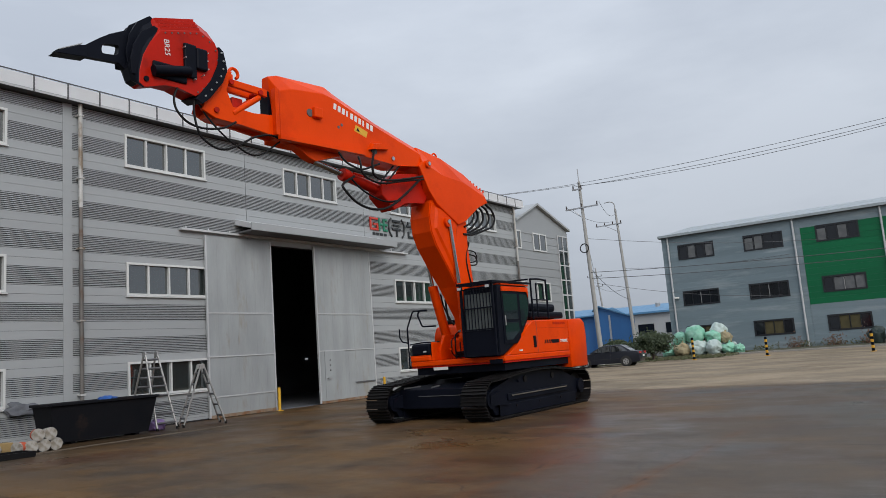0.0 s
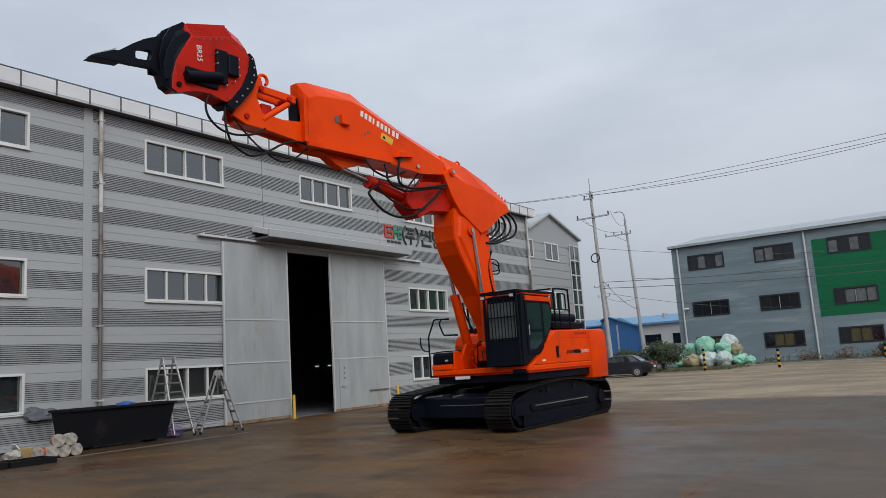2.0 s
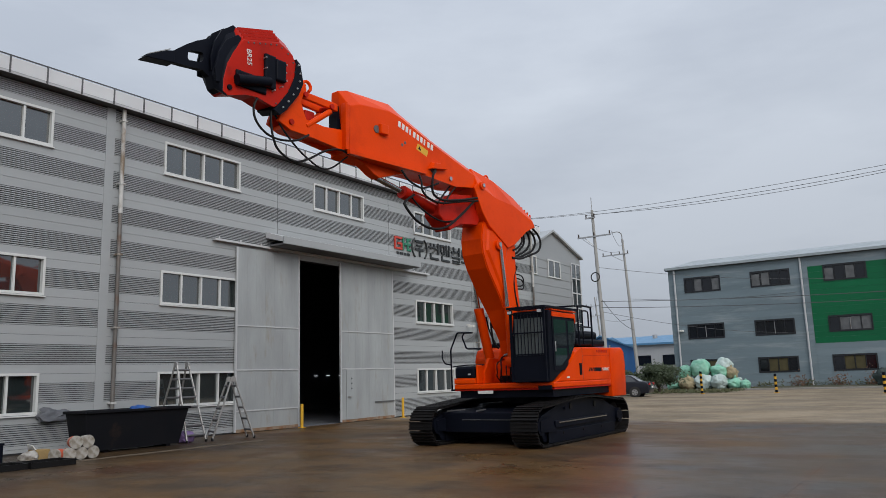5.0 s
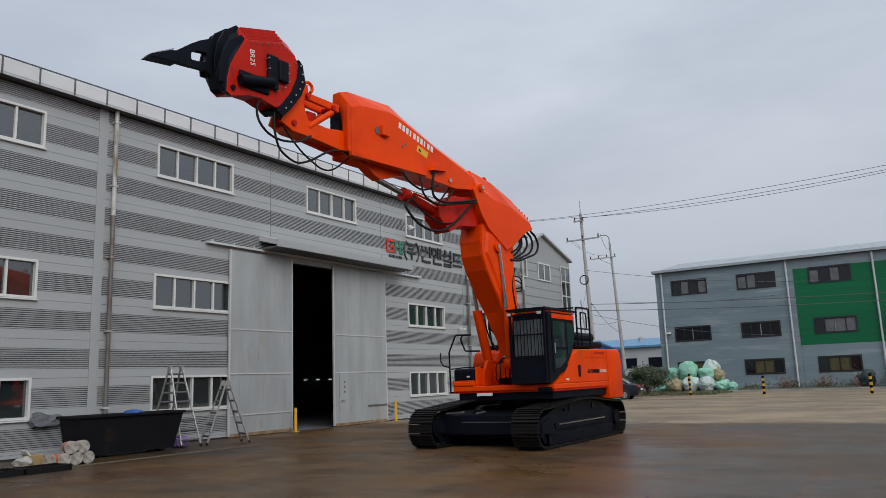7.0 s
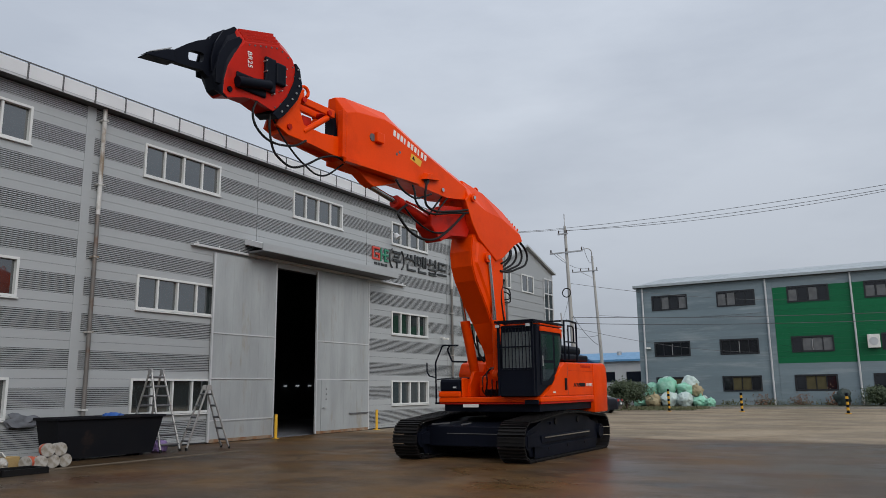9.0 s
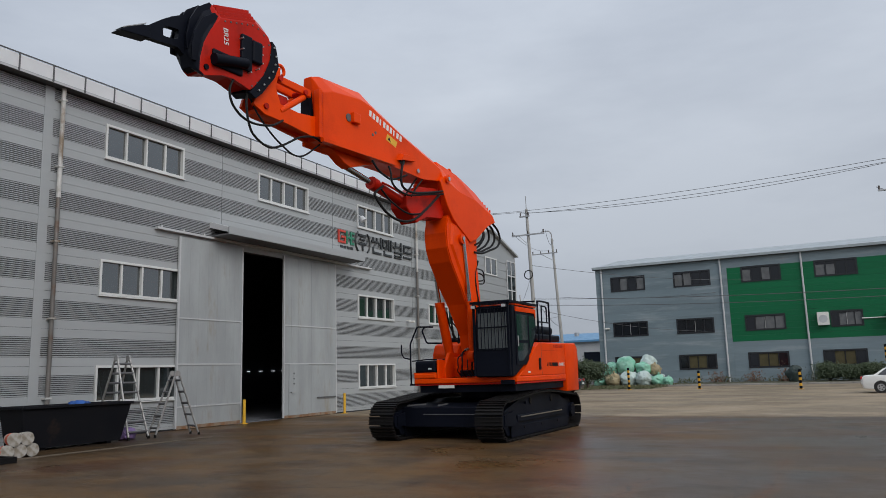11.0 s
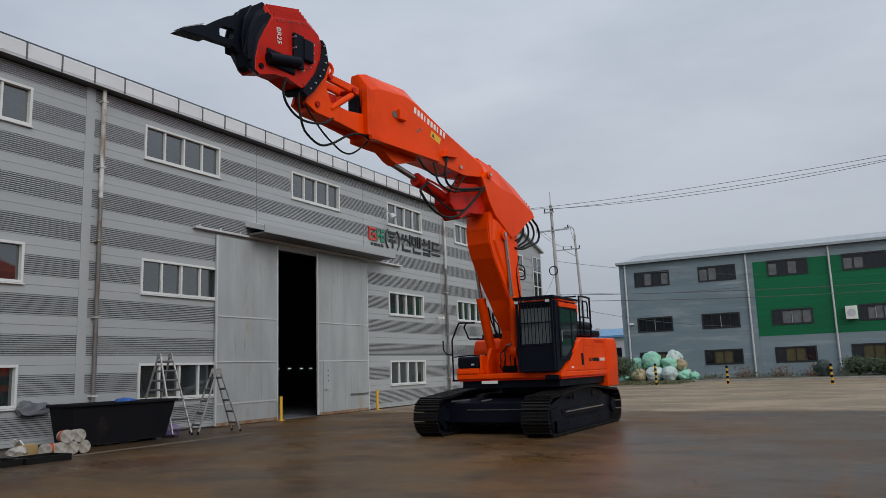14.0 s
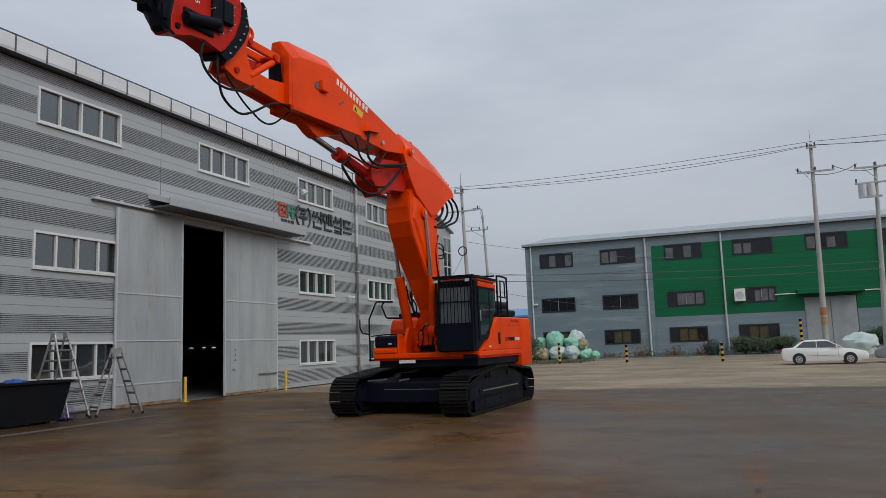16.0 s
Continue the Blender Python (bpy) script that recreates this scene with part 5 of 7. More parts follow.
sign_character(30.98, (0, 0.2, 0.5, 0.6), (0.2, 0.5, 0.55, 0.65), (0.18, 0.28, 0.62, 0.84), (0.7, 0.8, 0.4, 0.86), (0.55, 0.69, 0.58, 0.66), (0.1, 0.8, 0.26, 0.34), (0.7, 0.8, 0.17, 0.25), (0.1, 0.8, 0.1, 0.16), (0.1, 0.8, 0.0, 0.06))
sign_character(32.0, (0, 0.72, 0.7, 0.8), (0.0, 0.1, 0.38, 0.69), (0.11, 0.72, 0.38, 0.47), (-0.06, 0.8, 0.1, 0.2))
flood = thing("flood_lamp", (FX + 0.2, 27.3, 8.9), "small grey floodlight on a wall bracket", "floodlight")
part("arm", T([(FX, 27.35, 8.98), (FX + 0.3, 27.35, 9.0), (FX + 0.5, 27.4, 8.85)], 0.018, 8), M["steel"], flood)
part("housing", R((FX + 0.5, 27.40, 8.85), (FX + 0.62, 27.46, 8.66), 0.10, 14, 0.17), M["trim"], flood, smooth=True)
cctv = thing("wall_camera", (FX + 0.2, 32.2, 4.3), "small white wall-mounted camera on a bracket", "camera")
part("bracket", B(FX + 0.001, FX + 0.22, 32.2, 32.25, 4.28, 4.33), M["white_paint"], cctv)
part("camera_body", B(FX + 0.16, FX + 0.46, 32.14, 32.30, 4.18, 4.28, bevel=0.015), M["white_paint"], cctv)

# ---- gabled annex beyond the hall ----
M["annex"] = mat("annex_cladding", (0.30, 0.315, 0.325), (0.255, 0.27, 0.28), rough=0.45, big=0.3, grain=0.05, stretch=(0.2, 0.2, 2.0))
AX = -22.10
annex = thing("annex_building", (AX - 6, 44, 0), "grey metal-clad annex with a gabled end and corner glazing", "building")
A0, A1, APK, AZ, AE = 40.02, 47.35, 43.0, 10.72, 9.42
part("wall", L([(AX - 16, [(A0, 0), (A0, AE), (APK, AZ), (A1, AE), (A1, 0)]), (AX - 0.02, [(A0, 0), (A0, AE), (APK, AZ), (A1, AE), (A1, 0)])]), M["annex"], annex)
for k in range(18):
    z = 0.3 + 0.53 * k
    if z < 9.2:
        part("cladding_band", B(AX - 0.019, AX + 0.006, A0 + 0.01, A1 - 0.01, z, z + 0.36 if k % 2 else z + 0.50), M["annex"], annex)
roofp = [(A0, AE + 0.02), (A0, AE + 0.14), (APK, AZ + 0.16), (A1 + 0.15, AE + 0.12), (A1 + 0.15, AE + 0.0), (APK, AZ + 0.03)]
part("roof", L([(AX - 16, roofp), (AX + 0.2, roofp)]), M["clad_rib"], annex)


def annex_window(y0, y1, z0, z1, cols, rows, frame_m):
    w = part("window", B(AX + 0.007, AX + 0.02, y0, y1, z0, z1), M["glass"], annex)
    for i in range(cols + 1):
        y = y0 + (y1 - y0) * i / cols
        part("window_frame", B(AX + 0.021, AX + 0.06, y - 0.045, y + 0.045, z0 - 0.04, z1 + 0.04), frame_m, w)
    for i in range(rows + 1):
        z = z0 + (z1 - z0) * i / rows
        part("frame_rail", B(AX + 0.021, AX + 0.055, y0 + 0.046, y1 - 0.046, z - 0.04, z + 0.04), frame_m, w)


for z0, z1 in ((7.78, 8.86), (4.55, 5.7), (1.2, 2.3)):
    annex_window(40.12, 40.6, z0, z1, 1, 1, M["white_frame"])
    annex_window(42.25, 44.0, z0, z1, 2, 1, M["white_frame"])
annex_window(45.75, 47.2, 1.0, 9.0, 2, 8, M["trim"])

# ---- far factory with the green field ----
FY = 70.0
M["blue_clad"] = mat("bluegrey_cladding", (0.200, 0.256, 0.285), (0.145, 0.194, 0.220), rough=0.5, big=0.35, fine=6, grain=0.10, stain=(0.255, 0.30, 0.32), stain_at=0.60, stretch=(0.15, 1, 1.2), rand=0.05)
M["green_clad"] = mat("green_cladding", (0.005, 0.132, 0.052), (0.004, 0.106, 0.041), rough=0.45, spec=0.25, big=0.3, fine=6, grain=0.06, stretch=(0.15, 1, 1.2), rand=0.05)
M["dark_frame"] = mat("dark_window_frame", (0.010, 0.012, 0.016), rough=0.5)
M["far_glass"] = glass_mat("far_window_glass", (0.010, 0.012, 0.016), 0.08, 1.5)
# Paler grey laid over some of the far panes.
M["pale_pane"] = mat("pale_pane_sheet", (0.15, 0.155, 0.16), (0.08, 0.085, 0.09), rough=0.8, big=2)
M["notice_red"] = mat("faded_red_notice", (0.30, 0.075, 0.03), (0.36, 0.17, 0.08), rough=0.7, big=4, mix=0.3)
M["notice_ochre"] = mat("faded_ochre_notice", (0.34, 0.20, 0.08), (0.28, 0.22, 0.16), rough=0.7, big=4, mix=0.3)
M["tan_blind"] = mat("tan_blind", (0.085, 0.07, 0.026), (0.055, 0.046, 0.02), rough=0.8, big=2)
M["roof_metal"] = mat("pale_roof_sheet", (0.33, 0.37, 0.39), (0.26, 0.295, 0.31), rough=0.4, big=0.5, stain=(0.16, 0.16, 0.16), stain_at=0.66)
far = thing("far_factory", (6, FY + 9, 0), "blue-grey and green metal-clad three-storey factory", "building")
FX0, FX1, FTOP = -23.0, 37.0, 11.05
far_rows = ((8.78, 10.10), (4.50, 5.78), (1.28, 2.54))
far_wins = []
for i in range(10):
    x = -21.5 + 5.87 * i
    for r, (z0, z1) in enumerate(far_rows):
        if 0.5 < x < 4 and r > 0:
            continue
        if r == 0 or x < 30:
            far_wins.append((x + (0.85 if (i == 3 and r == 1) else 0.0), x + 3.16, z0, z1))
DOOR = (1.42, 5.42, 0.0, 4.76)
part("wall", wall_slab(bmesh.new(), "x", FY + 0.03, FY + 0.35, FX0, FX1, 0, FTOP, far_wins + [DOOR]), M["blue_clad"], far)
z, k = 0.02, 0
while z < FTOP:
    e = min(z + 0.505, FTOP)
    for x0, x1 in ((FX0, -10.98), (-10.98, FX1)):
        green = x0 > -11 and z > 3.5 and e < 10.15
        mid = (z + e) / 2
        zs = sorted({z + 0.004, e - 0.004, *(v for h in far_wins + [DOOR] for v in h[2:] if z + 0.004 < v < e - 0.004)})
        for lo_, hi_ in zip(zs, zs[1:]):
            for s_, e_ in gaps(x0 + 0.01, x1 - 0.01, [(h[0], h[1]) for h in far_wins + [DOOR] if h[2] < (lo_ + hi_) / 2 < h[3]]):
                part("panel", B(s_, e_, FY, FY + 0.029, lo_, hi_), M["green_clad" if green else "blue_clad"], far)
    z = e + 0.0001
part("side_wall", B(FX0, FX0 + 0.3, FY + 0.36, FY + 20, 0, FTOP), M["blue_clad"], far)
part("side_wall", B(FX1 - 0.3, FX1, FY + 0.36, FY + 20, 0, FTOP), M["blue_clad"], far)
part("rear_wall", B(FX0 + 0.31, FX1 - 0.31, FY + 19.7, FY + 20, 0, FTOP), M["blue_clad"], far)
bm = bmesh.new()
for n_, (a, b) in enumerate((((FX0 - 0.2, FY - 0.25, FTOP + 0.12), (FX1 + 0.2, FY + 10, FTOP + 2.05)),)):
    vs = [bm.verts.new(p) for p in ((a[0] , a[1], a[2]), (b[0], a[1], a[2]), (b[0], b[1], b[2]), (a[0], b[1], b[2]), (a[0], FY + 20.2, a[2]), (b[0], FY + 20.2, a[2]))]
    lo = [bm.verts.new(v.co - Vector((0, 0, 0.1))) for v in vs]
    for q in ((0, 1, 2, 3), (3, 2, 5, 4)):
        bm.faces.new([vs[i] for i in q])
        bm.faces.new([lo[i] for i in reversed(q)])
    for i, j in ((0, 1), (1, 2), (2, 5), (5, 4), (4, 3), (3, 0)):
        bm.faces.new((vs[i], lo[i], lo[j], vs[j]))
roof = part("roof", bm, M["roof_metal"], far, "pale metal sheet roof")
for i in range(75):
    x = FX0 + 0.4 + 0.8 * i
    part("standing_seam", L([(x, [(FY - 0.2, FTOP + 0.13), (FY - 0.2, FTOP + 0.145), (FY + 10, FTOP + 2.065), (FY + 10, FTOP + 2.05)]), (x + 0.06, [(FY - 0.2, FTOP + 0.13), (FY - 0.2, FTOP + 0.145), (FY + 10, FTOP + 2.065), (FY + 10, FTOP + 2.05)])]), M["roof_metal"], roof)
part("gutter", B(FX0 - 0.2, FX1 + 0.2, FY - 0.42, FY - 0.26, FTOP - 0.06, FTOP + 0.16), M["roof_metal"], far)
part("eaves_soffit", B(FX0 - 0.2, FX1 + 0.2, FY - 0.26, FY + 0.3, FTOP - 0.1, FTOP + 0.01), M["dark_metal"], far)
part("inner_floor", B(FX0 + 0.35, FX1 - 0.35, FY + 0.4, FY + 19.6, -0.02, 0.02), M["dark_inside"], far)
rng = random.Random(4)
for x0, x1, z0, z1 in far_wins:
    w = part("window", B(x0 + 0.05, x1 - 0.05, FY + 0.06, FY + 0.08, z0 + 0.05, z1 - 0.05), M["far_glass"], far)
    for a in ((x0 - 0.06, x1 + 0.06, z1 - 0.09, z1 + 0.05), (x0 - 0.06, x1 + 0.06, z0 - 0.05, z0 + 0.09), (x0 - 0.06, x0 + 0.07, z0 + 0.091, z1 - 0.091), (x1 - 0.07, x1 + 0.06, z0 + 0.091, z1 - 0.091)):
        part("window_frame", B(a[0], a[1], FY - 0.03, FY + 0.09, a[2], a[3]), M["dark_frame"], w)
    for i in range(1, 4):
        x = x0 + (x1 - x0) * i / 4
        part("mullion", B(x - 0.03, x + 0.03, FY + 0.0, FY + 0.055, z0 + 0.091, z1 - 0.091), M["dark_frame"], w)
    if z0 < 2 and x0 < 0:
        for i in (1, 2):
            x = x0 + (x1 - x0) * i / 4
            part("blind", B(x + 0.04, x + 0.74, FY + 0.045, FY + 0.055, z0 + 0.1, z1 - 0.1), M["tan_blind"], w, "tan blind drawn behind the panes")
    elif z0 > 8:
        # Two panes of each top window are made paler.
        for i in rng.sample((0, 1, 2, 3), 2):
            x = x0 + (x1 - x0) * i / 4
            part("blind", B(x + 0.07, x + (x1 - x0) / 4 - 0.07, FY + 0.045, FY + 0.055, z0 + 0.1, z1 - 0.1 - 0.3 * rng.random()), M["pale_pane"], w, "paler grey sheet over some panes")
    else:
        x = (x0 + x1) / 2
        part("meeting_stile", B(x - 0.025, x + 0.025, FY - 0.02, FY - 0.001, z0 + 0.1, z1 - 0.2), M["steel"], w)
        if x0 > -11:
            # Three panes of these windows are made paler too.
            for i in (1, 2, 3):
                x = x0 + (x1 - x0) * i / 4
                part("blind", B(x + 0.04, x + (x1 - x0) / 4 - 0.04, FY + 0.045, FY + 0.055, z0 + 0.1, z1 - 0.1 - 0.2 * rng.random()), M["pale_pane"], w)
for x in (-22.4, -11.5, -4.88, 1.0 + 6.5, 14.0):
    p = part("downpipe", R((x, FY - 0.12, 0.1), (x, FY - 0.12, FTOP - 0.1), 0.08, 10), M["trim"], far)
fd = part("sliding_door", B(1.46, 3.40, FY + 0.02, FY + 0.08, 0.03, 4.7), M["gate"], far, "pale grey steel door")
part("door_leaf", B(3.44, 5.38, FY + 0.02, FY + 0.08, 0.03, 4.7), M["gate"], fd)
part("door_canopy", B(0.9, 5.95, FY - 1.1, FY - 0.001, 4.95, 5.35, bevel=0.03), M["green_clad"], far, "green canopy over the door")
part("wall_conduit", R((5.96, FY - 0.06, 5.05), (10.5, FY - 0.06, 5.05), 0.05, 8), M["white_paint"], far)
part("wall_conduit", R((-0.8, FY - 0.06, 5.05), (0.9, FY - 0.06, 5.05), 0.05, 8), M["white_paint"], far)
ac = part("air_conditioner", B(-4.1, -3.2, FY - 0.42, FY - 0.02, 4.62, 5.72, bevel=0.03), M["white_paint"], far, "white outdoor air conditioner unit")
part("fan_grille", R((-3.65, FY - 0.44, 5.15), (-3.65, FY - 0.421, 5.15), 0.33, 20), M["trim"], ac)
part("cctv", B(-22.2, -21.9, FY - 0.5, FY - 0.05, 5.2, 5.35, bevel=0.02), M["white_paint"], far)

# ---- kerb and verge before the far factory ----
M["kerb"] = mat("kerb_concrete", (0.32, 0.30, 0.27), (0.24, 0.22, 0.2), rough=0.8, big=1, bump=0.2)
M["verge"] = mat("weedy_soil", (0.05, 0.06, 0.03), (0.09, 0.075, 0.05), rough=0.95, big=0.8, fine=8, grain=0.25, bump=0.5)
kerb = thing("kerb", (0, 61.2, 0), "worn grey concrete kerb stones along the yard edge", "kerb", kind="structure")
for i in range(40):
    part("kerb_stone", B(-23 + 1.5 * i + 0.01, -23 + 1.5 * (i + 1) - 0.01, 61.2, 61.4, -0.1, 0.13, bevel=0.02), M["kerb"], kerb)
tagged(finish("verge", B(-40, 37, 61.401, 69.99, -0.3, 0.08), M["verge"]), "dark weedy soil strip below the far factory", "verge", kind="structure")
tagged(finish("side_verge", B(-40, -20.2, 51.5, 61.2, -0.3, 0.06), M["verge"]), "weedy soil island by the utility pole", "verge", kind="structure")

# ---- utility poles and lines ----
M["concrete_pole"] = mat("pole_concrete", (0.36, 0.355, 0.34), (0.29, 0.285, 0.27), rough=0.75, big=1.2, fine=20, grain=0.08)
M["porcelain"] = mat("dark_porcelain", (0.06, 0.045, 0.04), rough=0.25)
POLE = "grey concrete utility pole with steel crossarms"


def pole(foot, top, arms, label=POLE):
    p = thing("utility_pole", foot, label, "utility pole", group="utility poles")
    f, t = Vector(foot), Vector(top)
    part("shaft", R(f, t, 0.19, 16, 0.10), M["concrete_pole"], p, smooth=True)
    for z, a, b, n in arms:
        c = f + (t - f) * ((z - f.z) / (t.z - f.z))
        arm_ = part("crossarm", B(c.x + a, c.x + b, c.y - 0.19, c.y - 0.09, z - 0.05, z + 0.05), M["steel"], p)
        for i in range(n):
            x = c.x + a + 0.08 + (b - a - 0.16) * i / max(n - 1, 1)
            part("insulator", R((x, c.y - 0.14, z + 0.05), (x, c.y - 0.14, z + 0.30), 0.055, 8), M["porcelain"], arm_)
        if b - a > 1.5:
            part("brace", R((c.x + a * 0.55, c.y - 0.14, z - 0.05), (c.x, c.y - 0.1, z - 0.75), 0.025, 6), M["steel"], arm_)
    return p


p1 = pole((-22.55, 52.3, 0), (-22.98, 52.3, 13.9), ((11.85, -1.3, 1.35, 3), (13.3, -0.55, 0.25, 2)))
part("spike", R((-22.98, 52.3, 13.9), (-23.0, 52.3, 14.9), 0.035, 8), M["steel"], p1)
part("cable_coil", T([(-22.95 + 0.33 * math.cos(a), 52.05, 8.75 + 0.33 * math.sin(a)) for a in (2 * math.pi * i / 14 for i in range(15))], 0.04, 6, 2), M["rubber"], p1)
p2 = pole((-26.7, 70.5, 0), (-27.4, 70.5, 14.7), ((13.2, -2.2, 0.5, 4),), "slender grey pole with one long crossarm")
part("lamp_arm", T([(-27.4, 70.5, 14.6), (-27.42, 70.4, 15.2), (-27.7, 70.2, 15.45), (-28.3, 70.0, 15.4)], 0.05, 8), M["steel"], p2)
p3 = pole((1.2, 51.8, 0), (1.45, 51.8, 13.8), ((11.95, -0.95, 1.25, 3), (13.55, -0.3, 0.3, 2)))
part("spike", R((1.45, 51.8, 13.8), (1.46, 51.8, 14.75), 0.035, 8), M["steel"], p3)
part("notice", R((1.25, 51.8, 2.75), (1.26, 51.8, 3.2), 0.212, 16), M["notice_red"], p3, "faded red notice wrapped round the pole")
part("notice", R((1.25, 51.8, 2.15), (1.26, 51.8, 2.62), 0.212, 16), M["notice_ochre"], p3, "faded ochre notice wrapped round the pole")
p4 = pole((4.55, 52.0, 0), (5.0, 52.0, 12.2), ((11.9, -1.2, 1.2, 3), (10.9, -1.2, 1.2, 2)))
for x in (4.1, 4.55):
    part("transformer", R((x, 51.5, 10.0), (x, 51.5, 10.75), 0.26, 16), M["trim"], p4, "grey pole transformer can", smooth=True)
part("switch_frame", B(3.8, 5.1, 51.2, 51.3, 9.85, 9.98), M["steel"], p4)
p5 = pole((-46.6, 112, 0), (-47.8, 112, 13.6), ((12.2, -1.6, 0.9, 4), (10.6, -1.2, 0.8, 3)), "distant thin utility pole with crossarms and transformer")
part("transformer", B(-47.7, -46.9, 111.4, 111.9, 6.4, 7.4, bevel=0.1), M["trim"], p5)


M["cable_grey"] = mat("weathered_cable", (0.09, 0.09, 0.095), (0.07, 0.07, 0.075), rough=0.6)


def cable(name, a, b, sag, r=0.015):
    a, b = Vector(a), Vector(b)
    pts = [a.lerp(b, i / 10) - Vector((0, 0, 4 * sag * (i / 10) * (1 - i / 10))) for i in range(11)]
    ob = finish(name, T(pts, min(r, 0.02), 6, 3), M["cable_grey"])
    return tagged(ob, "thin dark overhead cable sagging between poles", "cable", group="overhead cables")


cable("overhead_cable", (-22.98, 52.2, 13.75), (1.45, 51.7, 13.95), 0.25)
cable("overhead_cable", (-23.4, 52.2, 13.55), (1.1, 51.7, 13.7), 0.35)
cable("overhead_cable", (-22.8, 52.2, 13.55), (1.7, 51.7, 13.7), 0.55)
cable("overhead_cable", (1.45, 51.7, 13.95), (27, 53, 15.2), 0.5)
cable("overhead_cable", (1.1, 51.7, 13.7), (27, 52.5, 14.6), 0.6)
cable("overhead_cable", (1.7, 51.7, 13.7), (27, 53.5, 14.7), 0.7)
for dz in (0, 0.1):
    cable("overhead_cable", (-22.98, 52.2, 13.75 - dz), (-34 - 3 * dz, 40 - 4 * dz, 12.6), 0.3)
cable("overhead_cable", (0.4, 51.7, 12.2), (4.0, 51.9, 12.2), 0.5, 0.03)
cable("overhead_cable", (2.6, 51.7, 12.2), (6.0, 51.9, 12.2), 0.5, 0.03)
cable("overhead_cable", (-22.7, 52.2, 6.9), (4.7, 51.9, 5.9), 0.25, 0.03)
cable("overhead_cable", (-22.7, 52.2, 7.2), (-26.9, 70.4, 5.7), 0.4, 0.03)
cable("overhead_cable", (-22.8, 52.2, 6.45), (4.7, 51.9, 5.45), 0.28, 0.02)
cable("overhead_cable", (-22.9, 52.2, 9.5), (-9, FY - 0.2, 8.9), 0.35)
cable("overhead_cable", (-22.9, 52.2, 6.2), (-13, FY - 0.2, 4.6), 0.4)
cable("overhead_cable", (-26.9, 70.4, 8.7), (-12, FY - 0.2, 8.0), 0.3)
cable("overhead_cable", (-22.7, 52.2, 9.0), (-47.6, 111.5, 12.2), 0.5)
cable("overhead_cable", (-26.9, 70.4, 6.8), (-47.4, 111.5, 10.5), 0.5, 0.03)
cable("overhead_cable", (-24.2, 52.2, 12.1), (-27.8, 70.4, 13.5), 0.5)
cable("overhead_cable", (-21.5, 52.2, 12.1), (-27.2, 70.4, 14.5), 0.8)

# ---- sheds in the distance ----
M["blue_sheet"] = mat("blue_sheet_metal", (0.035, 0.16, 0.40), (0.03, 0.13, 0.34), rough=0.5, big=0.4, grain=0.06, stretch=(3, 3, 0.3))
M["white_wall"] = mat("distant_pale_wall", (0.45, 0.46, 0.47), (0.36, 0.37, 0.38), rough=0.7, big=0.2)
shed = thing("blue_shed", (-37, 89, 0), "blue sheet-metal shed with a gabled roof", "shed")
M["blue_roof"] = mat("light_blue_roof_sheet", (0.10, 0.25, 0.42), (0.08, 0.21, 0.36), rough=0.5, big=0.4, grain=0.06, stretch=(3, 3, 0.3))
prof = [(-37.1, 0), (-37.1, 5.5), (-36.2, 5.95), (-32.1, 4.4), (-32.1, 0)]
bm = bmesh.new()
vs = [[bm.verts.new((x - s, yv, z)) for x, z in prof] for yv, s in ((85, 0), (95, 3.9))]
bm.faces.new(vs[0])
bm.faces.new(vs[1][::-1])
for i in range(5):
    bm.faces.new((vs[0][i], vs[1][i], vs[1][(i + 1) % 5], vs[0][(i + 1) % 5]))
part("wall", bm, M["blue_sheet"], shed)
part("door_trim", B(-35.25, -35.05, 84.9, 84.99, 0, 4.9), M["white_wall"], shed)
for (x0, z0), (x1, z1) in zip(prof[1:3], prof[2:4]):
    bm = bmesh.new()
    a = [bm.verts.new(p) for p in ((x0, 84.6, z0), (x1, 84.6, z1), (x1 - 3.9, 95.2, z1), (x0 - 3.9, 95.2, z0), (x0, 84.6, z0 + 0.15), (x1, 84.6, z1 + 0.15), (x1 - 3.9, 95.2, z1 + 0.15), (x0 - 3.9, 95.2, z0 + 0.15))]
    for f in ((3, 2, 1, 0), (4, 5, 6, 7), (0, 1, 5, 4), (1, 2, 6, 5), (2, 3, 7, 6), (3, 0, 4, 7)):
        bm.faces.new([a[i] for i in f])
    part("roof", bm, M["blue_roof"], shed)
part("lean_to_wall", B(-56, -37.2, 86.2, 94, 0, 5.0), M["blue_sheet"], shed)
part("lean_to_roof", L([(-56.3, [(85.6, 4.95), (85.6, 5.1), (91.5, 6.1), (97, 5.1), (97, 4.95)]), (-37.3, [(85.6, 4.95), (85.6, 5.1), (91.5, 6.1), (97, 5.1), (97, 4.95)])]), M["blue_roof"], shed)
hall2 = thing("distant_hall", (-40, 120, 0), "pale distant hall with a blue metal roof", "building")
part("wall", B(-80, -26, 118, 138, 0, 5.9), M["white_wall"], hall2)
part("roof", L([(-80.5, [(117.4, 5.85), (117.4, 6.15), (128, 7.7), (138.5, 6.15), (138.5, 5.85)]), (-25.5, [(117.4, 5.85), (117.4, 6.15), (128, 7.7), (138.5, 6.15), (138.5, 5.85)])]), M["blue_roof"], hall2)
for x in (-44, -39.5, -35, -30.5):
    part("window", B(x, x + 2.6, 117.9, 117.99, 2.6, 4.2), M["far_glass"], hall2)
part("roof_vent", R((-42.5, 124, 6.5), (-42.5, 124, 7.7), 0.4, 12), M["steel"], hall2)
hill = bmesh.new()
cols = 60
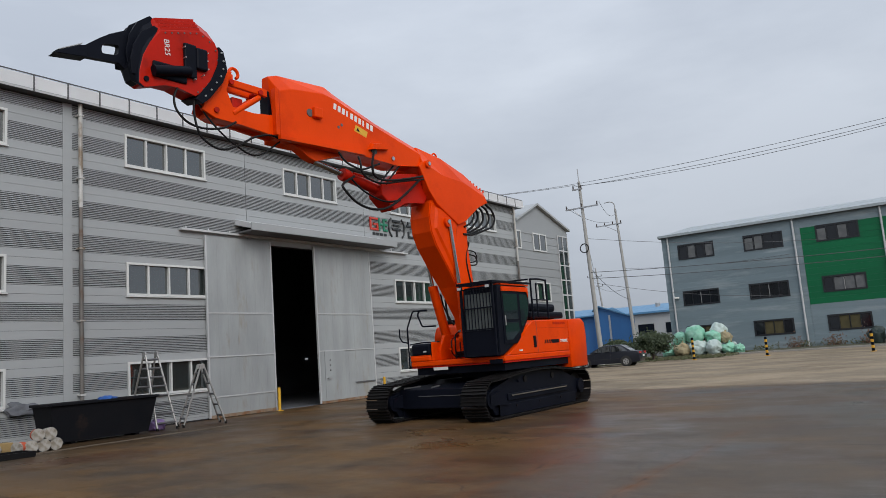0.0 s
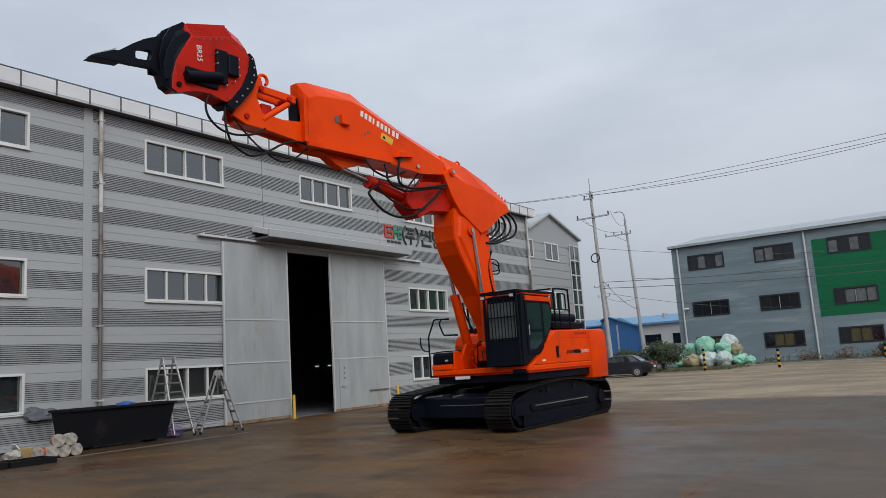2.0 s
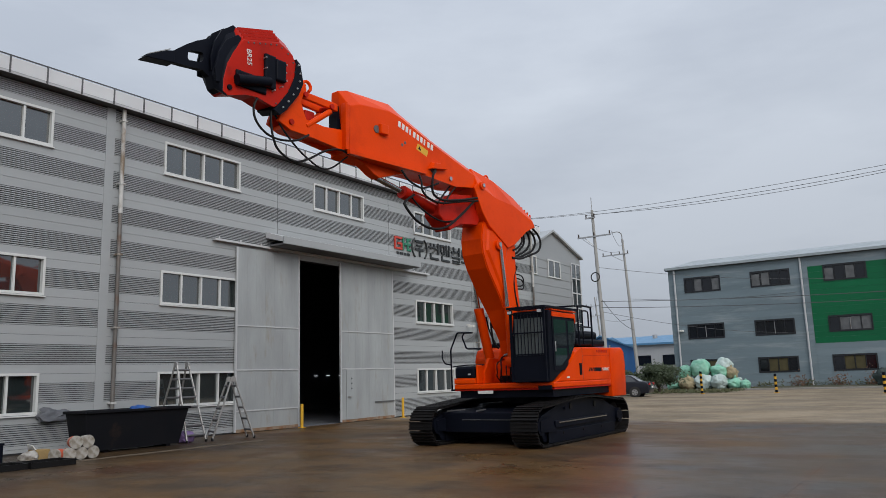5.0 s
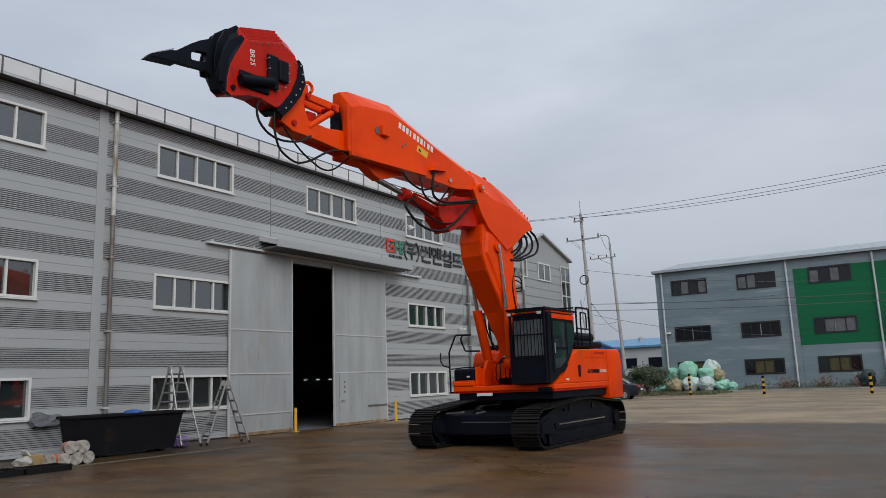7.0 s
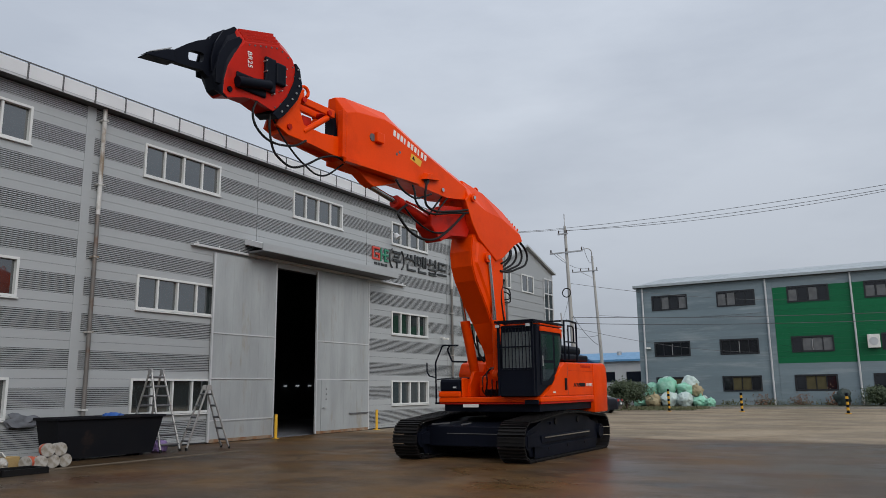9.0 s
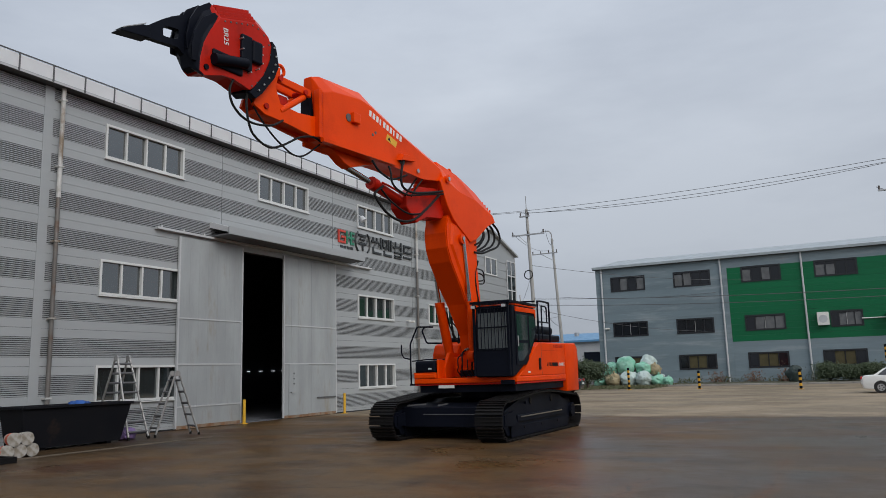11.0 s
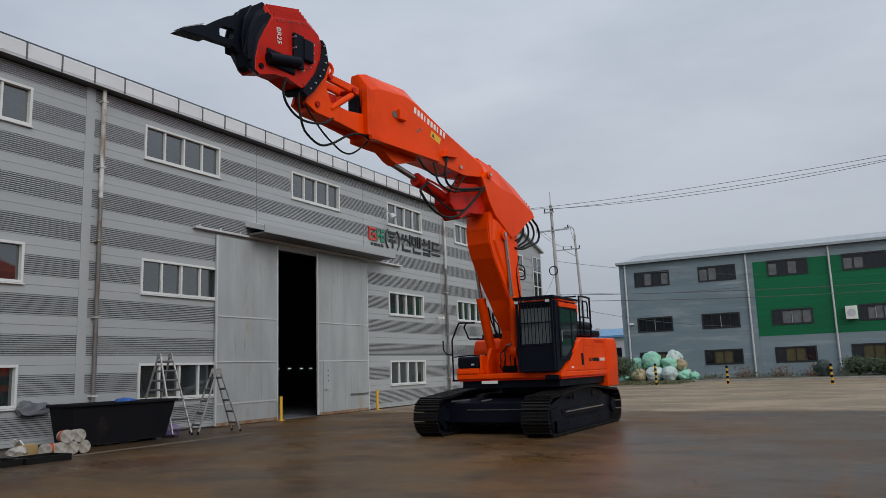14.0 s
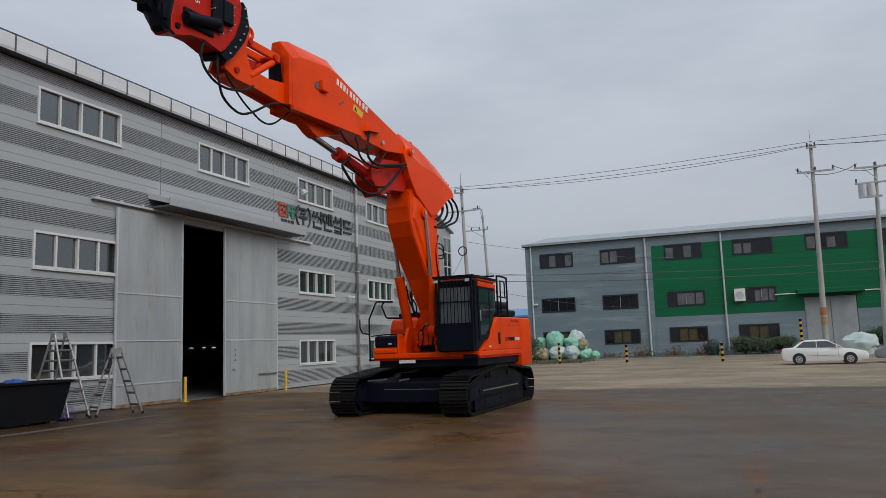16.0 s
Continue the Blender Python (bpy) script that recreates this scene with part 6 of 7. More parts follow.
ridge = [(x, 430 + 30 * math.sin(x / 60), 9 + 5 * noise.noise((x / 70, 0, 0)) + 2 * noise.noise((x / 15, 3, 0))) for x in (-420 + 14 * i for i in range(cols))]
for (x, y, z), (x2, y2, z2) in zip(ridge, ridge[1:]):
    a = [hill.verts.new(p) for p in ((x, y, -0.5), (x2, y2, -0.5), (x2, y2 + 30, max(z2, 3)), (x, y + 30, max(z, 3)))]
    hill.faces.new(a)
# Haze is put into the hills' flat blue-grey colour.
tagged(finish("distant_hills", hill, mat("hazy_hills", (0.16, 0.19, 0.21), (0.13, 0.155, 0.175), rough=1.0, big=0.02)), "low hazy hills far beyond the yard", "hills", kind="structure")

# wall added out of view behind the camera, to darken the lower window reflections
tagged(finish("reflected_wall", B(38, 50, -60, 140, 0, 8.5), mat("brown_sheet_wall", (0.10, 0.06, 0.048), (0.075, 0.046, 0.038), rough=0.8, big=0.2)), "plain brown wall added out of view for window reflections", "wall", kind="structure")

# ---- clutter along the hall wall ----
M["skip_black"] = mat("black_skip_paint", (0.006, 0.007, 0.010), (0.010, 0.010, 0.012), rough=0.6, spec=0.12, big=1.2, grain=0.15, stain=(0.03, 0.02, 0.016), stain_at=0.68)
M["alu"] = mat("worn_aluminium", (0.40, 0.40, 0.39), (0.26, 0.25, 0.24), rough=0.45, metal=0.6, big=4)
M["pail"] = mat("white_pail_plastic", (0.42, 0.405, 0.375), (0.29, 0.27, 0.24), rough=0.5, big=3, stain=(0.20, 0.17, 0.13), stain_at=0.55, stain_scale=6)
M["pail_red"] = mat("red_pail_band", (0.50, 0.09, 0.04), rough=0.5)
M["blue_tarp"] = mat("blue_tarp", (0.02, 0.08, 0.32), (0.03, 0.12, 0.40), rough=0.5, big=4)
M["purple_bag"] = mat("purple_bag", (0.16, 0.10, 0.26), (0.24, 0.17, 0.34), rough=0.6, big=5)
M["carton"] = mat("brown_carton", (0.34, 0.24, 0.10), (0.28, 0.19, 0.08), rough=0.8, big=4)
M["yellow_black"] = mat("yellow_post", (0.66, 0.36, 0.02), (0.52, 0.28, 0.02), rough=0.5, big=4)


def lump(center, size, seed, detail=3, rough=0.18, boxy=0.6):
    """A soft uneven mass: a rounded block pushed about by noise, flat below."""
    bm = bmesh.new()
    bmesh.ops.create_icosphere(bm, subdivisions=detail, radius=1.0)
    for v in bm.verts:
        d = v.co.normalized()
        k = 1.0 / (abs(d.x) ** 4 + abs(d.y) ** 4 + abs(d.z) ** 4) ** 0.25
        r = 1 + (k - 1) * boxy
        r *= 1 + rough * noise.noise(d * 1.6 + Vector((seed * 3.1, seed, 0))) + 0.5 * rough * noise.noise(d * 4.5 + Vector((seed, 7, seed)))
        v.co = Vector((d.x * r * size[0] / 2, d.y * r * size[1] / 2, d.z * r * size[2] / 2))
        v.co.z = max(v.co.z, -size[2] * 0.44) + size[2] * 0.44
        v.co += Vector(center)
    return bm


skip = thing("waste_skip", (-20.45, 12.0, 0), "long black steel waste skip with sloping ends", "skip")
bm = bmesh.new()
outer = [(-20.82, -20.10, 10.60, 13.38, 0.06), (-20.93, -19.97, 10.46, 13.60, 1.06)]
ring = []
for (a, b, c, d, z), t in zip(outer + outer[::-1], (0, 0, 0.03, 0.03)):
    z = z + (0.03 if t and z < 1 else 0.0)
    ring.append([bm.verts.new(p) for p in ((a + t, c + t, z), (b - t, c + t, z), (b - t, d - t, z), (a + t, d - t, z))])
for r, s in zip(ring, ring[1:]):
    for i in range(4):
        bm.faces.new((r[i], r[(i + 1) % 4], s[(i + 1) % 4], s[i]))
bm.faces.new(ring[0][::-1])
bm.faces.new(ring[-1])
part("tub", bm, M["skip_black"], skip)
for a in ((-20.97, -19.93, 10.40, 10.47), (-20.97, -19.93, 13.59, 13.66), (-20.98, -20.92, 10.471, 13.589), (-19.98, -19.91, 10.471, 13.589)):
    part("rim", B(a[0], a[1], a[2], a[3], 1.02, 1.09, bevel=0.012), M["skip_black"], skip)
for y in (11.1, 13.0):
    part("skid", B(-20.75, -20.15, y, y + 0.12, 0.0, 0.059), M["skip_black"], skip)
tagged(finish("blue_tarpaulin", lump((-20.5, 12.4, 0.93), (0.5, 0.45, 0.24), 3, rough=0.4), M["blue_tarp"], True), "crumpled blue tarpaulin in the waste skip", "tarpaulin")
# Grey lump that stands in for a smudge on the wall.
M["grey_lump"] = mat("lump_grey", (0.13, 0.138, 0.155), (0.075, 0.08, 0.092), rough=0.7, big=3, bump=0.4)
tagged(finish("grey_wall_lump", lump((FX + 0.10, 10.72, 0.82), (0.20, 0.80, 0.36), 14, rough=0.6), M["grey_lump"], True), "soft grey lump against the wall", "tarpaulin")
tagged(finish("load_board", B(-20.86, -20.06, 10.65, 13.42, 0.86, 0.94), M["carton"]), "brown boards filling the waste skip", "boards")
tagged(finish("purple_sack", lump((-20.55, 13.95, 0), (0.42, 0.5, 0.34), 8, rough=0.3), M["purple_bag"], True), "crumpled purple plastic sack on the ground", "sack")


def pail(at, turn_z, label, red):
    """A lying pail with lid, rim and bail, its axis along its own x."""
    p = thing("paint_pail", (0, 0, 0), label, "pail", group="stacked pails")
    part("body", R((-0.36, 0, 0), (0, 0, 0), 0.145, 22, 0.165), M["pail"], p, smooth=True)
    part("lid", R((0.001, 0, 0), (0.02, 0, 0), 0.175, 22), M["pail"], p, smooth=True)
    part("lid_disc", R((0.021, 0, 0), (0.026, 0, 0), 0.145, 22), M["pail"], p)
    part("band", R((-0.24, 0, 0), (-0.08, 0, 0), 0.158, 22, 0.164), M["pail_red"] if red else M["pail"], p, "red printed band" if red else "", smooth=True)
    part("bail", T([(-0.03, 0.17 * math.cos(a), 0.17 * math.sin(a)) for a in (math.pi * i / 8 for i in range(9))], 0.005, 6, 2), M["steel"], p)
    p.matrix_basis = pose(*at, 0, 0, turn_z) @ Matrix.Scale(0.86, 4)
    return p


for i in range(3):
    pail((-18.95, 9.46 + 0.30 * i, 0.152), -18 + 6 * i, "lying white pail with a dirty lid", i == 0)
for i in range(2):
    pail((-18.93, 9.61 + 0.30 * i, 0.152 + 0.262), -14 + 4 * i, "white pail with a dirty lid on the stack", i == 0)
pail((-19.05, 9.16, 0.152), -70, "lying white pail with a rusty tint", True)
box_ = thing("carton_box", (-19.75, 9.25, 0), "torn brown carton box with an open flap", "box")
part("carton", B(-19.95, -19.6, 9.02, 9.36, 0.0, 0.27, bevel=0.008), M["carton"], box_)
part("flap", L([(-19.94, [(9.02, 0.272), (8.98, 0.40), (9.0, 0.40), (9.05, 0.272)]), (-19.61, [(9.02, 0.272), (8.93, 0.38), (8.95, 0.39), (9.05, 0.272)])]), M["white_paint"], box_)
tagged(finish("white_sack", lump((-19.55, 8.85, 0), (0.40, 0.36, 0.27), 5, rough=0.35), M["pail"], True), "crumpled white sack on the ground", "sack")
crate = thing("black_crate", (-19.8, 7.75, 0), "black plastic crate on the ground", "crate")
for a in ((-20.15, -19.45, 7.3, 7.33), (-20.15, -19.45, 8.17, 8.2), (-20.15, -20.12, 7.331, 8.169), (-19.48, -19.45, 7.331, 8.169)):
    part("side", B(a[0], a[1], a[2], a[3], 0.02, 0.46), M["black"], crate)
part("bottom", B(-20.14, -19.46, 7.31, 8.19, 0.0, 0.019), M["black"], crate)
part("lid", B(-20.17, -19.43, 7.28, 8.22, 0.461, 0.50, bevel=0.01), M["black"], crate)
for i, (x, y) in enumerate(((-18.4, 7.55), (-18.32, 8.57))):
    tray = thing("black_tray", (x, y, 0), "flat black rubber tray on the ground", "tray", group="black trays")
    part("tray_floor", B(x - 0.35, x + 0.35, y - 0.5, y + 0.5, 0.0, 0.03), M["rubber"], tray)
    for a in ((x - 0.35, x + 0.35, y - 0.5, y - 0.46), (x - 0.35, x + 0.35, y + 0.46, y + 0.5), (x - 0.35, x - 0.31, y - 0.459, y + 0.459), (x + 0.31, x + 0.35, y - 0.459, y + 0.459)):
        part("tray_edge", B(a[0], a[1], a[2], a[3], 0.031, 0.13), M["rubber"], tray)


def ladder(foot_a, foot_b, height, label, w_top=0.40, w_bot=0.66, rungs=6):
    """A folding ladder: two runged sections that lean on a pair of hinges."""
    fa, fb = Vector((*foot_a, 0.02)), Vector((*foot_b, 0.02))
    top = (fa + fb) / 2 + Vector((0, 0, height))
    side = Vector((0, 0, 1)).cross(fb - fa).normalized()
    ld = thing("step_ladder", ((fa + fb) / 2).to_tuple(), label, "ladder", group="folding ladders")
    for f, lean in ((fa, -0.05), (fb, 0.05)):
        t = top + (fb - fa).normalized() * lean
        for s in (-1, 1):
            st = part("stile", T([f + side * s * w_bot / 2, t + side * s * w_top / 2], 0.030, 8, 2), M["alu"], ld)
            part("foot", R(f + side * s * w_bot / 2 - Vector((0, 0, 0.02)), f + side * s * w_bot / 2 + Vector((0, 0, 0.06)), 0.036, 8), M["rubber"], st)
        for i in range(rungs):
            k = (i + 0.7) / (rungs + 0.3)
            c, w = f.lerp(t, k), w_bot + (w_top - w_bot) * k
            part("rung", R(c - side * w / 2, c + side * w / 2, 0.032, 8), M["dark_metal"], ld)
    for s in (-1, 1):
        c = top + side * s * w_top / 2
        part("hinge", R(c - side * 0.03, c + side * 0.03, 0.085, 16), M["alu"], ld, smooth=True)
    return ld


ladder((-20.48, 14.76), (-19.98, 15.95), 1.80, "worn aluminium folding ladder standing before the gate", rungs=5)
ladder((-21.90, 14.18), (-20.22, 14.10), 2.28, "tall aluminium folding ladder beside the waste skip", rungs=8)

# ---- cars ----
M["car_glass"] = glass_mat("car_glass", (0.02, 0.023, 0.025))
M["tyre"] = mat("tyre_rubber", (0.02, 0.02, 0.02), rough=0.8)
M["rim_alloy"] = mat("alloy_rim", (0.55, 0.55, 0.56), rough=0.3, metal=0.8)


def sedan(paint, label, m, hw=0.89):
    """A four-door saloon, its nose along its own +y."""
    c = thing("sedan_car", (0, 0, 0), label, "car", group="parked cars")
    lo = [(-2.30, 0.26), (-2.38, 0.50), (-2.36, 0.84), (-2.22, 0.97), (-1.70, 1.01), (-0.3, 0.97), (1.0, 0.95), (1.65, 0.86), (2.22, 0.72), (2.36, 0.56), (2.36, 0.36), (2.25, 0.24), (1.75, 0.22), (-1.7, 0.22)]
    inn = [(y * 0.985, z) for y, z in lo]
    nar = [(y * 0.96, 0.25 + (z - 0.25) * 0.97) for y, z in lo]
    part("body", L([(-hw, nar), (-hw + 0.05, inn), (-0.4, lo), (0.4, lo), (hw - 0.05, inn), (hw, nar)], 0.015), paint, c, smooth=True)
    bm = bmesh.new()
    base = [bm.verts.new(p) for p in ((-0.80, -1.78, 0.97), (0.80, -1.78, 0.97), (0.80, 1.12, 0.94), (-0.80, 1.12, 0.94))]
    mid = [bm.verts.new(p) for p in ((-0.64, -1.14, 1.385), (0.64, -1.14, 1.385), (0.64, 0.30, 1.395), (-0.64, 0.30, 1.395))]
    top = [bm.verts.new(p) for p in ((-0.54, -0.92, 1.445), (0.54, -0.92, 1.445), (0.54, 0.10, 1.46), (-0.54, 0.10, 1.46))]
    for a, b in ((base, mid), (mid, top)):
        for i in range(4):
            bm.faces.new((a[i], a[(i + 1) % 4], b[(i + 1) % 4], b[i]))
    bm.faces.new(top)
    bm.faces.new(base[::-1])
    bmesh.ops.bevel(bm, geom=list(bm.edges), offset=0.03, segments=2, affect="EDGES")
    cabin = part("cabin", bm, paint, c, smooth=True)

    def pane(name, pts, off):
        b = bmesh.new()
        o = Vector(off)
        v1 = [b.verts.new(Vector(p) + o) for p in pts]
        v2 = [b.verts.new(Vector(p) + o * 0.2) for p in pts]
        b.faces.new(v1)
        b.faces.new(v2[::-1])
        for i in range(len(pts)):
            b.faces.new((v1[i], v2[i], v2[(i + 1) % len(pts)], v1[(i + 1) % len(pts)]))
        part(name, b, M["car_glass"], cabin)

    pane("windscreen", ((-0.70, 1.03, 0.985), (0.70, 1.03, 0.985), (0.60, 0.40, 1.335), (-0.60, 0.40, 1.335)), (0, 0.012, 0.02))
    pane("rear_window", ((-0.68, -1.68, 1.02), (0.68, -1.68, 1.02), (0.58, -1.16, 1.325), (-0.58, -1.16, 1.325)), (0, -0.012, 0.02))
    for s in (-1, 1):
        pane("side_window", ((s * 0.788, -1.50, 1.01), (s * 0.788, -0.40, 1.0), (s * 0.654, -0.40, 1.365), (s * 0.654, -1.06, 1.36)), (s * 0.015, 0, 0.005))
        pane("side_window", ((s * 0.788, -0.35, 1.0), (s * 0.788, 0.93, 0.985), (s * 0.654, 0.24, 1.37), (s * 0.654, -0.35, 1.365)), (s * 0.015, 0, 0.005))
        part("mirror", B(s * 0.98 - 0.09, s * 0.98 + 0.09, 0.62, 0.74, 0.96, 1.08, bevel=0.02), paint, c)
        part("headlight", B(s * 0.64 - 0.2, s * 0.64 + 0.2, 2.20, 2.33, 0.60, 0.71, bevel=0.02), M["trim"], c)
        part("tail_light", B(s * 0.68 - 0.19, s * 0.68 + 0.19, -2.385, -2.30, 0.78, 0.92, bevel=0.015), M["red_lens"], c)
        for y in (-1.38, 1.36):
            part("wheel_arch", R((s * (hw - 0.12), y, 0.33), (s * (hw + 0.004), y, 0.33), 0.37, 24), M["tyre"], c)
            w = part("wheel", R((s * (hw - 0.2), y, 0.315), (s * (hw + 0.012), y, 0.315), 0.315, 24), M["tyre"], c, smooth=True)
            part("rim", R((s * (hw + 0.0125), y, 0.315), (s * (hw + 0.02), y, 0.315), 0.20, 20), M["rim_alloy"], w)
            for k in range(5):
                a = 2 * math.pi * k / 5
                part("rim_gap", R((s * (hw + 0.0201), y + 0.12 * math.cos(a), 0.315 + 0.12 * math.sin(a)), (s * (hw + 0.022), y + 0.12 * math.cos(a), 0.315 + 0.12 * math.sin(a)), 0.042, 8), M["tyre"], w)
        part("sill_line", B(s * (hw + 0.001), s * (hw + 0.006), -0.95, 0.92, 0.52, 0.535), M["tyre"], c) if s > 0 else part("sill_line", B(-hw - 0.006, -hw - 0.001, -0.95, 0.92, 0.52, 0.535), M["tyre"], c)
        for y in (-0.38, 0.75):
            part("door_gap", B(min(s * (hw + 0.001), s * (hw + 0.005)), max(s * (hw + 0.001), s * (hw + 0.005)), y, y + 0.012, 0.36, 0.93), M["tyre"], c)
    part("plate", B(-0.26, 0.26, -2.40, -2.386, 0.58, 0.70), M["white_paint"], c)
    c.matrix_basis = m
    return c


M["car_dark"] = mat("dark_car_paint", (0.018, 0.020, 0.028), (0.015, 0.017, 0.024), rough=0.22, grain=0.03, spec=0.25)
M["car_white"] = mat("white_car_paint", (0.72, 0.72, 0.70), (0.68, 0.68, 0.66), rough=0.28, grain=0.03)
M["car_grey"] = mat("grey_car_paint", (0.20, 0.21, 0.22), (0.17, 0.18, 0.19), rough=0.3, grain=0.03)
sedan(M["car_dark"], "dark blue-black parked saloon car", pose(-20.75, 49.2, 0, 0, 0, 98))
sedan(M["car_white"], "white parked saloon car on the yard", pose(0.30, 43.2, 0, 0, 0, -92) @ Matrix.Scale(0.87, 4))
sedan(M["car_grey"], "grey parked saloon car at the yard edge", pose(5.1, 43.6, 0, 0, 0, 80))

# ---- striped posts ----


def bollard(x, y, h, r=0.085):
    b = thing("striped_bollard", (x, y, 0), "yellow and black striped bollard post", "bollard", group="striped bollards")
    n_ = max(int(h / 0.16), 4)
    for i in range(n_):
        part("band", R((x, y, 0.04 + (h - 0.04) * i / n_), (x, y, 0.04 + (h - 0.04) * (i + 1) / n_ - 0.001), r, 14), M["yellow_black"] if i % 2 else M["black"], b)
    part("base", R((x, y, 0), (x, y, 0.039), r * 2, 14), M["yellow_black"], b)
    return b


for x, y, h in ((-16.24, 53.5, 1.55), (-11.35, 53.2, 1.25), (-4.9, 49.9, 1.2), (-0.15, 51.6, 2.55)):
    bollard(x, y, h)

# ---- bulk bags ----
M["bag_green"] = mat("translucent_green_wrap", (0.13, 0.42, 0.27), (0.30, 0.52, 0.42), rough=0.45, big=2.5, fine=14, grain=0.10, bump=0.5, rand=0.12)
M["bag_white"] = mat("dusty_white_bag", (0.50, 0.60, 0.58), (0.36, 0.44, 0.41), rough=0.5, big=2.0, fine=14, grain=0.10, bump=0.5, rand=0.10)
M["bag_tan"] = mat("tan_bulk_bag", (0.36, 0.29, 0.17), (0.26, 0.23, 0.14), rough=0.8, big=2.0, fine=14, grain=0.12, bump=0.5, rand=0.12)
rng = random.Random(11)
M["dark_cover"] = mat("dark_green_cover", (0.012, 0.026, 0.024), (0.018, 0.032, 0.028), rough=0.6, big=2, grain=0.2)
spots = [(-20.9, 62.5, 0.08, 1.25), (-19.75, 62.2, 0.08, 1.35), (-18.5, 62.4, 0.08, 1.4), (-17.2, 62.2, 0.08, 1.3), (-16.1, 62.45, 0.08, 1.15), (-15.3, 62.3, 0.08, 0.85),
         (-20.3, 63.7, 0.08, 1.4), (-18.9, 63.8, 0.08, 1.4), (-17.5, 63.8, 0.08, 1.4), (-16.3, 63.6, 0.08, 1.2),
         (-20.0, 62.9, 1.0, 1.2), (-18.75, 62.8, 1.12, 1.5), (-17.3, 62.9, 1.02, 1.35), (-16.5, 63.1, 0.95, 1.1), (-18.9, 63.4, 1.55, 1.1), (-17.0, 63.3, 1.40, 1.25)]
for i, (x, y, z, w_) in enumerate(spots):
    m_ = M[("bag_green", "bag_green", "bag_white", "bag_tan")[(i * 7 + i // 3) % 4]]
    bag = thing("bulk_bag", (x, y, z), "full bulk bag under crumpled translucent wrap", "bulk bag", group="bulk bags")
    part("sack", lump((x, y, z), (w_, w_ * 0.95, w_ * (0.78 + 0.06 * (i % 4))), i + 1, 4, rough=0.24, boxy=0.35), m_, bag, smooth=True)
    part("tied_neck", R((x + 0.05, y, z + w_ * 0.66), (x + 0.12, y - 0.06, z + w_ * 0.92), 0.14, 10, 0.05), m_, bag, smooth=True)
tagged(finish("covered_pallet", lump((4.1, 60.0, 0), (2.2, 1.3, 1.45), 21, rough=0.4), M["bag_white"], True), "pale crumpled tarpaulin over a heap", "tarpaulin")
tagged(finish("covered_scooter", lump((-6.15, 67.0, 0.08), (1.0, 0.7, 1.25), 31, rough=0.5), M["dark_cover"], True), "black covered scooter by the far factory", "scooter")

# ---- plants ----
M["leaf"] = mat("dark_conifer_leaf", (0.030, 0.048, 0.022), (0.050, 0.070, 0.030), rough=0.7, big=3, grain=0.3)
M["weed"] = mat("dry_green_weed", (0.045, 0.068, 0.024), (0.09, 0.08, 0.04), rough=0.8, big=2, grain=0.3)
M["bark"] = mat("brown_bark", (0.10, 0.075, 0.055), (0.07, 0.05, 0.04), rough=0.9, big=4, bump=0.4)


def leafy(name, verts_of, count, size, rng, material, parent):
    """Many small bent leaves in one mesh."""
    vs, fs = [], []
    for _ in range(count):
        p = Vector(verts_of(rng))
        d = Vector((rng.gauss(0, 1), rng.gauss(0, 1), rng.gauss(0.4, 0.8))).normalized()
        s = d.orthogonal().normalized() * size * rng.uniform(0.25, 0.5)
        t = d * size * rng.uniform(0.8, 1.6)
        k = len(vs)
        vs += [p - s * 0.4, p + s * 0.4, p + t * 0.6 + s, p + t, p + t * 0.6 - s]
        fs.append((k, k + 1, k + 2, k + 3, k + 4))
    me = bpy.data.meshes.new(name)
    me.from_pydata(vs, [], fs)
    me.materials.append(material)
    ob = new(name, me)
    ob.parent = parent
    ob.matrix_parent_inverse = world_of(parent).inverted()
    return ob


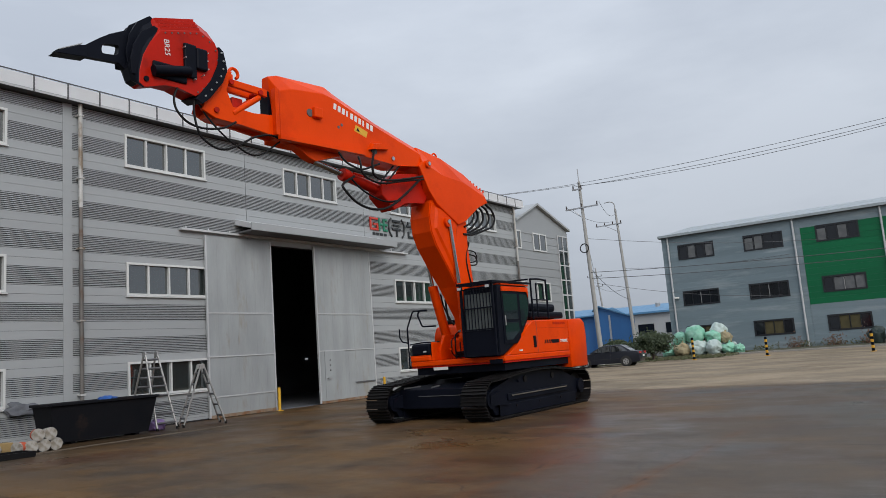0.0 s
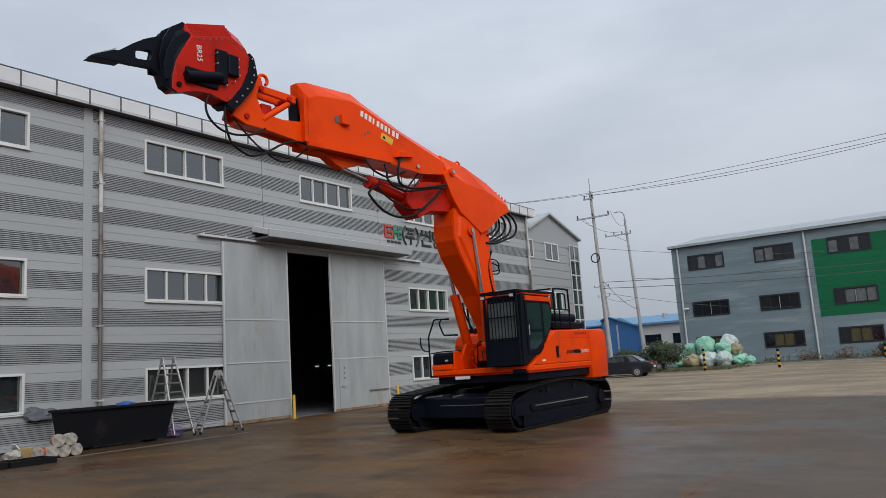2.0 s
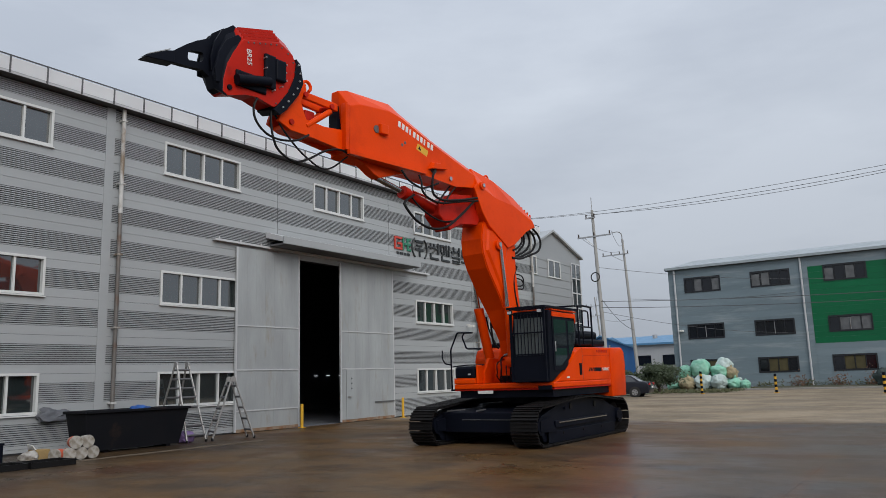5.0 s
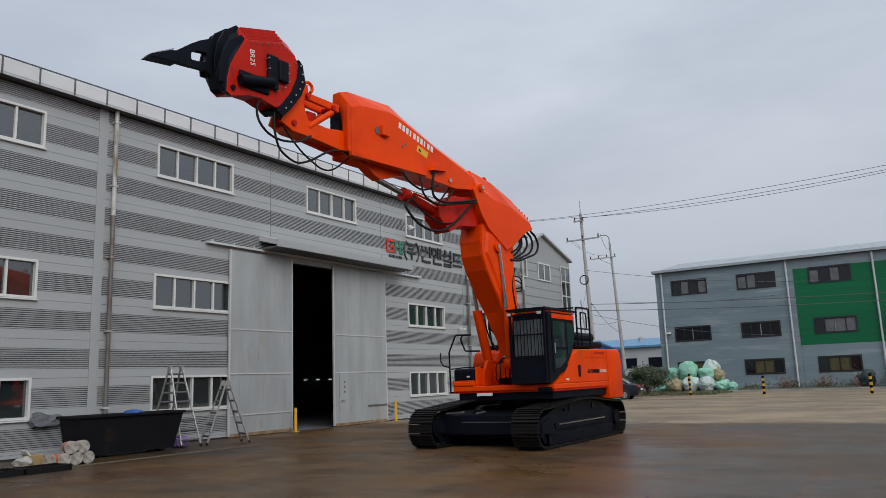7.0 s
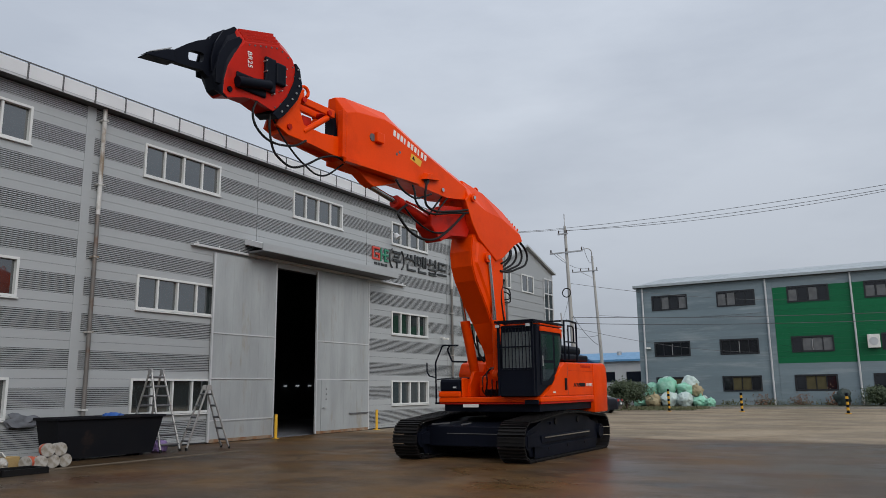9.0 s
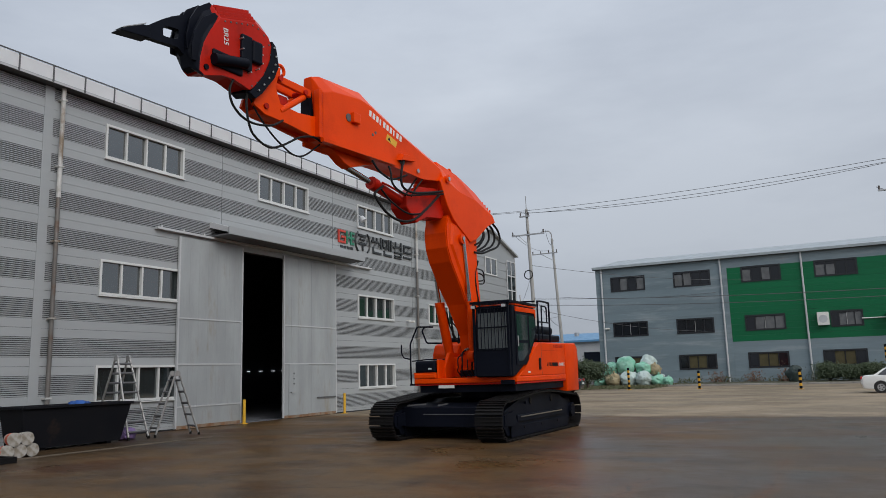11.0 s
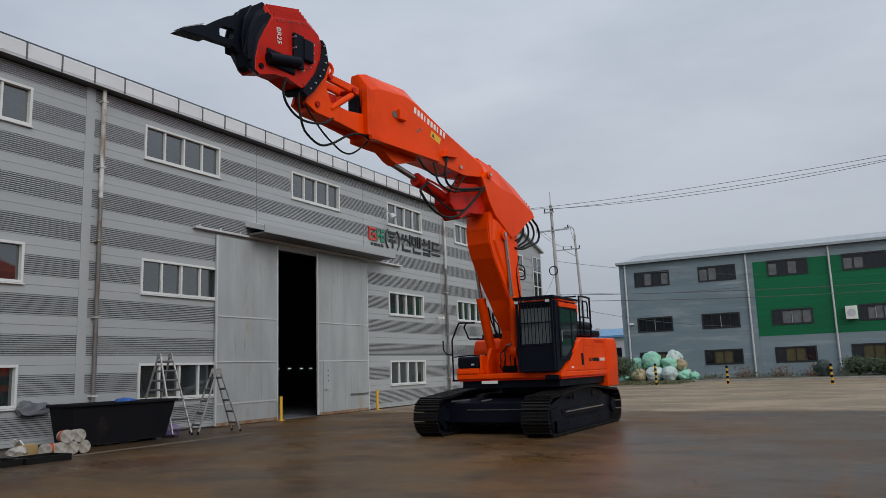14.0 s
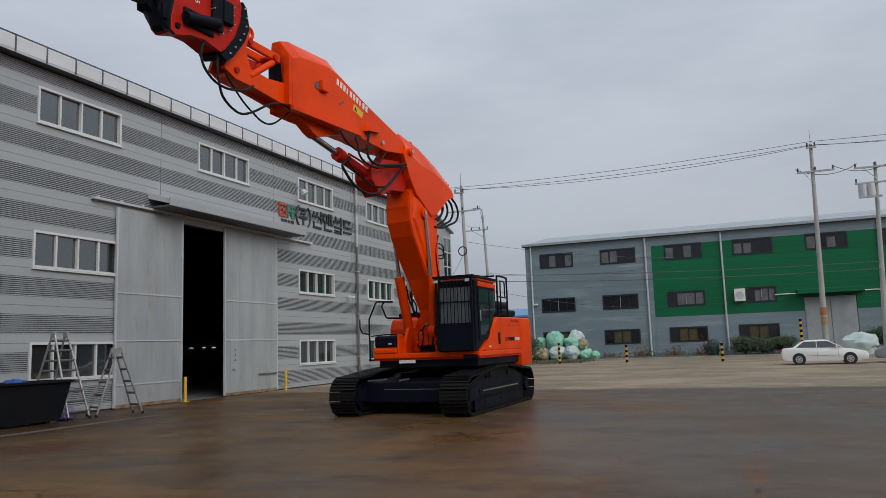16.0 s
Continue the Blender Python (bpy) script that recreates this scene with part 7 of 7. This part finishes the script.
def bush(x, y, h, w, seed):
    r = random.Random(seed)
    b = thing("garden_shrub", (x, y, 0), "dark green spreading pine shrub with a forked trunk", "shrub", group="shrubs")
    pads = []
    for i in range(9):
        a = 2 * math.pi * i / 9 + r.uniform(-0.3, 0.3)
        q = (x + w * 0.36 * math.cos(a) * r.uniform(0.4, 1.1), y + w * 0.3 * math.sin(a), h * r.uniform(0.45, 0.92))
        pads.append((q, r.uniform(0.28, 0.5)))
        part("limb", T([(x, y, 0.2), (x + (q[0] - x) * 0.4, y + (q[1] - y) * 0.4, q[2] * 0.62), q], 0.035, 6, 3), M["bark"], b)
    part("trunk", R((x, y, 0), (x + 0.1, y, h * 0.45), 0.10, 10, 0.06), M["bark"], b)

    def spot(g):
        q, s = g.choice(pads)
        return (q[0] + g.gauss(0, s), q[1] + g.gauss(0, s), q[2] + g.gauss(0, s * 0.38))

    leafy("crown", spot, 5200, 0.13, r, M["leaf"], b)


bush(-20.4, 57.0, 2.0, 2.5, 5)
bush(-23.2, 58.5, 1.7, 2.2, 6)
bush(6.2, 62.0, 1.9, 2.2, 7)
for i, (x, h) in enumerate(((-3.6, 1.25), (-2.2, 1.05), (-0.8, 1.3))):
    bush(x, 67.4, h, 1.5, 21 + i)
wd = leafy("wall_weeds", lambda g: (g.uniform(-16, 8) if g.random() < 0.6 else g.choice((-15.2, -11.8, -9.6, -7.2, -4.4)) + g.gauss(0, 0.5), g.uniform(69.2, 69.9), 0.08 + abs(g.gauss(0, 0.2))), 600, 0.13, random.Random(9), M["weed"], far)
wd.parent = None
wd.matrix_parent_inverse = Matrix.Identity(4)
M["dry_stalk"] = mat("dry_red_stalks", (0.16, 0.085, 0.055), (0.09, 0.06, 0.04), rough=0.9, big=2, grain=0.3)
dead = leafy("dry_stalks", lambda g: (g.choice((-12.3, -9.4, -6.9, -6.4)) + g.gauss(0, 0.35), g.uniform(68.6, 69.7), 0.08 + abs(g.gauss(0, 0.45))), 520, 0.14, random.Random(12), M["dry_stalk"], far)
dead.parent = None
dead.matrix_parent_inverse = Matrix.Identity(4)
tagged(dead, "dead reddish stalks against the far wall", "weeds", kind="stuff")
tagged(wd, "dry weeds growing at the foot of the wall", "weeds", kind="stuff")
gr_ = leafy("verge_grass", lambda g: (g.uniform(-30, -15), g.uniform(55, 62) if g.random() < 0.7 else g.uniform(61.5, 66), 0.05), 5000, 0.14, random.Random(10), M["weed"], far)
gr_.parent = None
gr_.matrix_parent_inverse = Matrix.Identity(4)
tagged(gr_, "rough grass tufts on the verge", "grass", kind="stuff")
